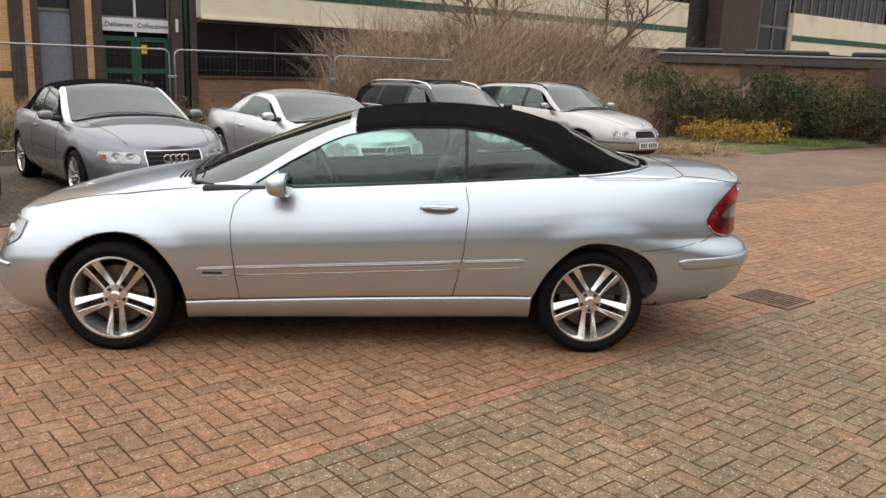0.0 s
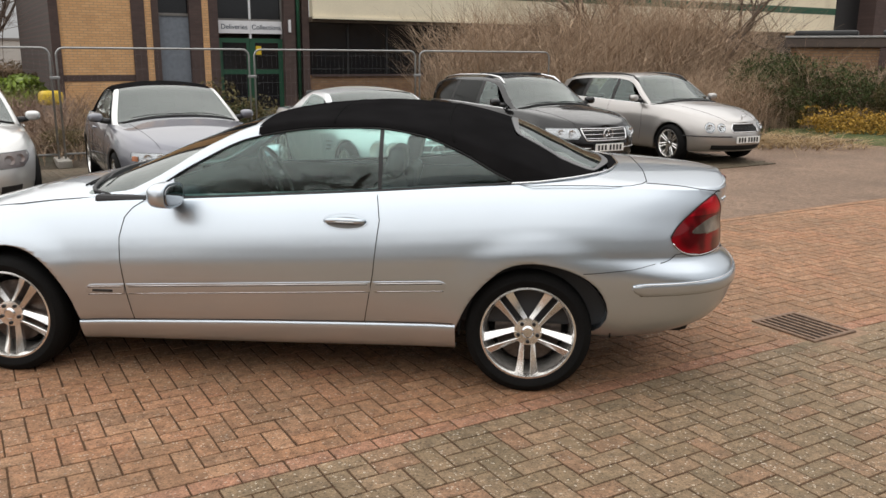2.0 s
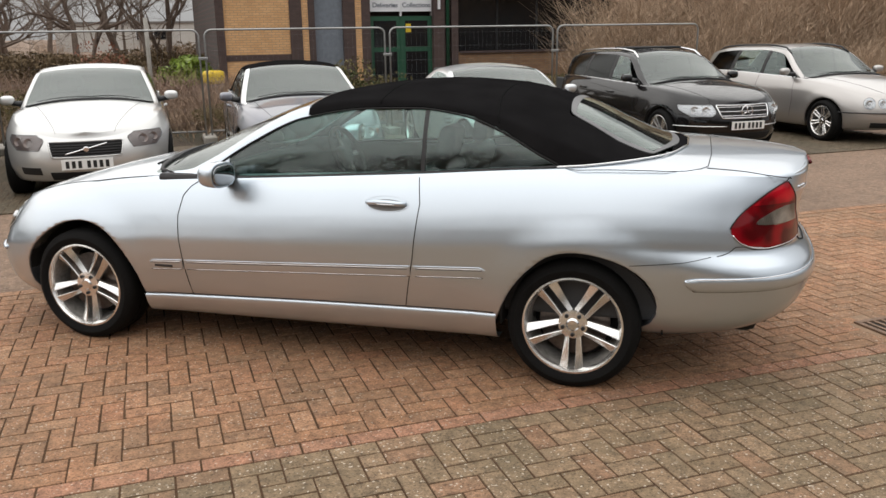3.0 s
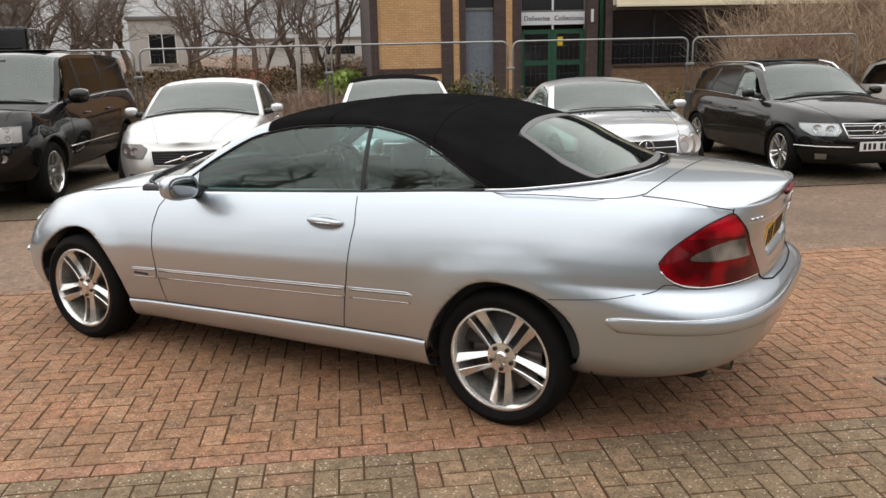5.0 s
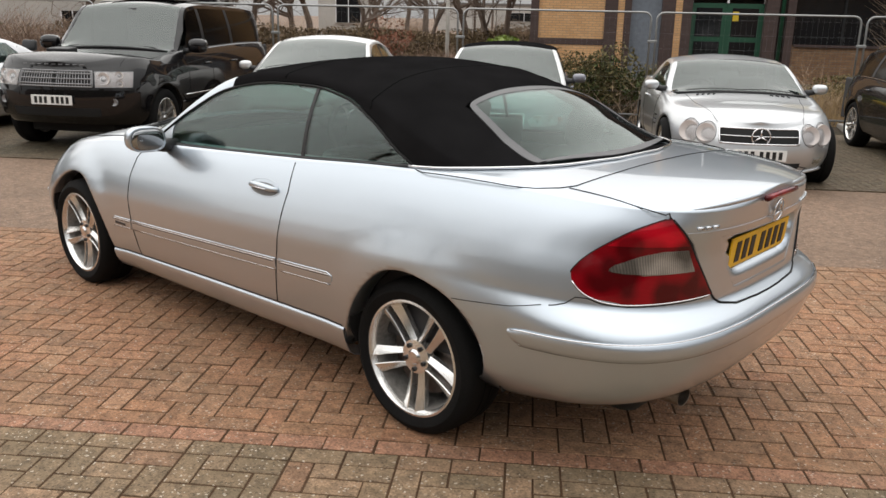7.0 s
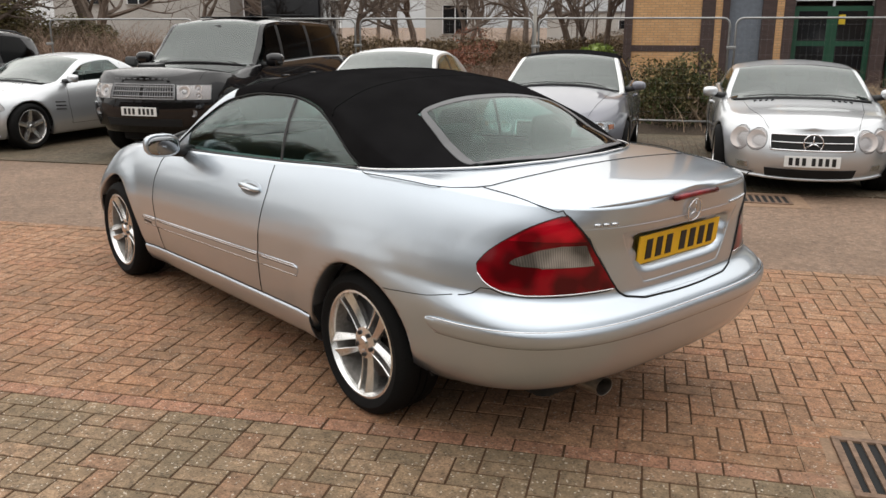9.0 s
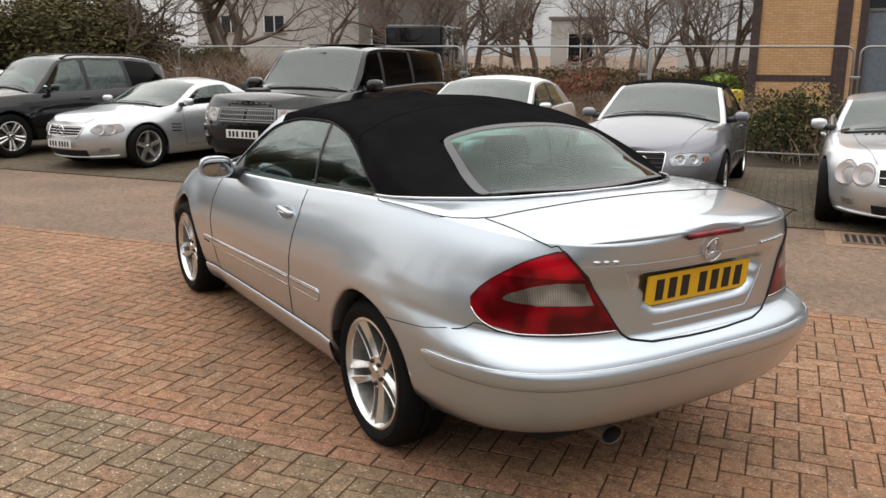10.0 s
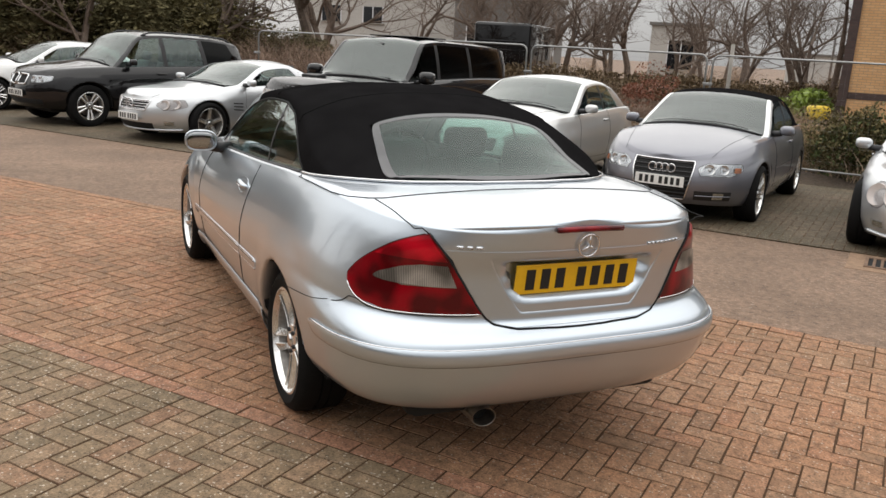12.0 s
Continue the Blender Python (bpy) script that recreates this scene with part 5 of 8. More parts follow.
        for x in lin(0.965, -0.995, 34):
            h_ = sill_line(x) - (0.172 + (0.965 - x) / 1.96 * 0.026)
            y_ = B.side(x, sill_line(x), 1).y
            rows.append([Vector((x, sg * (y_ + o), sill_line(x) - f * h_)) for f, o in ((0.0, -0.004), (0.03, 0.003), (0.10, 0.006), (0.25, 0.002), (0.45, -0.007), (0.65, -0.019), (0.82, -0.034), (0.93, -0.055), (1.0, -0.085), (0.98, -0.14))])
        shell("sill_skirt", rows, 0.004 if sg < 0 else -0.004, SILVER, car)
        block("badge_bar", TRIM, car, (0.11, 0.004, 0.014), Matrix.Translation(B.side(0.81, 0.468, sg, 0.006)), 0.002)
        # handle in its dish
        grip = tube("door_handle", [B.side(x, 0.853 + 0.006 * math.sin(3.14 * k), sg, o) for x, o, k in ((-0.345, 0.000, 0), (-0.36, 0.010, 0.1), (-0.40, 0.018, 0.4), (-0.46, 0.021, 0.6), (-0.52, 0.016, 0.9), (-0.55, 0.001, 1))], [0.010, 0.013, 0.0145, 0.0145, 0.0135, 0.010], SILVER, car, sides=10)
        tube("handle_dish", [B.side(-0.45 + 0.112 * math.cos(w), 0.850 + 0.037 * math.sin(w), sg, 0.0005) for w in [2 * math.pi * k / 28 for k in range(28)]], 0.0014, SILVER, grip, closed=True)
        # flat grey sheet on the skin paints the shade inside the dish
        inner = [B.side(-0.45 + 0.098 * math.cos(w), 0.845 + 0.027 * math.sin(w), sg, 0.0015) for w in [2 * math.pi * k / 28 for k in range(28)]]
        mesh_part("handle_shade", inner, [tuple(range(28))], GREY_TRIM, grip)
        tube("chrome_strip", [B.side(x, 0.853, sg, 0.0335) for x in lin(-0.40, -0.50, 5)], 0.0025, CHROME, grip)
    # nose: lamps, grille, bumper line
    headlamp(B, car, curve([(0.56, 0.52), (0.62, 0.46), (0.70, 0.52)]), curve([(0.56, 0.72), (0.62, 0.82), (0.70, 0.80)]), 0.56, 0.70, eyes=((0.60, 0.625, 0.036), (0.71, 0.63, 0.032)))
    grille(B, car, lambda z: 0.24 + (z - 0.4) * 0.5, 0.42, 0.58, 4, CHROME)
    for sg in (1, -1):
        end_line(B, car, 1, [(sg * a, 0.47) for a in lin(0.3, 0.82, 12)], 0.012, SILVER, "bumper_moulding", 0.004)
        inlay(B, "fog_light", 1, 0.5, 0.68, 0.28, 0.36, LAMP_CLEAR, car, mirror=sg < 0)
    number_plate(B, car, 1, 0.36)
    # washer vents by the windscreen
    for y in (0.40, -0.40):
        for k in range(4):
            x = 0.98 + 0.025 * k
            tube("bonnet_vent", [(x, y - 0.09, B.deck(x, y - 0.09) + 0.003), (x, y + 0.09, B.deck(x, y + 0.09) + 0.003)], 0.005, GAP, car, sides=5)
    car.matrix_basis = pose(-0.54, 5.40, 0.0, 0, 0, 184.45)
    return B


SATIN_BADGE = surface("satin_badge", (0.62, 0.63, 0.64), 0.25, 0.9, bump=0)
EXHAUST = surface("exhaust_steel", (0.27, 0.24, 0.21), 0.35, 0.9, vary=0.3, bump=0)
SEAM_CLOTH = surface("roof_seam_cloth", (0.012, 0.012, 0.012), 1.0, spec=0.0, bump=0)
GREY_BORDER = surface("screen_border", (0.085, 0.085, 0.088), 0.4, bump=0)
REAR_SCREEN = glass("rear_screen_pane", (0.52, 0.64, 0.60), 0.03, 1.42)
hero()

# ---------------------------------------------------------------- the row of parked cars


def german_grille(B, car, z0, z1, half, n, badge_r):
    grille(B, car, half, z0, z1, n, CHROME)
    z = (z0 + z1) / 2
    p = B.end_point(1, 0, z)
    star_badge(car, pose(p.x + 0.022, 0, z), badge_r)


def roadster(label, mat, x, y, heading, z, style, newer):
    """Two-seat hard-top with vents in the wings and, on the older car, twin round lamps a side."""
    s = estate_like("coupe", label, mat, 4.53, 1.83, 1.30, 2.56, 0.86, 0.86, 0.92, windows=[(-0.82, -0.52, 0.50, -0.02)], header=0.02, cowl=0.93, rear_header=-0.72, rear_base=-1.35,
                    drop=0.05, sill=0.17, tyre=(0.325, 0.25, 0.235), style=style, mirror=(0.52, 0.95), nose_z=0.71, pf=5.5, tumble=0.5,
                    bonnet=[[(0.9, 0.62), (1.4, 0.56), (2.0, 0.42)]], seams=[[(0.56, 0.88), (0.6, 0.6), (0.55, 0.3)], [(-0.75, 0.9), (-0.7, 0.6), (-0.6, 0.3)], [(0.55, 0.3), (-0.6, 0.3)]], handles=[(-0.5, 0.76)], handle_mat=mat)
    car, B = build_car(s)
    if newer:
        headlamp(B, car, curve([(0.52, 0.64), (0.58, 0.52), (0.66, 0.62)]), curve([(0.52, 0.80), (0.58, 1.0), (0.66, 0.95)]), 0.51, 0.665, eyes=((0.66, 0.585, 0.07), (0.82, 0.60, 0.07)), bowl_mat=FROSTED, bulbs=False)
    else:
        for c, r in ((0.56, 0.112), (0.765, 0.125)):
            headlamp(B, car, lambda q: c - math.sqrt(max(r * r - (q - 0.575) ** 2, 0.0001)), lambda q: c + math.sqrt(max(r * r - (q - 0.575) ** 2, 0.0001)), 0.575 - r * 0.97, 0.575 + r * 0.97, eyes=((c, 0.575, r * 0.84),), r=r, bowl_mat=FROSTED, bulbs=False)
    german_grille(B, car, 0.49, 0.635, (lambda q: 0.34 + (q - 0.5) * 0.5) if newer else (lambda q: 0.40 + (q - 0.5) * 0.2), 4 if newer else 1, 0.09)
    inlay(B, "lower_intake", 1, -0.45, 0.45, 0.20, 0.30, GAP, car, out=0.003, m=14)
    end_line(B, car, 1, [(a, 0.215 - 0.02 * (1 - (a / 0.9) ** 2)) for a in lin(-0.9, 0.9, 14)], 0.016, mat, "bumper_lip", 0.006)
    for mi in (False, True):
        inlay(B, "fog_light", 1, 0.62, 0.80, 0.27, 0.345, LAMP_CLEAR, car, mirror=mi, out=0.005)
        inlay(B, "fog_light_bowl", 1, 0.64, 0.78, 0.28, 0.335, CHROME, car, mirror=mi, out=0.003, thick=0.002)
    number_plate(B, car, 1, 0.385)
    for sg in (1, -1):
        for k in range(4):
            tube("bonnet_vent", [(0.98 + 0.02, sg * (0.30 + 0.06 * k), B.deck(1.0, 0.3 + 0.06 * k) + 0.003), (1.03, sg * (0.325 + 0.06 * k), B.deck(1.03, 0.325 + 0.06 * k) + 0.003)], 0.008, GAP, car, sides=5)
        for k in range(3):
            tube("wing_vent", [B.side(0.66, 0.52 + 0.05 * k, sg, 0.002), B.side(0.84, 0.53 + 0.05 * k, sg, 0.002)], 0.008, GAP, car, sides=5)
    place_front(car, s, x, y, heading, z)


def audi_like(x, y, heading, z):
    s = estate_like("convertible", "blue-grey convertible with black cloth roof parked on paving", SILVER_BLUE, 4.57, 1.78, 1.39, 2.654, 0.93, 0.93, 0.93, windows=[(-0.42, -0.40, 0.6, -0.05), (-1.0, -0.72, -0.44, -0.42)],
                    header=0.02, cowl=0.92, rear_header=-0.85, rear_base=-1.5, roof_mat=CLOTH, drop=0.05, tyre=(0.315, 0.235, 0.23), style=SEVEN, mirror=(0.5, 0.97), nose_z=0.72, pf=6, sill=0.2,
                    bonnet=[[(0.85, 0.64), (1.4, 0.60), (2.05, 0.47)]], seams=[[(0.6, 0.88), (0.66, 0.6), (0.62, 0.32)], [(-0.5, 0.93), (-0.52, 0.6), (-0.45, 0.32)], [(0.62, 0.32), (-0.45, 0.32)], [(1.6, 0.5), (1.0, 0.52)], [(0.95, 0.55), (-0.95, 0.56)]], handles=[(-0.35, 0.80)])
    car, B = build_car(s)
    for o in car.children:
        if o.name.startswith(("rear_pillar", "rear_window")):
            o.data.materials[0] = CLOTH
        if o.name.startswith(("windscreen_pillar",)):
            o.data.materials[0] = CHROME_SATIN
    grille(B, car, lambda q: 0.27 + (q - 0.3) * 0.22, 0.27, 0.665, 9, CHROME, TRIM, bar_r=0.008)
    for k in range(4):
        p = B.end_point(1, 0, 0.585)
        m = pose(p.x + 0.02, (k - 1.5) * 0.066, 0.585)
        tube("badge_ring", [m @ Vector((0, 0.043 * math.cos(w), 0.043 * math.sin(w))) for w in [2 * math.pi * j / 20 for j in range(20)]], 0.006, CHROME, car, closed=True)
    headlamp(B, car, curve([(0.53, 0.41), (0.60, 0.38), (0.66, 0.50)]), curve([(0.53, 0.74), (0.61, 0.92), (0.66, 0.90)]), 0.53, 0.66, eyes=((0.5, 0.595, 0.055), (0.66, 0.60, 0.05)), amber=(0.79, 0.88, 0.57, 0.62))
    for mi in (False, True):
        inlay(B, "lower_intake", 1, 0.36, 0.78, 0.27, 0.37, TRIM, car, mirror=mi, out=0.003)
        inlay(B, "fog_light", 1, 0.56, 0.68, 0.285, 0.355, CHROME, car, mirror=mi, out=0.006, thick=0.004)
        end_line(B, car, 1, [((-1 if mi else 1) * a, 0.32) for a in lin(0.37, 0.77, 6)], 0.007, SILVER_BLUE, "intake_bar", 0.006)
    number_plate(B, car, 1, 0.455, out=0.02)
    place_front(car, s, x, y, heading, z)


DIM_LETTER = surface("dim_letters", (0.16, 0.16, 0.165), 0.5, 0.4, bump=0)
SATIN_BAR = surface("grille_satin", (0.26, 0.26, 0.265), 0.35, 0.6, bump=0)
CHROME_SATIN = surface("satin_frame", (0.78, 0.78, 0.77), 0.35, 0.5, bump=0)


def estate_black(x, y, heading, z):
    s = estate_like("estate_car", "black estate car with chrome roof rails parked on paving", BLACK, 4.6, 1.77, 1.45, 2.76, 0.83, 0.95, 0.97,
                    windows=[(-0.22, -0.20, 0.62, 0.1), (-1.08, -0.98, -0.28, -0.26), (-1.95, -1.7, -1.14, -1.04)], glasses=[GLASS, DARK_GLASS, DARK_GLASS], header=0.1, cowl=0.98, style=TWIN5, tyre=(0.32, 0.225, 0.228), belt_trim=CHROME,
                    nose_z=0.76, handles=[(-0.05, 0.80), (-0.95, 0.83)], handle_mat=BLACK, bonnet=[[(0.9, 0.66), (1.5, 0.58), (2.05, 0.45)]], pf=7)
    car, B = build_car(s)
    german_grille(B, car, 0.54, 0.705, lambda q: 0.37 + (q - 0.55) * 0.5, 3, 0.085)
    headlamp(B, car, curve([(0.56, 0.50), (0.62, 0.45), (0.71, 0.50)]), curve([(0.56, 0.78), (0.66, 0.98), (0.71, 1.0)]), 0.56, 0.71, eyes=((0.58, 0.635, 0.055), (0.74, 0.645, 0.05)))
    number_plate(B, car, 1, 0.44)
    inlay(B, "lower_intake", 1, -0.5, 0.5, 0.24, 0.34, GAP, car, out=0.003, m=14)
    for mi in (False, True):
        inlay(B, "fog_light", 1, 0.6, 0.74, 0.27, 0.34, CHROME, car, mirror=mi, out=0.006, thick=0.004)
    for sg in (1, -1):
        end_line(B, car, 1, [(sg * a, 0.43) for a in lin(0.3, 1.1, 8)], 0.008, CHROME, "chrome_strip", 0.004)
        pts = [B.cabin(q, 1.12, sg) + Vector((0, 0, h)) for q, h in zip(lin(0.25, -1.75, 14), [0.0] + [0.035] * 12 + [0.0])]
        tube("roof_rail", pts, 0.016, CHROME, car, sides=8)
    for k in range(3):
        q = -0.3 - 0.1 * k
        rail = tube("roof_bar", [B.cabin(q, 1.10, sg) + Vector((0, 0, 0.05)) for sg in (1, -1)], 0.02, TRIM, car, sides=6) if k % 2 == 0 else None
    place_front(car, s, x, y, heading, z)


def estate_silver(x, y, heading, z):
    s = estate_like("estate_car", "pale silver estate car with round headlights on asphalt", SILVER_WARM, 4.72, 1.79, 1.46, 2.71, 0.92, 0.93, 0.97,
                    windows=[(-0.25, -0.22, 0.58, 0.05), (-1.1, -1.02, -0.31, -0.28), (-1.95, -1.72, -1.17, -1.08)], glasses=[GLASS, GLASS, DARK_GLASS], header=0.05, cowl=0.93, style=SEVEN, tyre=(0.315, 0.225, 0.228),
                    nose_z=0.70, bonnet=[[(0.85, 0.62), (1.5, 0.50), (2.1, 0.32)]], pf=5, belt_trim=CHROME,
                    seams=[[(0.62, 0.9), (0.68, 0.6), (0.62, 0.32)], [(-0.28, 0.95), (-0.3, 0.6), (-0.28, 0.32)]])
    car, B = build_car(s)
    for c, r in ((0.47, 0.07), (0.66, 0.085)):
        headlamp(B, car, lambda q: c - math.sqrt(max(r * r - (q - 0.60) ** 2, 0.0001)), lambda q: c + math.sqrt(max(r * r - (q - 0.60) ** 2, 0.0001)), 0.60 - r * 0.97, 0.60 + r * 0.97, eyes=((c, 0.60, r * 0.6),))
    grille(B, car, lambda q: 0.30 - abs(q - 0.58) * 0.6, 0.53, 0.66, 6, CHROME, TRIM)
    inlay(B, "lower_intake", 1, -0.62, 0.62, 0.24, 0.32, GAP, car, out=0.003, m=14)
    number_plate(B, car, 1, 0.41)
    tube("bonnet_mascot", [(2.12, 0, B.deck(2.12, 0)), (2.10, 0, B.deck(2.1, 0) + 0.05), (2.17, 0, B.deck(2.12, 0) + 0.06)], 0.012, CHROME, car)
    for sg in (1, -1):
        end_line(B, car, 1, [(sg * a, 0.46) for a in lin(0.3, 1.2, 10)], 0.01, TRIM, "bumper_moulding", 0.003)
        pts = [B.cabin(q, 1.10, sg) + Vector((0, 0, h)) for q, h in zip(lin(0.2, -1.8, 14), [0.0] + [0.03] * 12 + [0.0])]
        tube("roof_rail", pts, 0.015, TRIM, car, sides=8)
    place_front(car, s, x, y, heading, z)


def coupe_volvo(x, y, heading, z):
    s = estate_like("coupe", "pale silver coupe with black grille parked on paving", SILVER_PALE, 4.58, 1.82, 1.40, 2.64, 0.93, 0.95, 0.95, windows=[(-0.5, -0.45, 0.6, -0.08), (-1.15, -0.88, -0.53, -0.48)], header=-0.05, cowl=0.9,
                    rear_header=-1.05, rear_base=-1.75, drop=0.06, style=FIVE, nose_z=0.74, mirror=(0.48, 1.0), bonnet=[[(0.85, 0.62), (1.5, 0.46), (2.1, 0.30)]], pf=6,
                    seams=[[(0.6, 0.9), (0.66, 0.6), (0.62, 0.32)], [(-0.55, 0.95), (-0.57, 0.6), (-0.5, 0.32)], [(0.62, 0.32), (-0.5, 0.32)], [(1.6, 0.52), (1.0, 0.50)]], handles=[(-0.4, 0.82)])
    car, B = build_car(s)
    grille(B, car, lambda q: 0.40 - (0.64 - q) * 0.3, 0.48, 0.64, 6, SILVER_PALE, TRIM, mat=GAP)
    end_line(B, car, 1, [(-0.22, 0.51), (0.22, 0.61)], 0.009, CHROME, "grille_bar", 0.012)
    lathe_b = lathe("badge", [(0.0, 0.006), (0.024, 0.006), (0.031, 0.0)], CHROME, car, steps=24)
    lathe_b.matrix_basis = pose(B.end_point(1, 0, 0.56).x + 0.016, 0, 0.56, 0, 0, -90)
    headlamp(B, car, curve([(0.55, 0.50), (0.66, 0.46), (0.70, 0.56)]), curve([(0.55, 0.82), (0.66, 1.0), (0.70, 0.98)]), 0.55, 0.71, eyes=((0.64, 0.63, 0.05), (0.80, 0.64, 0.045)), bowl_mat=FROST_BROWN, bulbs=False)
    number_plate(B, car, 1, 0.405)
    inlay(B, "lower_intake", 1, -0.40, 0.40, 0.23, 0.32, GAP, car, out=0.003, m=14)
    for mi in (False, True):
        inlay(B, "fog_recess", 1, 0.5, 0.78, 0.29, 0.37, TRIM, car, mirror=mi, out=0.003)
    place_front(car, s, x, y, heading, z)


def big_four_by_four(x, y, heading, z):
    s = estate_like("off_roader", "black boxy off-roader with mesh grille parked on paving", BLACK, 4.97, 1.96, 1.83, 2.88, 0.87, 1.14, 1.22, windows=[(0.02, 0.04, 0.72, 0.35), (-0.95, -0.9, -0.04, -0.02), (-2.1, -1.95, -1.02, -0.96)],
                    glasses=[DARK_GLASS, DARK_GLASS, DARK_GLASS], header=0.30, cowl=1.0, rear_header=-2.3, rear_base=-2.55, drop=0.04, style=SIX, tyre=(0.37, 0.255, 0.25), arch=0.43, nose_z=1.07, sill=0.33, pf=14, pr=16,
                    mirror=(0.66, 1.24), mirror_size=(0.13, 0.26, 0.19), tumble=0.22, floor=0.55, bonnet=[[(0.98, 0.80), (2.1, 0.74)]], handles=[(0.15, 1.0), (-0.75, 1.0)], handle_mat=BLACK, seat_x=0.0,
                    seams=[[(0.75, 1.05), (0.78, 0.5)], [(0.0, 1.1), (0.0, 0.5)]])
    car, B = build_car(s)
    grille(B, car, 0.47, 0.79, 0.965, 3, SATIN_BAR, SATIN_BAR, upright=26, bar_r=0.009)
    headlamp(B, car, 0.50, curve([(0.76, 0.92), (0.97, 0.95)]), 0.785, 0.965, eyes=((0.60, 0.88, 0.075), (0.78, 0.92, 0.045), (0.78, 0.83, 0.04)), bowl_mat=FROSTED)
    number_plate(B, car, 1, 0.635, out=0.05)
    inlay(B, "bumper", 1, -1.0, 1.0, 0.44, 0.72, BLACK, car, out=0.03, thick=0.04, m=20)
    inlay(B, "lower_intake", 1, -0.55, 0.55, 0.46, 0.55, GAP, car, out=0.033, m=14, thick=0.01)
    for sg in (1, -1):
        p = B.end_point(1, sg * 0.70, 0.62, 0.034)
        fg = lathe("fog_light", [(0.0, -0.006), (0.034, -0.002), (0.042, 0.002), (0.045, -0.02)], SATIN_BAR, car, steps=20)
        fg.matrix_basis = pose(p.x, p.y, p.z, 0, 0, -90)
        tube("chrome_strip", [B.side(q, 0.62, sg, 0.004) for q in lin(0.9, -1.0, 12)], 0.01, CHROME, car)
    for k in range(2):
        block("bonnet_scoop", TRIM, car, (0.20, 0.30, 0.07), pose(1.52, 0.35 * (1 - 2 * k), B.deck(1.52, 0.35) + 0.03, 0, 4, 0), 0.01) if k else None
    block("sunroof", DARK_GLASS, car, (0.8, 0.95, 0.02), pose(-0.35, 0, 1.828), 0.01)
    for k in range(9):
        tube("badge_bar", [(2.22, 0.36 - 0.09 * k, B.deck(2.22, 0.3) + 0.001), (2.22, 0.31 - 0.09 * k, B.deck(2.22, 0.3) + 0.001)], 0.0055, DIM_LETTER, car, sides=4)
    place_front(car, s, x, y, heading, z)


def small_four_by_four(x, y, heading, z):
    s = estate_like("off_roader", "black compact off-roader with twin grille on asphalt", BLACK, 4.57, 1.85, 1.67, 2.795, 0.85, 1.05, 1.06, windows=[(-0.12, -0.10, 0.68, 0.25), (-0.98, -0.92, -0.18, -0.16), (-1.85, -1.6, -1.05, -0.98)],
                    glasses=[GLASS, GLASS, DARK_GLASS], header=0.25, cowl=0.98, style=TWIN5, tyre=(0.36, 0.235, 0.235), arch=0.41, nose_z=0.88, sill=0.28, pf=7, mirror=(0.6, 1.12), floor=0.45, tumble=0.38,
                    bonnet=[[(0.9, 0.70), (1.5, 0.62), (2.05, 0.5)]], handles=[(0.0, 0.92), (-0.8, 0.94)], handle_mat=BLACK, seat_x=-0.1)
    car, B = build_car(s)
    for sg in (1, -1):
        grille_part = inlay(B, "kidney_grille", 1, 0.035, 0.28, 0.67, 0.85, GAP, car, mirror=sg < 0, out=0.004)
        end_line(B, grille_part, 1, [(sg * 0.035, 0.67), (sg * 0.035, 0.85), (sg * 0.28, 0.84), (sg * 0.26, 0.68), (sg * 0.035, 0.67)], 0.016, CHROME, "grille_frame", 0.006)
        pts = [B.cabin(q, 1.12, sg) + Vector((0, 0, h)) for q, h in zip(lin(0.2, -1.75, 14), [0.0] + [0.035] * 12 + [0.0])]
        tube("roof_rail", pts, 0.016, TRIM, car, sides=8)
    headlamp(B, car, curve([(0.72, 0.40), (0.83, 0.38)]), curve([(0.72, 0.62), (0.77, 0.78), (0.83, 0.80)]), 0.72, 0.835, eyes=((0.44, 0.765, 0.05), (0.58, 0.77, 0.05)))
    number_plate(B, car, 1, 0.53)
    inlay(B, "lower_intake", 1, -0.6, 0.6, 0.36, 0.44, GAP, car, out=0.003, m=14)
    place_front(car, s, x, y, heading, z)


def white_coupe(x, y, heading, z):
    s = estate_like("coupe", "white coupe parked at the end of the row", WHITE, 4.6, 1.8, 1.39, 2.7, 0.85, 0.93, 0.94, windows=[(-0.5, -0.45, 0.6, -0.02), (-1.2, -0.95, -0.53, -0.48)], header=0.0, cowl=0.9,
                    rear_header=-1.05, rear_base=-1.8, drop=0.06, style=SEVEN, nose_z=0.72, bonnet=[[(0.85, 0.62), (1.5, 0.52), (2.1, 0.36)]], handles=[(-0.4, 0.8)],
                    seams=[[(0.6, 0.9), (0.66, 0.6), (0.62, 0.32)], [(-0.55, 0.93), (-0.57, 0.6), (-0.5, 0.32)]])
    car, B = build_car(s)
    headlamp(B, car, curve([(0.54, 0.50), (0.68, 0.46)]), curve([(0.54, 0.80), (0.68, 0.98)]), 0.54, 0.68, eyes=((0.6, 0.61, 0.05),))
    grille(B, car, 0.34, 0.5, 0.62, 4, CHROME)
    number_plate(B, car, 1, 0.4)
    place_front(car, s, x, y, heading, z)


audi_like(-3.02, 9.31, -51.2, 0.0)
roadster("silver two-seat coupe with twin round headlights parked on paving", SILVER_SL, -0.70, 10.78, -51.6, 0.0, FIVE, False)
estate_black(1.39, 13.12, -50.8, 0.0)
estate_silver(3.66, 15.14, -51.7, 0.0)
coupe_volvo(-5.14, 7.93, -49.7, 0.0)
big_four_by_four(-7.17, 6.19, -52.4, 0.0)
roadster("silver-blue two-seat coupe with wing vents parked on asphalt", SILVER_SL, -9.48, 4.05, -58, 0.0, FIVE, True)
small_four_by_four(-11.72, 2.25, -60, 0.0)
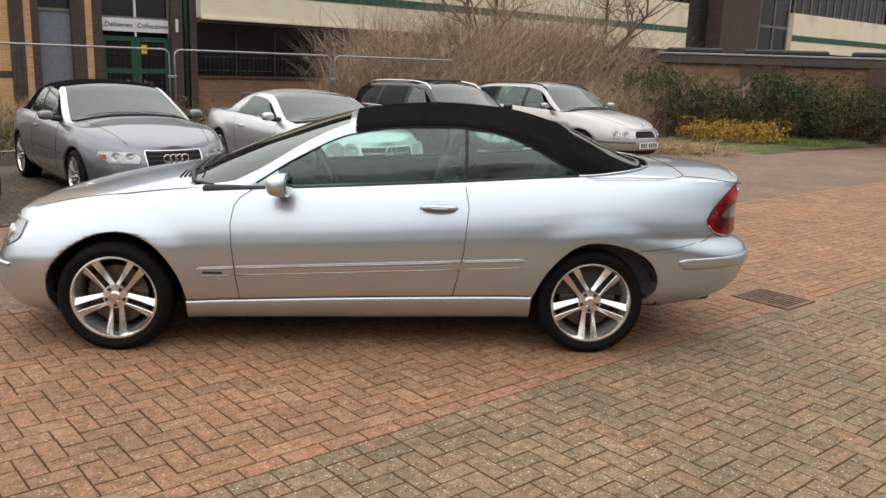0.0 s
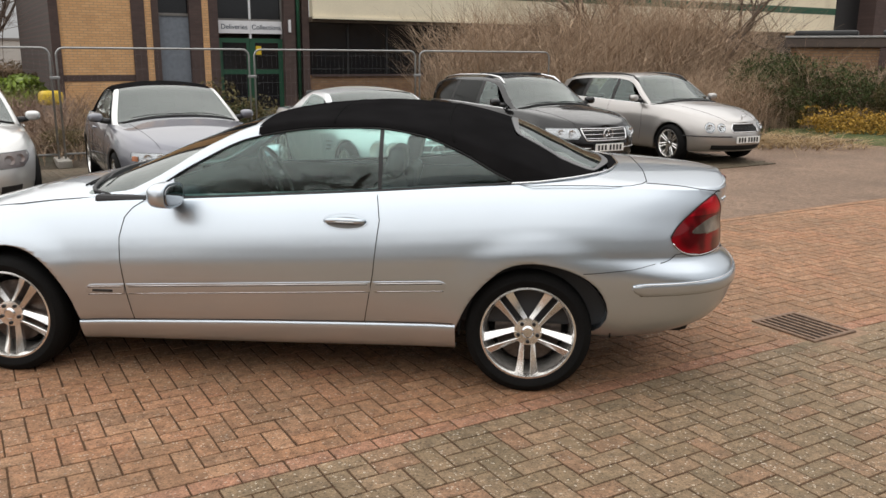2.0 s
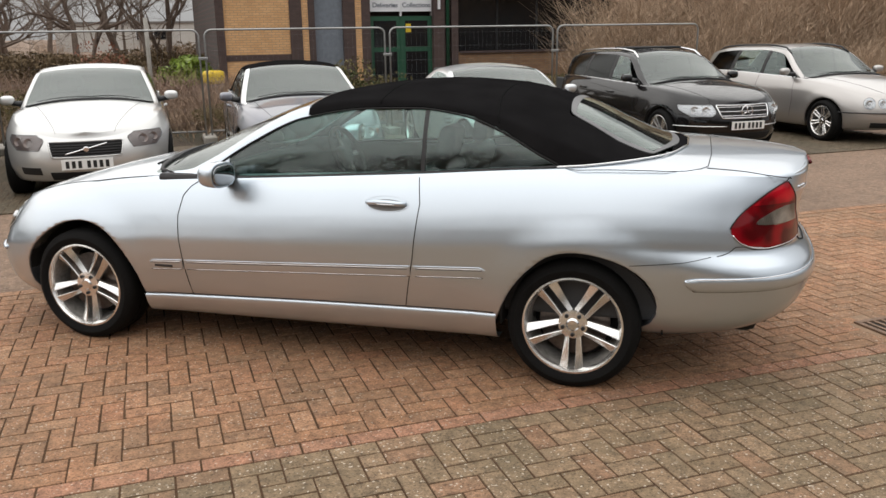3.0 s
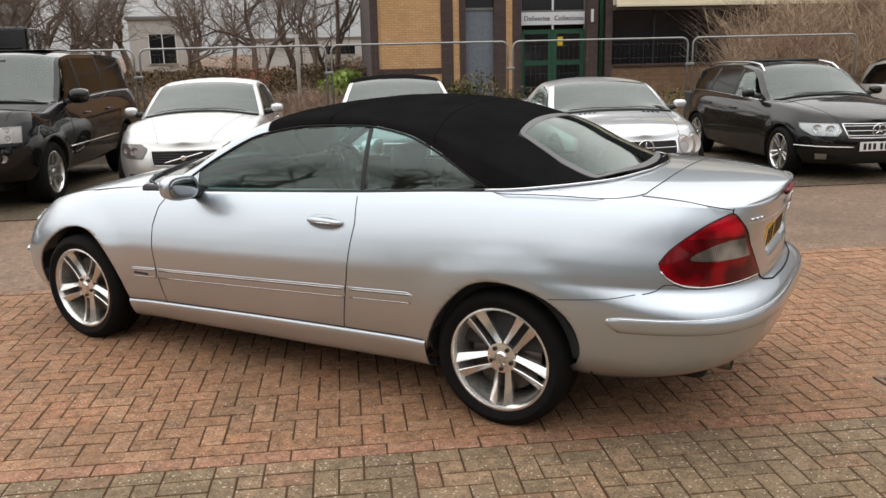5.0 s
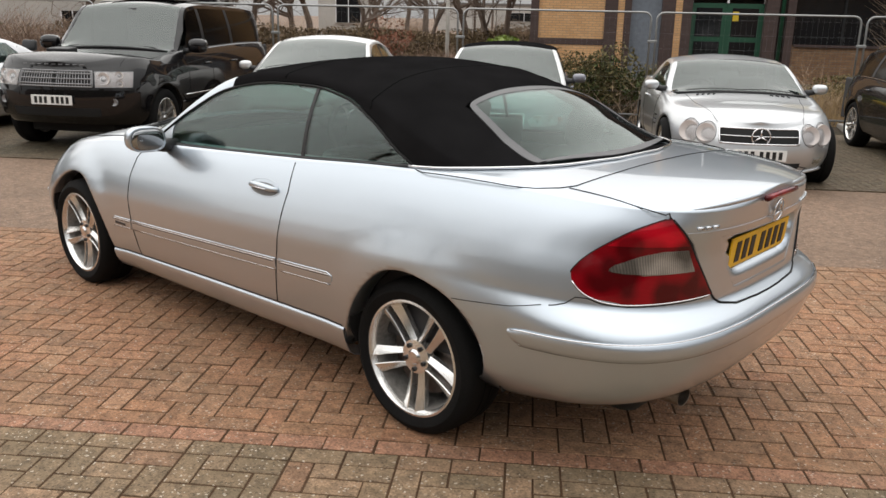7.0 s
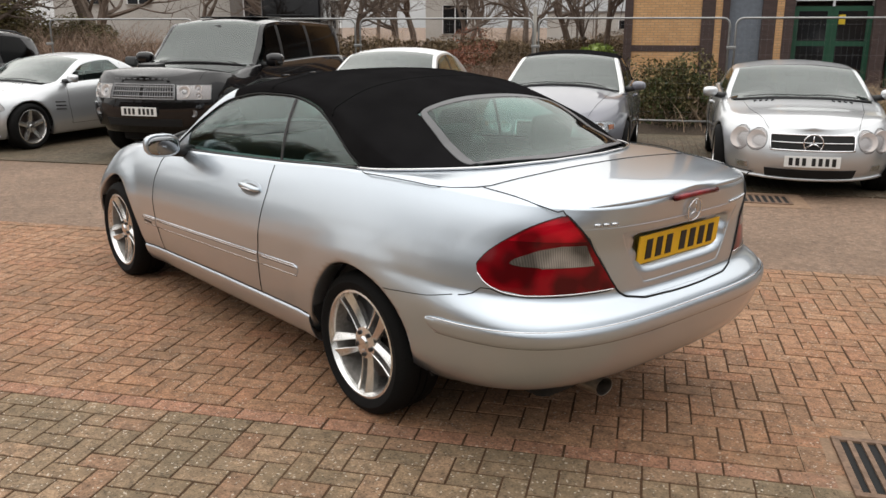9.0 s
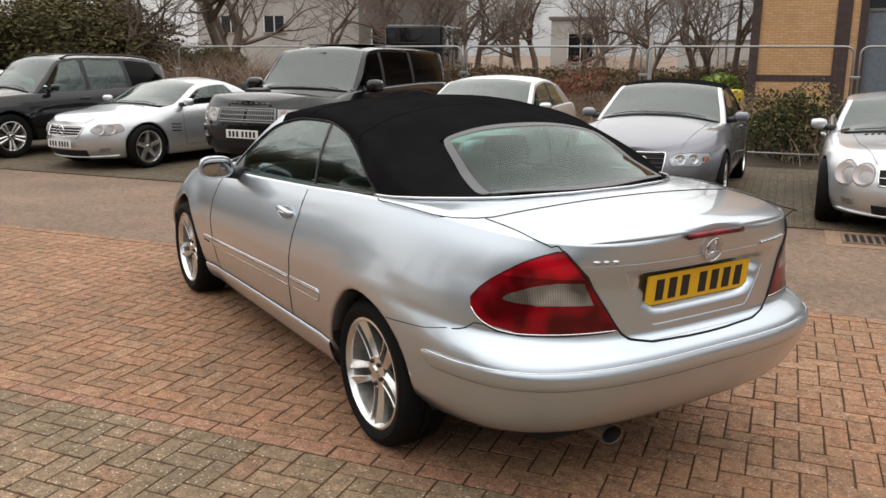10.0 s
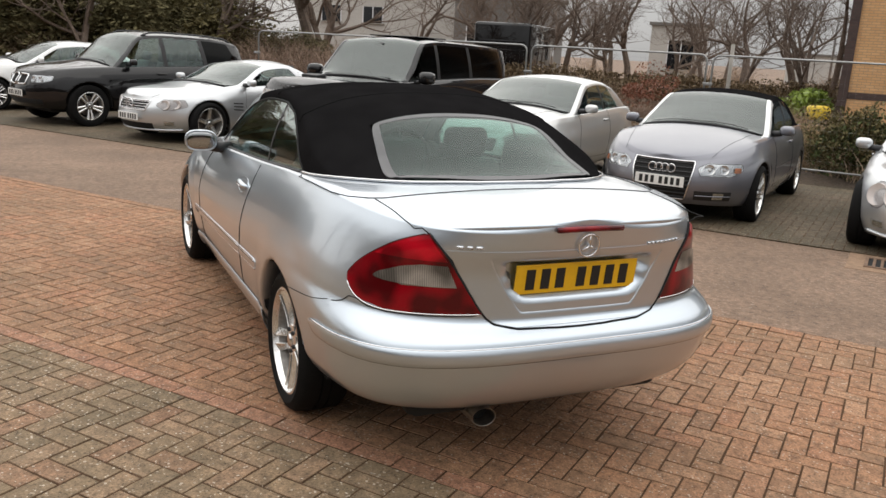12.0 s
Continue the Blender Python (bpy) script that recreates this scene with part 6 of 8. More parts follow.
white_coupe(-14.4, 0.5, -66, 0.0)

# ---------------------------------------------------------------- the yard
ASPHALT = paver("worn_asphalt", [(0.21, 0.138, 0.094), (0.22, 0.144, 0.098)], (0.12, 0.079, 0.053), 0.55, 0.35, 0.55, pale=(0.29, 0.195, 0.133), relief=0.004, grain_depth=0.25)
SOIL = surface("leaf_litter", (0.06, 0.042, 0.028), 0.95, scale=2.0, vary=0.5, fine=25, bump=1.0, depth=0.05, stain=(0.03, 0.035, 0.015))
GRASS_BED = surface("mossy_turf", (0.07, 0.09, 0.025), 0.95, scale=3.0, vary=0.4, fine=40, bump=1.0, depth=0.03)
CONCRETE = surface("concrete", (0.32, 0.3, 0.27), 0.85, scale=4, vary=0.2, fine=80, bump=0.4, stain=(0.15, 0.14, 0.11))
KERB_STONE = surface("mossy_kerb", (0.13, 0.105, 0.075), 0.9, scale=4, vary=0.3, fine=80, bump=0.4, stain=(0.07, 0.075, 0.04))
GALV = surface("galvanised_steel", (0.33, 0.33, 0.325), 0.45, 0.8, scale=8, vary=0.2)
DARK_BRICK = None
CREAM = surface("cream_cladding", (0.78, 0.70, 0.53), 0.55, scale=1.2, vary=0.07, fine=30, bump=0.05, stain=(0.5, 0.43, 0.3), stain_at=0.68)
GREEN = surface("green_paint", (0.015, 0.075, 0.04), 0.45, vary=0.15)
PANEL_GREY = surface("grey_panel", (0.17, 0.19, 0.22), 0.25, scale=0.6, vary=0.2, fine=8, bump=0)
SIGN_WHITE = surface("sign_white", (0.72, 0.72, 0.74), 0.5, vary=0.05, bump=0)
SIGN_INK = surface("sign_ink", (0.02, 0.04, 0.07), 0.5, bump=0)
YELLOW = surface("yellow_plastic", (0.65, 0.45, 0.02), 0.5, vary=0.15)
BARK = surface("bark", (0.15, 0.112, 0.088), 0.95, scale=5, vary=0.35, fine=30, bump=0.8, depth=0.02)
TWIG = surface("twigs", (0.37, 0.27, 0.19), 0.9, vary=0.3, each=0.35, spec=0.1)
TWIG_DARK = surface("dark_twigs", (0.23, 0.16, 0.12), 0.9, vary=0.3, each=0.4, spec=0.1)
DRY = surface("dry_stalks", (0.36, 0.25, 0.13), 0.9, vary=0.2, each=0.3)
LEAF = surface("dark_leaves", (0.06, 0.075, 0.028), 0.7, vary=0.3, each=0.6, spec=0.15)
LEAF_IVY = surface("ivy_leaves", (0.125, 0.110, 0.058), 0.95, vary=0.3, each=0.3, spec=0.03)
LEAF_BROWN = surface("mixed_leaves", (0.12, 0.10, 0.045), 0.7, vary=0.3, each=0.6, spec=0.15)
LEAF_GOLD = surface("gold_leaves", (0.34, 0.21, 0.045), 0.7, vary=0.3, each=0.6, spec=0.1)
LEAF_BRIGHT = surface("bright_leaves", (0.2, 0.27, 0.04), 0.5, vary=0.2, each=0.35)
LEAF_RED = surface("rust_leaves", (0.2, 0.07, 0.035), 0.6, vary=0.2, each=0.35)
LEAF_SCRUB = surface("scrub_leaves", (0.13, 0.095, 0.058), 0.9, vary=0.3, each=0.5, spec=0.05)
BLADE = surface("grass_blades", (0.13, 0.17, 0.04), 0.7, vary=0.2, each=0.5)
RENDER_WALL = surface("pale_render", (0.46, 0.44, 0.41), 0.85, scale=0.6, vary=0.12, fine=10, bump=0.1)
GREY_WALL = surface("grey_cladding", (0.16, 0.15, 0.14), 0.7, scale=0.5, vary=0.2, fine=10)
DARK_PANE = surface("dark_pane", (0.012, 0.013, 0.015), 0.08, vary=0.3, scale=0.5, bump=0)


def brick_material(name, one, two, mortar):
    """Stretcher-bond brickwork at true size, with relief."""
    m, n, l, b = material(name)
    tc, mp, br, nz, bp, mul = (n.new("ShaderNode" + k) for k in ("TexCoord", "Mapping", "TexBrick", "TexNoise", "Bump", "MixRGB"))
    mp.inputs["Rotation"].default_value = (radians(90), 0, 0)
    br.inputs["Scale"].default_value, br.inputs["Brick Width"].default_value, br.inputs["Row Height"].default_value = 1.0, 0.225, 0.075
    br.inputs["Mortar Size"].default_value = 0.008
    br.inputs["Color1"].default_value, br.inputs["Color2"].default_value, br.inputs["Mortar"].default_value = (*one, 1), (*two, 1), (*mortar, 1)
    l.new(tc.outputs["Object"], mp.inputs["Vector"])
    l.new(mp.outputs[0], br.inputs["Vector"])
    nz.inputs["Scale"].default_value, nz.inputs["Detail"].default_value = 1.5, 6
    l.new(tc.outputs["Object"], nz.inputs["Vector"])
    mul.blend_type, mul.inputs["Fac"].default_value = "MULTIPLY", 0.3
    l.new(br.outputs["Color"], mul.inputs["Color1"])
    l.new(nz.outputs["Fac"], mul.inputs["Color2"])
    l.new(mul.outputs[0], b.inputs["Base Color"])
    bp.inputs["Strength"].default_value, bp.inputs["Distance"].default_value, bp.invert = 0.5, 0.01, True
    l.new(br.outputs["Fac"], bp.inputs["Height"])
    l.new(bp.outputs[0], b.inputs["Normal"])
    b.inputs["Roughness"].default_value = 0.85
    return m


BRICK = brick_material("yellow_brick", (0.80, 0.47, 0.23), (0.70, 0.39, 0.175), (0.46, 0.31, 0.18))
DARK_BRICK = brick_material("purple_brick", (0.075, 0.046, 0.042), (0.10, 0.062, 0.055), (0.07, 0.055, 0.048))
RED_BRICK = brick_material("brown_brick", (0.22, 0.115, 0.06), (0.30, 0.17, 0.085), (0.14, 0.11, 0.085))

# ground sheet out to the horizon
gu, gn = [-400, -60] + lin(-40, 60, 41) + [90, 400], [-300, -40, -12, 0, 3, 5.7, 7, 9, 11, 13, 15.2, 20, 27, 40, 80, 500]
ground_pts = [[at(u, n, fall(n) - 0.014) for n in gn] for u in gu]
gm = len(gn)
gr = mesh_part("ground", [p for row in ground_pts for p in row], [(i * gm + j, (i + 1) * gm + j, (i + 1) * gm + j + 1, i * gm + j + 1) for i in range(len(gu) - 1) for j in range(gm - 1)], ASPHALT)
tagged(gr, "worn brown-grey asphalt yard with damp stains", "ground", kind="structure")


def bed(name, u0, u1, n0, n1, mat, label, cat, lift=0.03, bumps=0.05):
    """A rough planted strip, slightly mounded."""
    nu, nn_ = int((u1 - u0) / 0.5) + 2, int((n1 - n0) / 0.5) + 2
    pts = []
    for u in lin(u0, u1, nu):
        for n in lin(n0, n1, nn_):
            edge = min(u - u0, u1 - u, n - n0, n1 - n)
            pts.append(at(u, n, fall(n) - 0.02 + min(1, edge / 0.4) * (lift + bumps * (0.5 + 0.5 * noise.noise(Vector((u, n, 3.0)))))))
    ob = mesh_part(name, pts, [(i * nn_ + j, (i + 1) * nn_ + j, (i + 1) * nn_ + j + 1, i * nn_ + j + 1) for i in range(nu - 1) for j in range(nn_ - 1)], mat)
    return tagged(ob, label, cat, kind="structure")


bed("planting_bed", -14, 26, 14.7, 26.6, SOIL, "overgrown soil bed with dead leaves behind the fence", "ground", 0.06, 0.15)
bed("lawn", 17.6, 45, 9.55, 16, GRASS_BED, "mossy grass verge behind a stone kerb", "grass", 0.10, 0.05)

# ---------------------------------------------------------------- fence panels


def fence_panel(u0, u1, n, group):
    thing = tagged(new("fence_panel"), "galvanised temporary mesh fence panel on concrete feet", "fence", group)
    w, h, r = u1 - u0, 1.93, 0.12
    base = fall(n) + 0.02
    pts = [(0, 0, 0.1), (0, 0, h - r)] + [(r - r * math.cos(a), 0, h - r + r * math.sin(a)) for a in lin(0.2, math.pi / 2, 5)] + [(w - r + r * math.sin(a), 0, h - r + r * math.cos(a)) for a in lin(0, math.pi / 2 - 0.2, 5)] + [(w, 0, h - r), (w, 0, 0.1)]
    tube("frame", pts, 0.0175, GALV, thing, sides=8)
    tube("bottom_rail", [(0, 0, 0.2), (w, 0, 0.2)], 0.018, GALV, thing, sides=6)
    verts, faces = [], []

    def wire(a, b, t):
        k = len(verts)
        d = (Vector(b) - Vector(a)).normalized()
        s_ = Vector((0, 1, 0)) * t
        q = d.cross(Vector((0, 1, 0))) * t
        for p in (Vector(a), Vector(b)):
            verts.extend([p + s_, p - s_ * 0.5 + q, p - s_ * 0.5 - q])
        faces.extend([(k, k + 1, k + 4, k + 3), (k + 1, k + 2, k + 5, k + 4), (k + 2, k, k + 3, k + 5)])
    for x in lin(0.06, w - 0.06, int(w / 0.09)):
        wire((x, 0, 0.2), (x, 0, h - 0.02), 0.0005)
    for z in lin(0.35, h - 0.1, 7):
        wire((0, 0.004, z), (w, 0.004, z), 0.0007)
    tagged(mesh_part("mesh_infill", verts, faces, GALV, thing), kind="stuff")
    for x in (-0.05,):
        block("foot", CONCRETE, thing, (0.22, 0.7, 0.13), pose(x, 0, 0.06), 0.02)
    block("clamp", GALV, thing, (0.16, 0.05, 0.05), pose(-0.05, 0, 1.45), 0.01)
    thing.matrix_basis = row_pose(u0, n, base)
    return thing


joints = [-7.1, -3.78, -0.45, 2.87, 6.18, 9.62, 13.0]
for a, b in zip(joints, joints[1:]):
    fence_panel(a + 0.05, b - 0.05, 15.0, "fence panels along the bays")

# ---------------------------------------------------------------- the office building


def office():
    thing = tagged(new("office_building"), "yellow and dark brick office with cream cladding and green stripe", "building")
    thing.matrix_basis = row_pose(0, 27.0, -0.35)
    H = 8.5

    def wallpiece(name, u0, u1, z0, z1, mat, front=0.0, depth=0.5, parent=None, label="", bevel=0.0):
        return block(name, mat, parent or thing, (u1 - u0, depth, z1 - z0), pose((u0 + u1) / 2, depth / 2 - front, (z0 + z1) / 2 + 0.35), bevel, label)
    # the wall itself, behind the piers
    wallpiece("wall", 4.3, 6.4, -0.35, H, BRICK, 0.0)
    wallpiece("wall", 4.3, 6.4, 0.81, 1.0, DARK_BRICK, 0.012, 0.1)
    wallpiece("wall", 4.2, 12.0, -0.35, H, DARK_BRICK, -0.55, 0.4)
    ends = wallpiece("wall", 4.05, 4.3, -0.35, H, DARK_BRICK, 0.06, 12.0)
    for a, b, m in ((6.32, 6.71, DARK_BRICK), (6.71, 6.91, BRICK), (6.91, 7.12, DARK_BRICK), (8.05, 8.44, DARK_BRICK), (8.44, 8.65, BRICK), (8.65, 8.94, DARK_BRICK), (11.12, 11.5, DARK_BRICK), (11.75, 11.99, DARK_BRICK)):
        wallpiece("pier", a, b, -0.35, H, m, 0.05 if m is DARK_BRICK else 0.03)
    wallpiece("pier", 11.5, 11.75, -0.35, H, DARK_BRICK, -0.1)
    tube("downpipe", [(11.62, -0.02, 0.0), (11.62, -0.02, H)], 0.06, GREEN, thing, sides=10)
    # tall grey panelled window
    win = wallpiece("window", 7.12, 8.05, -0.35, 2.81, PANEL_GREY, -0.12, 0.06)
    wallpiece("window_frame", 7.12, 8.05, 2.78, 2.86, GREY_WALL, -0.08, 0.06, win)
    wallpiece("pane", 7.12, 8.05, 2.86, 6.0, DARK_PANE, -0.14, 0.04, win)
    wallpiece("wall", 7.1, 8.07, 6.0, H, DARK_BRICK, -0.05, 0.3)
    # entrance: green doors, two signs, windows above
    door = wallpiece("door", 8.94, 11.12, -0.35, 2.14, GREEN, -0.18, 0.08, label="dark green glazed double door")
    for a, b in ((9.0, 9.98), (10.08, 11.06)):
        wallpiece("door_pane", a + 0.1, b - 0.1, 1.15, 2.0, DARK_PANE, -0.172, 0.02, door)
        wallpiece("door_pane", a + 0.1, b - 0.1, -0.15, 1.0, DARK_PANE, -0.172, 0.02, door)
    wallpiece("door_notice", 10.2, 10.38, 1.62, 1.9, YELLOW, -0.165, 0.02, door)
    wallpiece("door_rail", 10.0, 10.05, -0.35, 2.1, GREEN, -0.16, 0.04, door)
    sign_w = 1.05
    for k, (u0, words) in enumerate(((8.97, "Deliveries"), (10.04, "Collections"))):
        sg = wallpiece("sign", u0, u0 + sign_w, 2.29, 2.69, SIGN_WHITE, -0.12, 0.04, label="white sign reading " + words)
        cu = bpy.data.curves.new("lettering", "FONT")
        cu.body, cu.size, cu.extrude, cu.align_x, cu.align_y = words, 0.215, 0.004, "CENTER", "CENTER"
        tmp = bpy.data.objects.new("lettering", cu)
        me = bpy.data.meshes.new_from_object(tmp)
        bpy.data.objects.remove(tmp)
        me.materials.clear()
        me.materials.append(SIGN_INK)
        ob = new("lettering", me)
        ob.parent = sg
        ob.matrix_basis = pose(u0 + sign_w / 2, 0.112, 2.49 + 0.35, 90, 0, 0)
    over = wallpiece("window", 8.94, 11.12, 2.74, 6.0, DARK_PANE, -0.2, 0.05)
    for u in (8.96, 10.03, 11.1):
        wallpiece("window_frame", u - 0.03, u + 0.03, 2.14, 6.0, SIGN_WHITE if u > 10 and u < 10.5 else GREY_WALL, -0.14, 0.06, over)
    wallpiece("window_frame", 8.94, 11.12, 2.68, 2.75, GREY_WALL, -0.14, 0.06, over)
    wallpiece("wall", 8.94, 11.12, 6.0, H, DARK_BRICK, -0.05, 0.3)
    lamp = wallpiece("wall_lamp", 11.25, 11.33, 2.35, 2.75, SIGN_WHITE, 0.12, 0.06)
    # long ground-floor glazing on a brick plinth, brick piers between
    wallpiece("plinth", 12.0, 39.3, -0.35, 0.95, RED_BRICK, 0.0, 0.4)
    wallpiece("wall", 12.0, 39.3, 0.9, 2.8, GAP, -0.6, 0.1)
    u = 12.0
    while u < 38:
        w = wallpiece("window", u + 0.05, u + 5.9, 0.95, 2.72, DARK_PANE, -0.2, 0.05)
        for k in range(1, 4):
            wallpiece("window_frame", u + 1.5 * k - 0.03, u + 1.5 * k + 0.03, 0.95, 2.72, TRIM, -0.17, 0.06, w)
        wallpiece("window_sill", u + 0.05, u + 5.9, 0.90, 0.97, DARK_BRICK, 0.06, 0.3, w)
        wallpiece("pier", u + 5.95, u + 6.2, -0.35, 2.78, DARK_BRICK, 0.05)
        wallpiece("pier", u + 6.2, u + 6.45, -0.35, 2.78, RED_BRICK, 0.07)
        wallpiece("pier", u + 6.45, u + 6.7, -0.35, 2.78, DARK_BRICK, 0.05)
        u += 6.75
    # cream band in panels with the green stripe
    soffit = wallpiece("soffit", 12.0, 39.3, 2.70, 2.86, surface("soffit_brown", (0.12, 0.09, 0.065), 0.7), 0.25, 0.6)
    u = 12.0
    while u < 39:
        e = min(u + 4.55, 39.3)
        cl = wallpiece("cladding_panel", u + 0.01, e - 0.01, 2.86, 5.2, CREAM, 0.35, 0.3)
        wallpiece("green_stripe", u + 0.01, e - 0.01, 3.68, 3.98, GREEN, 0.36, 0.02, cl)
        wallpiece("ledge", u + 0.01, e - 0.01, 2.80, 2.88, CREAM, 0.42, 0.1, cl)
        u = e
    wallpiece("wall", 12.0, 39.3, 5.2, H, DARK_PANE, -0.1, 0.3)
    tube("downpipe", [(25.2, -0.42, 2.8), (25.2, -0.42, H)], 0.06, TRIM, thing, sides=8)
    tube("downpipe", [(32.5, -0.42, 2.8), (32.5, -0.42, H)], 0.06, TRIM, thing, sides=8)
    # stair tower and the far wing
    wallpiece("wall", 39.4, 41.2, -0.35, H, TRIM, 0.3, 6)
    wallpiece("wall", 41.2, 45.0, -0.35, H, DARK_BRICK, 1.2, 6)
    tw = wallpiece("window", 45.0, 50.0, 2.0, H, DARK_PANE, 0.2, 0.1)
    for u in lin(45.0, 50.0, 4):
        wallpiece("window_frame", u - 0.06, u + 0.06, 2.0, H, GREY_WALL, 0.26, 0.1, tw)
    wallpiece("window_frame", 45.0, 50.0, 4.4, 4.55, GREY_WALL, 0.26, 0.1, tw)
    wallpiece("wall", 45.0, 50.0, -0.35, 2.0, DARK_BRICK, 0.2, 3)
    far = wallpiece("cladding_panel", 50.2, 64.0, 3.1, 5.4, CREAM, 0.5, 0.4)
    wallpiece("green_stripe", 50.2, 64.0, 3.75, 4.1, GREEN, 0.52, 0.02, far)
    fw = wallpiece("window", 50.2, 64.0, 5.4, 7.0, DARK_PANE, 0.3, 0.1)
    for u in lin(50.4, 64.0, 14):
        wallpiece("window_frame", u - 0.05, u + 0.05, 5.4, 7.0, GREY_WALL, 0.36, 0.1, fw)
    wallpiece("wall", 50.2, 64.0, -0.35, 3.1, DARK_BRICK, 0.1, 0.4)
    wallpiece("wall", 64.0, 70.0, -0.35, H, DARK_BRICK, 0.6, 6)
    wallpiece("roof", 4.05, 70.0, H - 0.05, H + 0.2, GREY_WALL, 0.3, 13)


office()

# ---------------------------------------------------------------- brick enclosure and verge


def enclosure():
    thing = tagged(new("brick_wall"), "brown brick screen wall with a dark felt coping", "wall")
    a, b = at(20.6, 14.6), at(25.2, 7.2)
    d = (b - a)
    L = d.length
    ang = math.degrees(math.atan2(d.y, d.x))
    thing.matrix_basis = pose(a.x, a.y, -0.2, 0, 0, ang)
    block("wall", RED_BRICK, thing, (L, 0.3, 2.1), pose(L / 2, 0, 1.05), 0.0)
    for x in (2.3, 2.9, 5.5, 8.5):
        block("pier", DARK_BRICK, thing, (0.45, 0.42, 2.1), pose(x, -0.03, 1.05), 0.0)
    block("fascia", surface("fascia_brown", (0.07, 0.05, 0.04), 0.6), thing, (L + 0.3, 0.5, 0.24), pose(L / 2, 0, 2.22), 0.02)
    block("coping", GALV, thing, (L + 0.3, 0.56, 0.05), pose(L / 2, 0, 2.365), 0.01)
    for k, (x, w) in enumerate(((0.8, 1.5), (3.2, 2.2), (6.2, 2.6))):
        block("felt_roll", TRIM, thing, (w, 0.5, 0.14), pose(x, 0.15, 2.46), 0.05)


enclosure()
kerb = tagged(new("kerb"), "weathered concrete kerb round the grass verge", "kerb", kind="structure")
ks = [at(17.2, 12.6), at(17.4, 11.4), at(17.9, 10.5), at(18.8, 9.9), at(20, 9.6), at(24, 9.4), at(32, 9.4), at(45, 9.4)]
for p, q in zip(ks, ks[1:]):
    n = max(1, int((q - p).length / 0.92))
    for i in range(n):
        a, b = p + (q - p) * i / n, p + (q - p) * (i + 1) / n
        m = (a + b) / 2
        d = b - a
        block("kerb_stone", KERB_STONE, kerb, (d.length - 0.01, 0.125, 0.2), pose(m.x, m.y, fall(9) - 0.05, 0, 0, math.degrees(math.atan2(d.y, d.x))), 0.015)

# ---------------------------------------------------------------- plants


def stems(name, count, radius, height, mat, seed, lean=0.5, thick=0.006, twigs=2):
    """Bare stems rising from one root patch, each with side twigs, in one mesh."""
    rng = random.Random(seed)
    verts, faces = [], []

    def stick(pts, r0):
        k0 = len(verts)
        for i, p in enumerate(pts):
            r = r0 * (1 - 0.85 * i / (len(pts) - 1))
            for w in (0.3, 2.4, 4.5):
                verts.append((p[0] + r * math.cos(w), p[1] + r * math.sin(w), p[2]))
        for i in range(len(pts) - 1):
            for j in range(3):
                a, b = k0 + i * 3 + j, k0 + i * 3 + (j + 1) % 3
                faces.append((a, b, b + 3, a + 3))
    for _ in range(count):
        a, rr = rng.uniform(0, 6.283), radius * math.sqrt(rng.random())
        x, y = rr * math.cos(a), rr * math.sin(a)
        h = height * rng.uniform(0.45, 1.0) * (1 - 0.35 * rr / radius)
        dx, dy = rng.gauss(0, lean) + 0.5 * lean * x / radius, rng.gauss(0, lean) + 0.5 * lean * y / radius
        pts = []
        for i in range(5):
            f = i / 4
            pts.append((x + dx * h * f * f + rng.gauss(0, 0.02) * h * f, y + dy * h * f * f + rng.gauss(0, 0.02) * h * f, h * f * (1 - 0.15 * f * abs(dx))))
        stick(pts, thick * rng.uniform(0.7, 1.5))
        for _ in range(twigs):
            i = rng.randint(1, 3)
            p = pts[i]
            l_ = h * rng.uniform(0.15, 0.4)
            ta, tz = rng.uniform(0, 6.283), rng.uniform(0.1, 1.0)
            q = [(p[0] + l_ * f * math.cos(ta), p[1] + l_ * f * math.sin(ta), p[2] + l_ * f * tz) for f in (0, 0.5, 1.0)]
            stick(q, thick * 0.6)
    me = bpy.data.meshes.new(name)
    me.from_pydata(verts, [], faces)
    me.materials.append(mat)
    return me


def leaf_mass(name, count, size, mat, seed, rx, ry, rz, blobs=9, up=0.0):
    """Many small folded leaves in uneven clumps."""
    rng = np.random.default_rng(seed)
    c = rng.normal(0, 1, (blobs, 3))
    c /= np.linalg.norm(c, axis=1)[:, None]
    c *= rng.uniform(0.2, 0.75, (blobs, 1))
    rad = rng.uniform(0.3, 0.55, blobs)
    k = rng.integers(0, blobs, count)
    d = rng.normal(0, 1, (count, 3))
    d /= np.linalg.norm(d, axis=1)[:, None]
    p = (c[k] + d * rad[k][:, None] * rng.uniform(0.55, 1.0, (count, 1)) ** 0.5) * np.array((rx, ry, rz)) + np.array((0, 0, rz))
    p[:, 2] = np.maximum(p[:, 2], 0.02)
    a = rng.normal(0, 1, (count, 3)) + np.array((0, 0, up))
    a /= np.linalg.norm(a, axis=1)[:, None]
    b = np.cross(a, rng.normal(0, 1, (count, 3)))
    b /= np.linalg.norm(b, axis=1)[:, None]
    n = np.cross(a, b)
    s = size * rng.uniform(0.6, 1.4, (count, 1))
    v = np.stack([p - a * s, p + b * s * 0.45 + n * s * 0.15, p + a * s, p - b * s * 0.45 + n * s * 0.15], axis=1).reshape(-1, 3)
    f = [(4 * i, 4 * i + 1, 4 * i + 2, 4 * i + 3) for i in range(count)]
    me = bpy.data.meshes.new(name)
    me.from_pydata([tuple(q) for q in v], [], f)
    me.materials.append(mat)
    return me


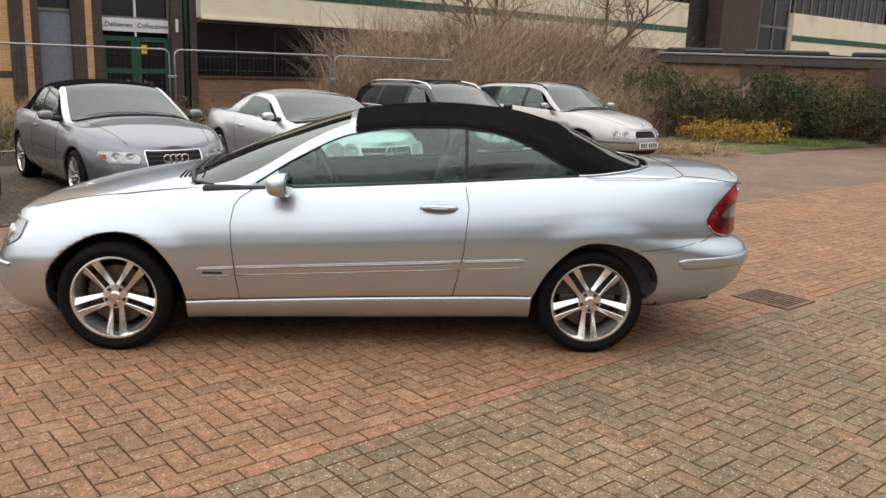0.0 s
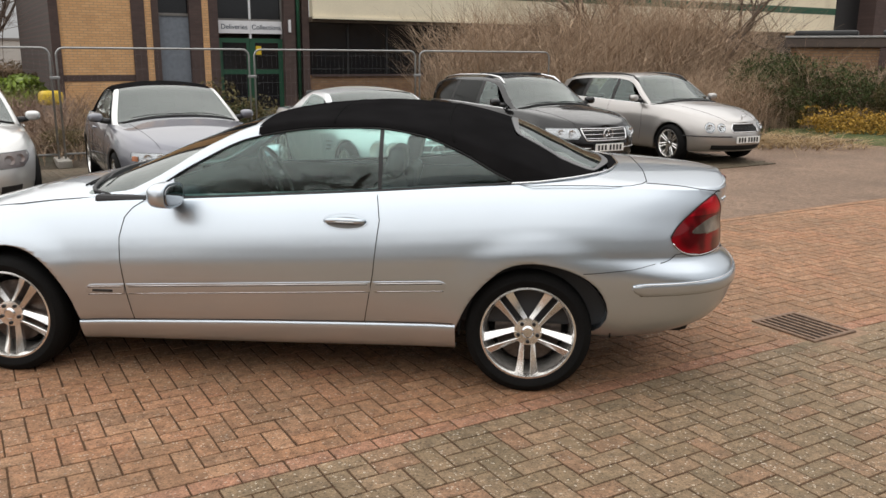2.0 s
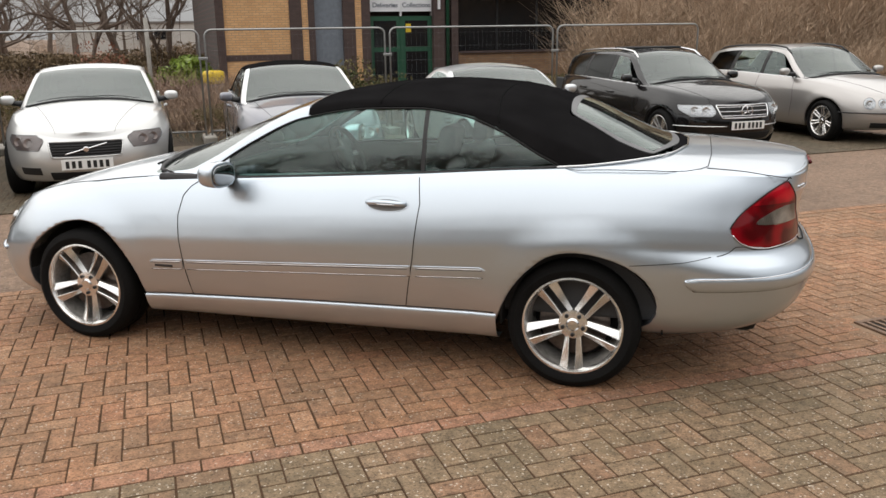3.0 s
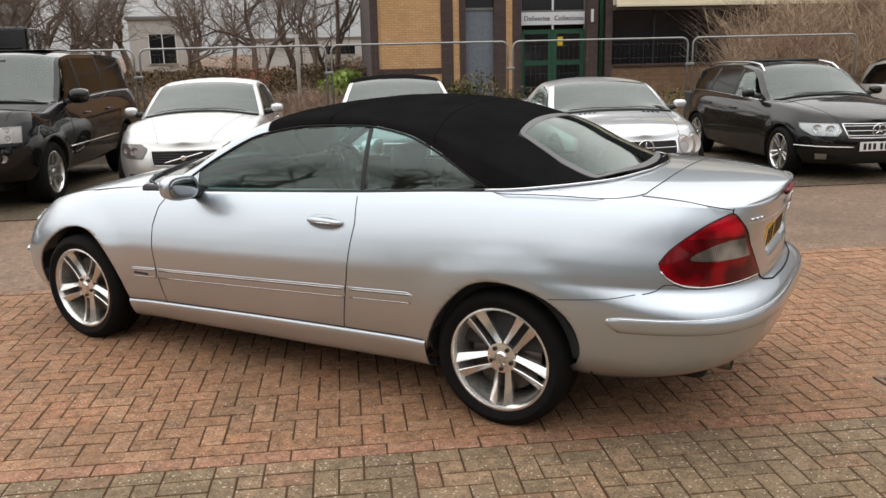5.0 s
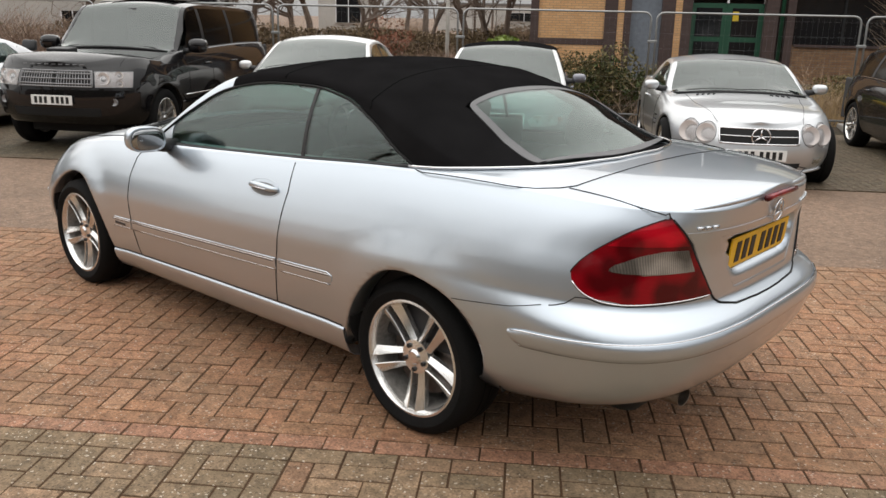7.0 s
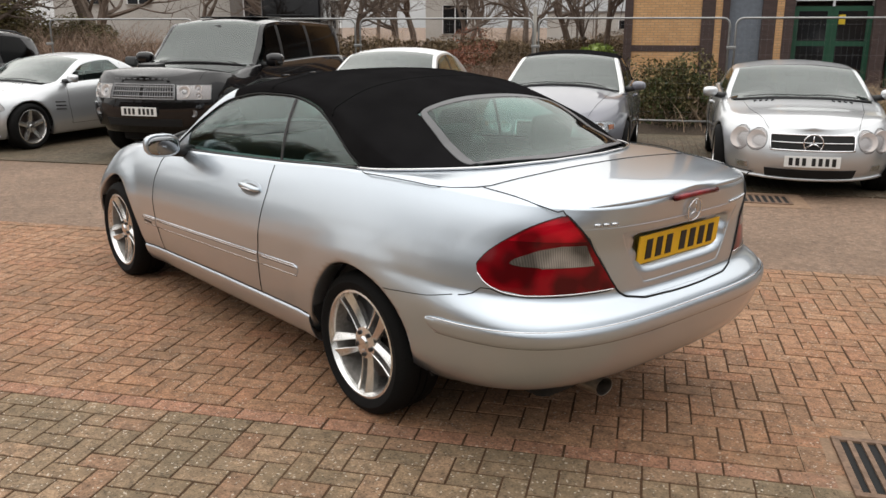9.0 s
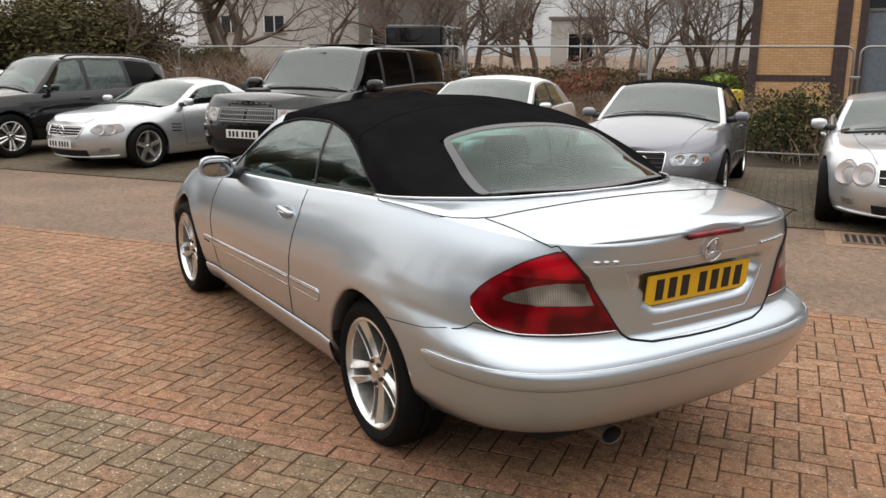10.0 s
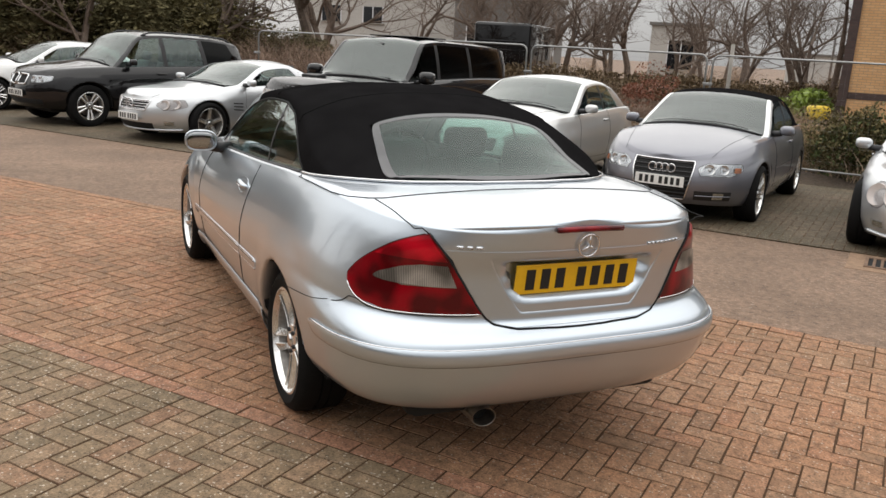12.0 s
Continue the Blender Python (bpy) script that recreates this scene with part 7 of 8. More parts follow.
def plant(name, me, u, n, scale, turn, label, cat, z=None, group="", squash=1.0):
    ob = new(name, me)
    p = at(u, n, fall(n) + 0.02 if z is None else z)
    ob.matrix_basis = pose(p.x, p.y, p.z, 0, 0, turn) @ Matrix.Diagonal((scale, scale, scale * squash, 1))
    return tagged(ob, label, cat, group)


rng = random.Random(11)
shrub_meshes = [stems("shrub", 230, 1.15, 3.6, TWIG, 100 + k, 0.34, 0.0095, 7) for k in range(4)]
low_meshes = [stems("low_shrub", 290, 1.1, 1.75, TWIG_DARK, 150 + k, 0.5, 0.0085, 4) for k in range(3)]
bramble_meshes = [stems("bramble", 170, 0.8, 0.95, TWIG, 200 + k, 0.8, 0.0048, 3) for k in range(4)]
grass_meshes = [stems("dry_grass", 300, 0.45, 0.9, DRY, 300 + k, 0.35, 0.004, 0) for k in range(3)]
# brown thicket behind the estate cars
for k in range(34):
    plant("shrub", shrub_meshes[k % 4], 13.4 + 0.31 * k + rng.uniform(-0.6, 0.6), rng.uniform(15.9, 20.5), rng.uniform(0.85, 1.2) * (1.0 + 0.25 * math.sin(0.08 * k)), rng.uniform(0, 360), "bare brown leafless shrub behind the fence", "shrub", group="bare thicket")
for k in range(5):
    plant("shrub", shrub_meshes[k % 4], 14.6 + 0.9 * k, 13.6 + rng.uniform(-0.4, 1.2), rng.uniform(0.5, 0.75), rng.uniform(0, 360), "bare brown leafless shrub behind the fence", "shrub", group="bare thicket")
for k in range(24):
    plant("low_shrub", low_meshes[k % 3], 13.2 + 0.33 * k + rng.uniform(-0.4, 0.4), rng.uniform(15.4, 18.0), rng.uniform(0.8, 1.15), rng.uniform(0, 360), "dense low tangle of brown twigs", "shrub", group="low thicket")
# brambles and dry grass along the fence
for k in range(34):
    plant("bramble", bramble_meshes[k % 4], -14 + 0.82 * k + rng.uniform(-0.3, 0.3), rng.uniform(15.3, 17.6), rng.uniform(0.9, 1.35), rng.uniform(0, 360), "tangled bare bramble stems along the fence", "bramble", group="brambles along the fence")
for u, n in ((4.7, 16.4), (4.2, 16.6), (5.2, 16.8), (9.4, 15.8), (10.2, 16.2), (0.6, 16.6), (-1.2, 16.2), (8.3, 16.0), (7.8, 16.3), (4.0, 18.2), (4.5, 18.5), (3.7, 18.6), (4.2, 17.6)):
    plant("dry_grass", grass_meshes[int(u * 3) % 3], u, n, rng.uniform(1.1, 1.5), rng.uniform(0, 360), "clump of straw-coloured dry grass", "grass", group="dry grass clumps")
for k in range(30):
    plant("low_shrub", low_meshes[k % 3], -9.5 + 0.46 * k + rng.uniform(-0.3, 0.3), rng.uniform(16.4, 20.5), rng.uniform(0.6, 0.95), rng.uniform(0, 360), "tangled brown thicket behind the fence", "shrub", group="low thicket")
low_leaves = [leaf_mass("undergrowth", 2600, 0.028, LEAF_BROWN, 40 + k, 1.2, 0.8, 0.45, 10) for k in range(3)]
for k in range(22):
    plant("undergrowth", low_leaves[k % 3], -13 + 1.15 * k + rng.uniform(-0.3, 0.3), rng.uniform(15.2, 16.8), rng.uniform(0.55, 1.3), rng.uniform(0, 360), "low scrub of brown-green leaves along the fence", "shrub", group="scrub along the fence")
plant("laurel_bush", leaf_mass("laurel_bush", 900, 0.075, LEAF_BRIGHT, 60, 0.6, 0.5, 0.42, 9), 3.25, 28.0, 1.5, 0, "bright green leafy bush by the corner", "bush", z=-0.1)
plant("laurel_bush", leaf_mass("laurel_bush", 500, 0.05, LEAF_BRIGHT, 61, 0.4, 0.4, 0.4, 6), 2.7, 28.6, 1.2, 0, "bright green leafy bush by the corner", "bush", z=-0.2)
plant("rust_shrub", leaf_mass("rust_shrub", 1500, 0.03, LEAF_RED, 62, 1.0, 0.6, 0.5, 9), 1.0, 18.5, 1.0, 0, "rust-red leafed shrub behind the fence", "shrub", z=0.5)
bag = block("grit_bag", YELLOW, None, (0.58, 0.46, 0.40), row_pose(3.75, 25.4, 0.42, 20), 0.12, smooth=True, segments=4)
tagged(bag, "yellow plastic bin behind the fence", "bin")
stand = block("bin_stand", GREY_WALL, None, (0.4, 0.35, 0.52), row_pose(3.75, 25.4, -0.03, 20), 0.02)
tagged(stand, "grey stand under the yellow bin", "stand")

# right-hand bushes on the verge
ever = [leaf_mass("evergreen_bush", 6500, 0.035, LEAF, 70 + k, 1.3, 1.1, 0.95, 14) for k in range(3)]
for u, n, s in ((20.7, 11.1, 1.05), (21.0, 10.6, 0.8), (19.05, 13.2, 0.85), (18.4, 13.9, 0.7), (18.9, 14.4, 0.95), (22.6, 10.9, 0.85), (21.7, 10.4, 1.0), (23.6, 9.9, 0.9), (24.6, 9.9, 0.85), (19.9, 12.4, 0.95), (19.3, 13.6, 1.05), (23.0, 10.0, 0.75)):
    plant("evergreen_bush", ever[int(u * 7) % 3], u, n, s, rng.uniform(0, 360), "dense dark green bush on the verge", "bush", group="verge bushes")
for u, n, s in ((18.3, 13.4, 0.5), (22.2, 10.6, 0.5), (20.3, 12.2, 0.62), (19.4, 13.2, 0.7), (21.2, 11.2, 0.6), (23.4, 10.3, 0.6)):
    plant("shrub", shrub_meshes[int(u) % 4], u, n, s, rng.uniform(0, 360), "bare brown leafless shrub on the verge", "shrub", group="verge shrubs")
brown_ever = leaf_mass("withered_bush", 5200, 0.03, LEAF_BROWN, 77, 1.1, 0.9, 0.85, 13)
for u, n, s in ((21.6, 10.2, 0.95), (22.5, 9.9, 0.8), (20.2, 11.6, 0.75), (18.7, 13.0, 0.6), (20.6, 11.0, 0.8), (24.2, 9.8, 0.8), (19.6, 12.9, 0.8), (23.3, 9.7, 0.6)):
    plant("withered_bush", brown_ever, u, n, s, rng.uniform(0, 360), "half-withered brown-green bush on the verge", "bush", group="verge bushes")
gold = [leaf_mass("gold_bush", 1100, 0.03, LEAF_GOLD, 80 + k, 0.7, 0.6, 0.34, 12) for k in range(2)]
for u, n in ((18.2, 11.9), (18.5, 11.3), (18.9, 10.8), (19.2, 10.5), (18.9, 11.4)):
    plant("gold_bush", gold[int(u * 9) % 2], u, n, rng.uniform(0.8, 1.05), rng.uniform(0, 360), "low golden-leafed bush on the verge", "bush", group="golden bushes")
tuft = stems("grass_tufts", 330, 0.7, 0.16, BLADE, 400, 0.6, 0.006, 0)
for k in range(40):
    plant("grass_tuft", tuft, rng.uniform(19.5, 27), rng.uniform(9.8, 11.2), rng.uniform(0.8, 1.3), rng.uniform(0, 360), "tuft of rough green grass", "grass", z=fall(9) + 0.08, group="grass tufts")
litter = stems("brushwood", 150, 0.9, 0.6, DRY, 410, 2.2, 0.009, 2)
for u, n in ((15.2, 11.4), (15.9, 10.8), (16.6, 10.6), (15.6, 11.9), (16.8, 11.6)):
    plant("brushwood", litter, u, n, 1.0, rng.uniform(0, 360), "heap of cut branches on the asphalt", "brushwood", z=fall(n) + 0.0, squash=0.6)


def bare_tree(seed, height, spread, trunk_r, depth=6):
    """Trunk and limbs in one mesh, fine twigs in another."""
    rng = random.Random(seed)
    limbs, fine = ([], []), ([], [])

    def limb(p, d, length, r, level):
        segs = 4 if level < 3 else 3
        target = limbs if level < 3 else fine
        sides = 8 if level == 0 else 5 if level < 3 else 3
        verts, faces = target
        k0 = len(verts)
        pts, dd, q = [p.copy()], d.copy(), p.copy()
        for i in range(segs):
            dd = (dd + Vector((rng.gauss(0, 0.13), rng.gauss(0, 0.13), rng.gauss(0.05, 0.09)))).normalized()
            q = q + dd * length / segs
            pts.append(q.copy())
        for i, c in enumerate(pts):
            rr = r * (1 - 0.45 * i / segs)
            ax = dd.cross(Vector((0.3, 0.9, 0.1))).normalized()
            ay = dd.cross(ax)
            for k in range(sides):
                w = 6.283 * k / sides
                verts.append(c + ax * rr * math.cos(w) + ay * rr * math.sin(w))
        for i in range(segs):
            for k in range(sides):
                a, b = k0 + i * sides + k, k0 + i * sides + (k + 1) % sides
                faces.append((a, b, b + sides, a + sides))
        if level < depth:
            n = 5 if level == 0 else rng.choice((3, 4)) if level < 4 else rng.choice((2, 3))
            for k in range(n):
                f = rng.uniform(0.35 if level else 0.45, 1.0) if k else 1.0
                i = min(int(f * segs), segs - 1)
                c = pts[i] + (pts[i + 1] - pts[i]) * (f * segs - i)
                side = Vector((rng.gauss(0, 1), rng.gauss(0, 1), rng.gauss(0.15, 0.5))).normalized()
                nd = (dd * (0.75 if k == 0 else 0.35) + side * spread).normalized()
                limb(c, nd, length * rng.uniform(0.55, 0.78), r * 0.55 * (1 if k == 0 else 0.8), level + 1)
    limb(Vector((0, 0, 0)), Vector((0, 0, 1)), height * 0.32, trunk_r, 0)
    out_ = []
    for (v, f), nm in ((limbs, "trunk"), (fine, "crown")):
        me = bpy.data.meshes.new(nm)
        me.from_pydata([tuple(q) for q in v], [], f)
        me.materials.append(BARK)
        out_.append(me)
    return out_


tree_sets = [bare_tree(500, 7.5, 0.7, 0.17, 6), bare_tree(501, 8.5, 0.55, 0.13, 6), bare_tree(502, 7.0, 0.8, 0.18, 6)]


def tree(u, n, k, scale, turn, label="bare leafless tree with fine twigs", z=None):
    thing = tagged(new("tree"), label, "tree", "bare trees")
    for me, nm in zip(tree_sets[k], ("trunk", "crown")):
        o = new(nm, me)
        o.parent = thing
    p = at(u, n, fall(n) if z is None else z)
    thing.matrix_basis = pose(p.x, p.y, p.z, 0, 0, turn) @ Matrix.Diagonal((scale, scale, scale, 1))


for u, n, k, s in ((-12.6, 24, 2, 1.5), (-9.8, 37, 0, 1.05), (-8.4, 37.6, 2, 1.05), (-10.4, 36, 1, 1.0), (-7.0, 40, 0, 1.0), (3.0, 40, 1, 1.3), (-2.5, 44, 1, 1.15), (-1.0, 41, 2, 1.1), (0.8, 46, 0, 1.3), (1.9, 38, 1, 1.0), (-5.2, 52, 1, 1.2),
                     (-17, 30, 0, 1.3), (-20, 24, 1, 1.4), (-23, 30, 2, 1.5), (-15, 28, 1, 1.2), (-13, 44, 0, 1.3), (-17, 47, 2, 1.3), (-26, 20, 0, 1.4), (-11.5, 50, 1, 1.2), (-9, 46, 2, 1.1), (-4, 40, 0, 0.9), (2.6, 33, 1, 0.75), (-0.2, 36, 1, 0.8), (-14.5, 34, 1, 1.0), (-28, 12, 1, 1.4)):
    tree(u, n, k, s, rng.uniform(0, 360))
for u, n, k, s in ((-10.8, 41, 1, 1.25), (-14.2, 40, 2, 1.3), (-8.0, 46, 2, 1.25), (-5.8, 50, 0, 1.2)):
    tree(u, n, k, s, rng.uniform(0, 360))
for u, n, k, s in ((18.2, 19.0, 1, 1.0), (20.4, 17.0, 1, 0.9), (16.0, 18.5, 1, 0.6)):
    tree(u, n, k, s, rng.uniform(0, 360), "slender bare tree in the thicket")
scrub = leaf_mass("scrub_bush", 2600, 0.035, LEAF_BROWN, 98, 0.75, 0.6, 0.62, 12)
scrub_green = leaf_mass("scrub_bush", 1500, 0.04, LEAF, 99, 0.75, 0.6, 0.6, 12)
for u, n, s in ((4.9, 15.6, 1.0), (5.6, 15.7, 1.1), (6.3, 15.7, 0.85), (5.2, 15.5, 0.8)):
    plant("scrub_bush", scrub, u, n, s, rng.uniform(0, 360), "straggling brown-green bush by the fence", "bush", group="bushes by the fence")
    plant("scrub_bush", scrub_green, u + 0.15, n, s * 0.9, rng.uniform(0, 360), "straggling green bush by the fence", "bush", group="bushes by the fence")
# trees behind the walk, seen in the car's glass and paint
for u, n, k, s in ((-13, -3, 2, 1.5), (-10, -7, 0, 1.5), (-6, -10, 1, 1.4), (-17, 1, 1, 1.5), (-1, -13, 2, 1.4), (-16, -8, 0, 1.7), (5, -14, 0, 1.4)):
    tree(u, n, k, s, rng.uniform(0, 360))
# ivy-clad evergreen screen at the far end of the row
ivy = [leaf_mass("evergreen_screen", 15000, 0.085, LEAF_IVY if k else LEAF_BROWN, 90 + k, 2.4, 1.8, 2.8, 30) for k in range(3)]
for u, n, s in ((-17.5, 17, 1.2), (-19.5, 15.5, 1.2), (-15.7, 18.8, 1.1), (-22, 14, 1.3), (-14.0, 20.6, 1.0), (-20.5, 19, 1.5), (-25, 13, 1.4), (-17, 22, 1.4), (-28, 11, 1.5), (-12.4, 23.2, 0.7), (-31, 8, 1.5), (-23, 18, 1.6)):
    plant("evergreen_screen", ivy[int(abs(u * 3)) % 3], u, n, s, rng.uniform(0, 360), "dark ivy-clad evergreen screen among bare trees", "hedge", group="evergreen screen", squash=0.56)
for u, n, s in ((-16.6, 16.6, 0.62), (-18.6, 14.9, 0.66), (-14.4, 18.4, 0.7), (-21.2, 12.9, 0.7), (-12.6, 21.0, 0.62), (-23.6, 12.0, 0.75)):
    plant("shrub", shrub_meshes[int(abs(u * 5)) % 4], u, n, s, rng.uniform(0, 360), "bare brown leafless shrub before the ivy", "shrub", group="bare thicket")
for u, n, k, s in ((-17.4, 14.6, 1, 0.95), (-15.2, 16.6, 0, 0.9), (-20.8, 12.2, 2, 1.05), (-13.2, 20.0, 2, 1.0)):
    tree(u, n, k, s, rng.uniform(0, 360), "bare leafless tree before the ivy")
for k in range(12):
    plant("low_shrub", low_meshes[k % 3], -20 + 1.2 * k, 20 - 0.1 * k + rng.uniform(-1, 2), rng.uniform(1.2, 1.6), rng.uniform(0, 360), "bare brown leafless shrub behind the fence", "shrub", group="bare thicket")
hedge_far = leaf_mass("far_scrub", 5000, 0.07, LEAF_SCRUB, 95, 5.0, 1.2, 0.8, 20)
for u, n in ((-6, 30), (-1, 29), (2, 33), (-12, 31), (-3, 36), (4, 45)):
    plant("far_scrub", hedge_far, u, n, rng.uniform(0.8, 1.1), 40.5 + rng.uniform(-15, 15), "dull brown scrub beyond the fence", "scrub", z=-0.3, group="far scrub")
for k in range(30):
    plant("wood_edge", low_meshes[k % 3] if k % 2 else shrub_meshes[k % 4], -19 + 0.8 * k + rng.uniform(-0.5, 0.5), rng.uniform(42, 58) if k % 3 else rng.uniform(27, 34), (rng.uniform(0.5, 0.8) if k % 3 else rng.uniform(0.45, 0.7)), rng.uniform(0, 360), "thin bare saplings at the wood's edge", "sapling", z=-0.4, group="bare saplings")
# grey post beyond the fence, lamp columns
for u, n, h, r in ((2.0, 21.5, 2.35, 0.05),):
    tagged(tube("post", [at(u, n, -0.3), at(u, n, h - 0.3)], r, CONCRETE), "grey concrete post behind the fence", "post")
for u, n in ((0.9, 48), (1.7, 52)):
    tagged(tube("street_lamp", [at(u, n, -0.3), at(u, n, 6.5)], 0.07, GALV), "thin grey lamp column beyond the trees", "lamp post", "lamp columns")

# ---------------------------------------------------------------- distant buildings and a van


def far_building(u0, u1, n, depth, h, mat, label, wins, turn=0.0):
    thing = tagged(new("building"), label, "building", "distant buildings")
    thing.matrix_basis = row_pose((u0 + u1) / 2, n, -0.4, turn)
    w = u1 - u0
    block("wall", mat, thing, (w, depth, h), pose(0, depth / 2, h / 2), 0.0)
    block("roof", GREY_WALL, thing, (w + 0.4, depth + 0.4, 0.25), pose(0, depth / 2, h + 0.12), 0.03)
    for x, z, ww, hh in wins:
        win = block("window", DARK_PANE, thing, (ww, 0.06, hh), pose(x, -0.01, z), 0.0)
        for dx in (-ww / 2, 0, ww / 2):
            block("window_frame", SIGN_WHITE, win, (0.07, 0.08, hh), pose(x + dx, -0.03, z), 0.0)
        block("window_sill", CONCRETE, win, (ww + 0.2, 0.16, 0.08), pose(x, -0.06, z - hh / 2 - 0.04), 0.0)


far_building(-34, -21.7, 51, 8, 6.5, RENDER_WALL, "pale rendered flat-roofed building with small windows", ((-0.4, 3.9, 1.5, 1.1), (-3.6, 3.9, 1.5, 1.1), (3.2, 1.2, 1.4, 1.2), (-0.4, 6.0, 1.4, 0.6)), 12)
far_building(-21.0, -15.6, 50, 8, 5.4, GREY_WALL, "dark grey industrial shed among trees", ((-0.6, 3, 2.4, 1.2),), 8)
far_building(-13.0, -8.8, 68, 6, 4.6, RENDER_WALL, "pale rendered building far beyond the trees", ((0.3, 2.4, 2.0, 2.2),), 10)
far_building(-8, 30, 110, 10, 3.4, RENDER_WALL, "long low pale warehouse in the distance", ((-8, 2.0, 4, 1.0), (0, 2.0, 4, 1.0)), 0)
# unseen building added behind the walk to give the paint something dark to reflect
far_building(-40, 45, -17, 8, 4.6, DARK_BRICK, "unseen dark brick building added behind the yard for reflections", ((-20, 3, 3, 1.5), (-10, 3, 3, 1.5), (0, 3, 3, 1.5), (10, 3, 3, 1.5), (20, 3, 3, 1.5)), 180)


def van():
    thing = tagged(new("van"), "black van parked beyond the fence", "van")
    block("body", BLACK, thing, (2.6, 5.2, 2.7), pose(0, 2.6, 1.75), 0.15, smooth=True, segments=4)
    block("windscreen", DARK_PANE, thing, (2.1, 0.06, 0.8), pose(0, 0.0, 1.95, 12, 0, 0), 0.05)
    for x in (-0.95, 0.95):
        block("headlight", REFLECTOR, thing, (0.35, 0.06, 0.2), pose(x, 0.0, 1.0), 0.03)
        for y in (0.9, 4.2):
            t_ = lathe("wheel", [(0.2, -0.1), (0.34, -0.1), (0.34, 0.1), (0.2, 0.1)], RUBBER, thing, steps=20)
            t_.matrix_basis = pose(x * 1.25, y, 0.34, 0, 0, 90)
    block("number_plate", WHITE_PLATE, thing, (0.52, 0.02, 0.11), pose(0, -0.02, 0.75), 0.003)
    thing.matrix_basis = row_pose(-10.3, 34.5, -0.3, 10)


van()


# unseen evergreen screen added behind the walk; blocks low sky from the car's side
screen_rng = random.Random(77)
unseen_screen = [leaf_mass("evergreen_screen", 5000, 0.11, LEAF, 93 + k, 2.4, 1.8, 2.8, 30) for k in range(2)]
for u, n in [(-20 + 3.1 * k, -10.5 - 1.2 * (k % 2)) for k in range(12)] + [(16.5 + 0.6 * (k % 2), -7 + 2.9 * k) for k in range(5)]:
    plant("evergreen_screen", unseen_screen[screen_rng.randint(0, 1)], u, n, screen_rng.uniform(0.74, 0.94) if u < 2 else screen_rng.uniform(0.45, 0.6), screen_rng.uniform(0, 360), "unseen evergreen screen added to darken the car's reflections", "hedge", group="evergreen screen")

# ---------------------------------------------------------------- drains and block paving


def drain(u, n, w, d, slots, label):
    """A cast grating of bars in a frame, set flush in the ground."""
    z = fall(n)
    thing = tagged(new("drain_grate"), label, "drain", kind="structure")
    thing.matrix_basis = row_pose(u, n, z + 0.001)
    for x, y, a, b in ((0, -d / 2, w, 0.03), (0, d / 2, w, 0.03), (-w / 2, 0, 0.03, d), (w / 2, 0, 0.03, d)):
        block("frame", IRON_RUST, thing, (a + 0.03 if a > b else a, b if a > b else b - 0.03, 0.02), pose(x, y, 0), 0.003)
    # mortar bedding round the frame
    for x, y, a, b in ((0, -d / 2 - 0.085, w + 0.31, 0.14), (0, d / 2 + 0.085, w + 0.31, 0.14), (-w / 2 - 0.085, 0, 0.14, d + 0.03), (w / 2 + 0.085, 0, 0.14, d + 0.03)):
        block("mortar", MORTAR_BED, thing, (a, b, 0.01), pose(x, y, -0.0075), 0.0)
    for k in range(1, slots):
        block("bar", IRON_RUST, thing, (w / slots * 0.38, d - 0.03, 0.016), pose(-w / 2 + w * k / slots, 0, 0.0), 0.002)
    # shallow black sheet paints the dark of the pit between the bars
    block("pit_shade_sheet", GAP, thing, (w - 0.02, d - 0.02, 0.002), pose(0, 0, -0.0015), 0.0)


MORTAR_BED = surface("mortar_bedding", (0.25, 0.16, 0.10), 0.9, scale=14, vary=0.35, fine=80, bump=0.4)
IRON_RUST = surface("rusty_iron", (0.19, 0.12, 0.08), 0.8, 0.1, scale=20, vary=0.4)
drain(5.84, 2.98, 0.37, 0.43, 7, "rusty cast-iron drain grate in the paving")
drain(6.05, 8.55, 0.45, 0.4, 7, "rusty cast-iron drain grate in the asphalt")


BROWN_BLOCK = paver("brown_paver", [(0.279, 0.149, 0.082), (0.315, 0.162, 0.087), (0.248, 0.138, 0.079), (0.349, 0.196, 0.112), (0.304, 0.148, 0.081)], (0.167, 0.110, 0.064), 0.58, pale=(0.396, 0.242, 0.139))
GREY_BLOCK = paver("weathered_paver", [(0.224, 0.151, 0.089), (0.259, 0.175, 0.105), (0.199, 0.140, 0.085), (0.284, 0.189, 0.115), (0.263, 0.148, 0.088)], (0.129, 0.102, 0.061), 0.56, 0.75, pale=(0.347, 0.263, 0.176))
RED_BLOCK = paver("red_paver", [(0.304, 0.151, 0.090), (0.340, 0.174, 0.107), (0.279, 0.148, 0.092)], (0.167, 0.108, 0.066), 0.6, pale=(0.396, 0.242, 0.144))
# darker tone set than the other blocks, laid only in the bays
BAY_BLOCK = paver("dark_paver", [(0.125, 0.09, 0.058), (0.105, 0.078, 0.05), (0.14, 0.10, 0.065)], (0.06, 0.052, 0.03), 0.52)
SAND = surface("joint_sand", (0.080, 0.047, 0.028), 0.95, spec=0.1, scale=3, vary=0.4, fine=60, bump=0.5)


def bed_sheet(u0, u1, n0, n1, z):
    return [at(u0, n0, fall(n0) + z), at(u1, n0, fall(n0) + z), at(u1, n1, fall(n1) + z), at(u0, n1, fall(n1) + z)]


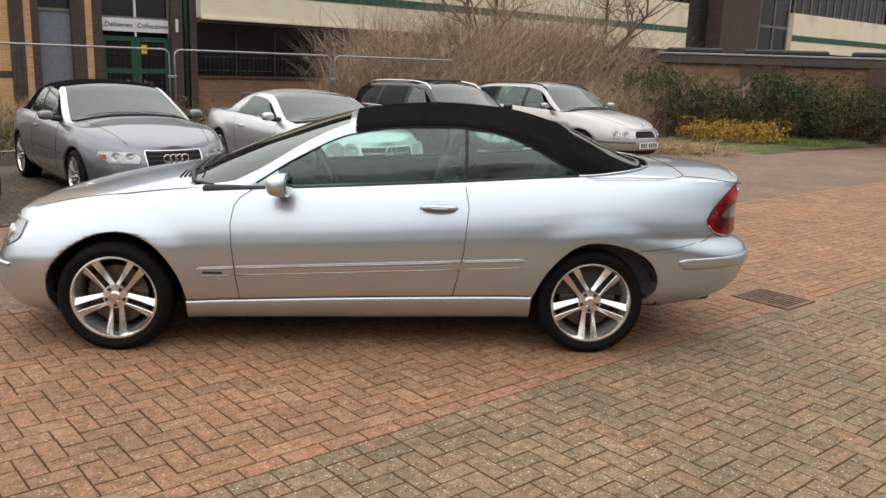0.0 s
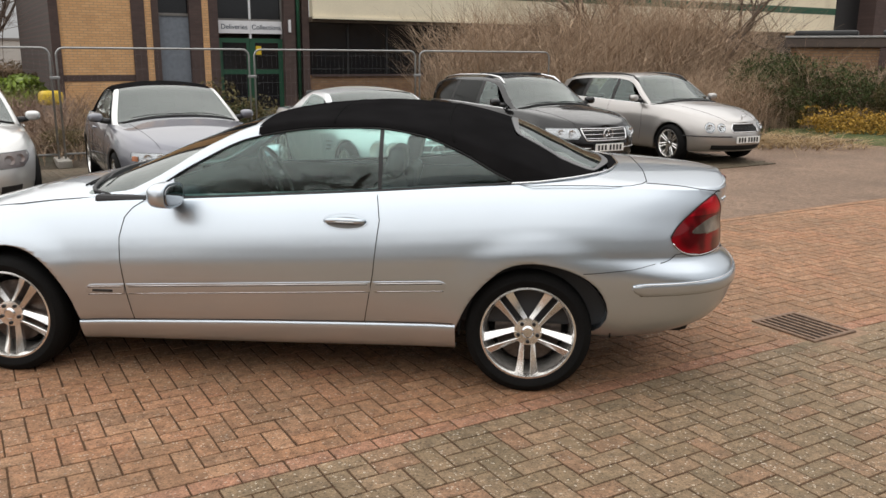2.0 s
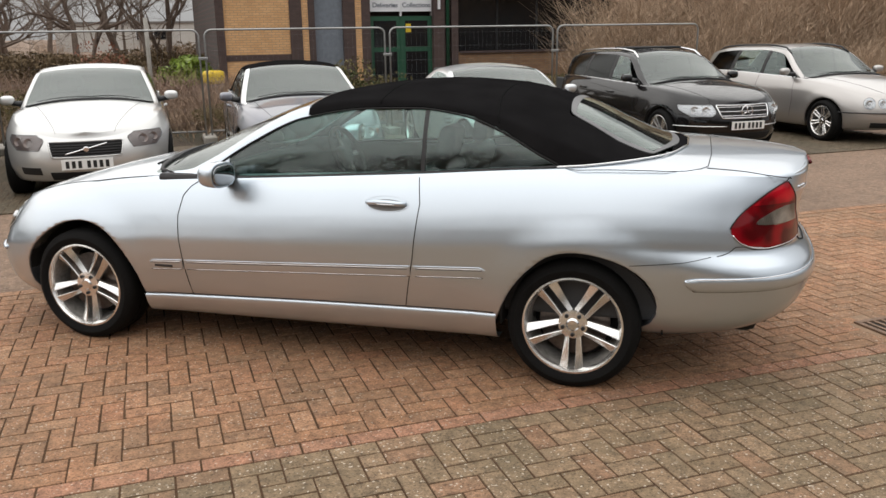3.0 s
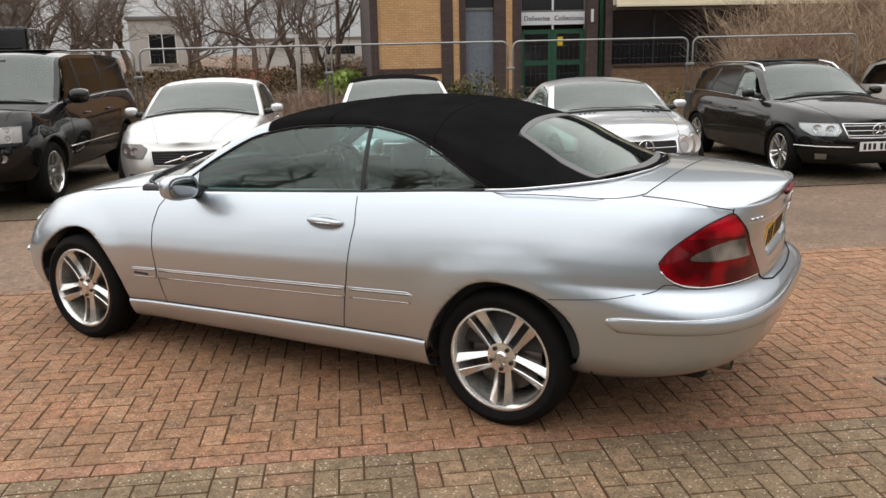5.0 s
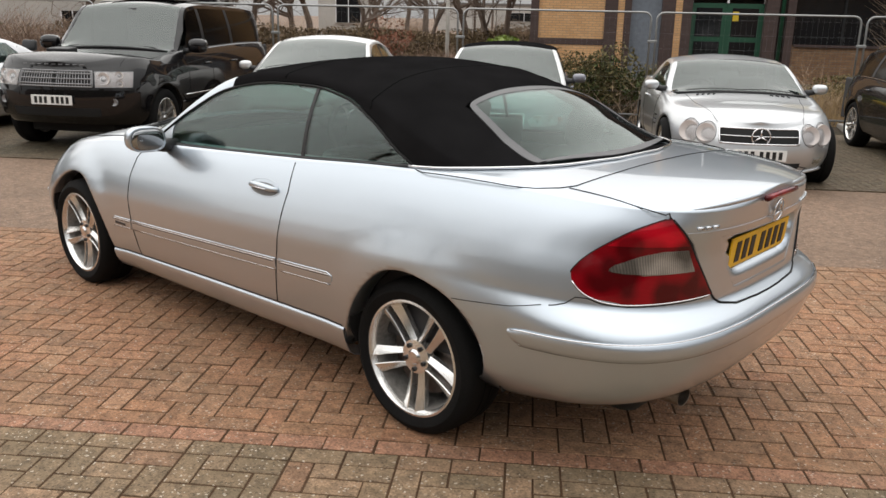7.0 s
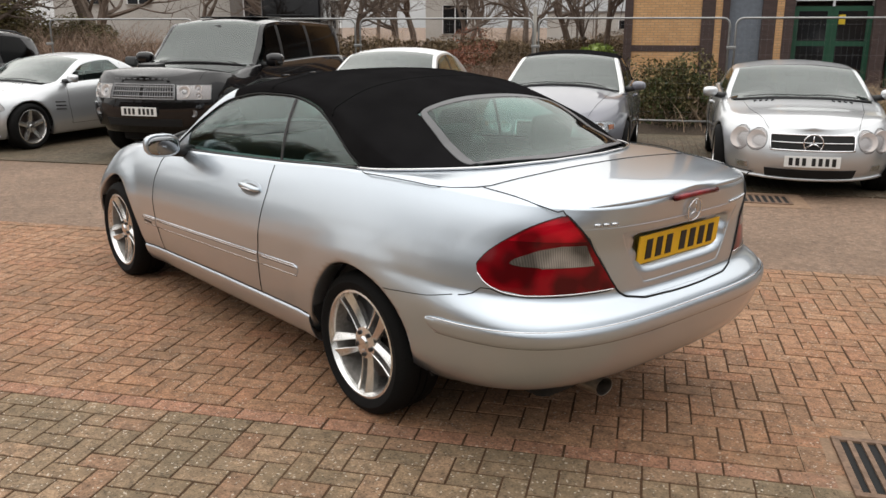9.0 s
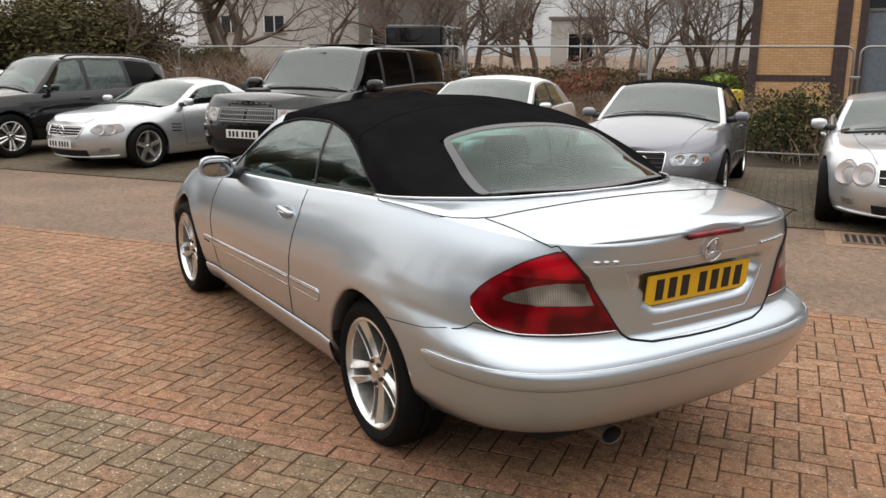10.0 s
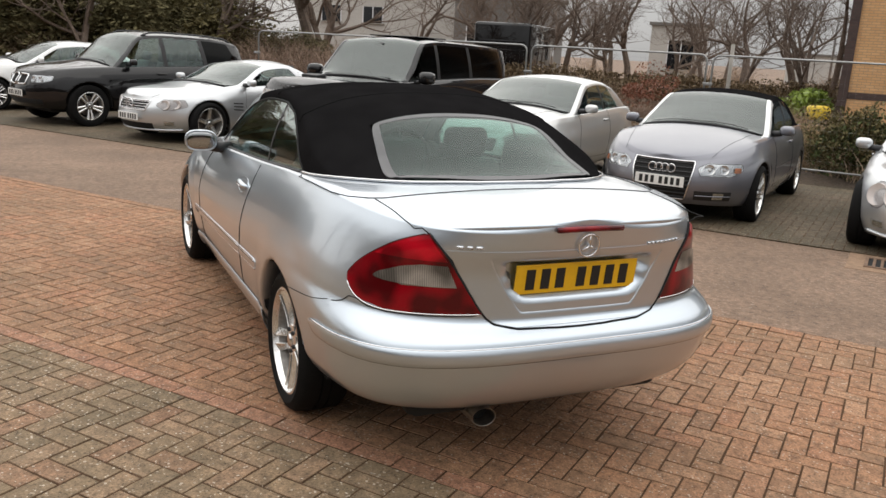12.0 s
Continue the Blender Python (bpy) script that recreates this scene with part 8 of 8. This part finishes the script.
sheet = mesh_part("paving_bed", bed_sheet(-12, 18, -4.1, 5.72, -0.003) + bed_sheet(-12, 13.2, 9.0, 13.0, -0.003) + bed_sheet(-12, 13.2, 13.0, 14.6, -0.003), [(0, 1, 2, 3), (4, 5, 6, 7), (8, 9, 10, 11)], SAND, smooth=False)
tagged(sheet, "dark sand joints between the paving blocks", "paving", kind="structure")


def block_data(lx, ly):
    """One paving block about its centre, its top rim worn round."""
    a, b, c = lx / 2 - 0.0043, ly / 2 - 0.0043, 0.0016
    v = [(-a, -b, -0.03), (a, -b, -0.03), (a, b, -0.03), (-a, b, -0.03), (-a, -b, -0.0014), (a, -b, -0.0014), (a, b, -0.0014), (-a, b, -0.0014),
         (-a + c, -b + c, 0), (a - c, -b + c, 0), (a - c, b - c, 0), (-a + c, b - c, 0)]
    f = [(8, 9, 10, 11)] + [(4 + i, 4 + (i + 1) % 4, 8 + (i + 1) % 4, 8 + i) for i in range(4)] + [(i, (i + 1) % 4, 4 + (i + 1) % 4, 4 + i) for i in range(4)]
    return v, f


BLOCKS = {0: block_data(0.2, 0.1), 1: block_data(0.1, 0.2), 2: block_data(0.1, 0.1)}


def herringbone(u0, u1, n0, n1):
    out_ = []
    for j in range(int(round((n1 - n0) / 0.1))):
        for i in range(int(round((u1 - u0) / 0.1))):
            k = (i - j) % 4
            if k == 0:
                out_.append((u0 + 0.1 * i + 0.1, n0 + 0.1 * j + 0.05, 0))
            elif k == 3 and j + 1 < int(round((n1 - n0) / 0.1)):
                out_.append((u0 + 0.1 * i + 0.05, n0 + 0.1 * j + 0.1, 1))
            elif k == 3 or (k == 2 and j == 0):
                out_.append((u0 + 0.1 * i + 0.05, n0 + 0.1 * j + 0.05, 2))
    return out_


def course(u0, u1, n):
    return [(u0 + 0.2 * i + 0.1, n, 0) for i in range(int((u1 - u0) / 0.2))]


def near(u, n):
    return 1.2 < u < 3.5 and 1.7 < n < 4.1


def lay(places, mat, name, label, single):
    rng = random.Random(len(places))
    verts, faces = [], []
    owner = tagged(new(name), label, "paving", kind="structure")
    me = {}
    for long, data in BLOCKS.items():
        m = bpy.data.meshes.new("paving_block")
        m.from_pydata(data[0], [], data[1])
        m.materials.append(mat)
        me[long] = m
    for u, n, long in places:
        dz, tx, ty = min(max(rng.gauss(0, 0.0006), -0.0012), 0.002), rng.gauss(0, 0.004), rng.gauss(0, 0.004)
        du, dn, tw = rng.gauss(0, 0.0008), rng.gauss(0, 0.0008), rng.gauss(0, 0.006)
        if abs(u - 5.84) < 0.22 and abs(n - 2.98) < 0.25:
            continue
        p = at(u + du, n + dn, fall(n) + dz)
        if single and near(u, n):
            ob = new("paving_block", me[long])
            ob.parent = owner
            ob.matrix_basis = pose(p.x, p.y, p.z, math.degrees(tx), math.degrees(ty), 40.5 + math.degrees(tw))
            continue
        k = len(verts)
        c, s = math.cos(ROW + tw), math.sin(ROW + tw)
        for x, y, z in BLOCKS[long][0]:
            verts.append((p.x + c * x - s * y, p.y + s * x + c * y, p.z + z + x * ty + y * tx))
        faces += [tuple(k + i for i in f) for f in BLOCKS[long][1]]
    m = bpy.data.meshes.new("paving_blocks")
    m.from_pydata(verts, [], faces)
    m.materials.append(mat)
    ob = new("paving_blocks", m)
    ob.parent = owner
    tagged(ob, kind="stuff")


lay(herringbone(-12, 18, 2.9, 5.6) , BROWN_BLOCK, "paving_brown", "brown herringbone block paving with dark joints", True)
lay(course(-12, 18, 5.66) + course(-11.9, 18, 2.95), BROWN_BLOCK, "paving_edge", "brown edging course of paving blocks", False)
lay(course(-12, 18, 2.85), RED_BLOCK, "paving_course", "red dividing course of paving blocks", True)
lay(course(-11.9, 18, 2.75), GREY_BLOCK, "paving_course_grey", "weathered grey course of paving blocks", False)
lay(herringbone(-12, 18, -4.1, 2.7), GREY_BLOCK, "paving_grey", "weathered grey-brown herringbone block paving", True)
lay(herringbone(-12, 13.2, 9.0, 14.6), BAY_BLOCK, "paving_bays", "dark brown block paving of the parking bays", False)
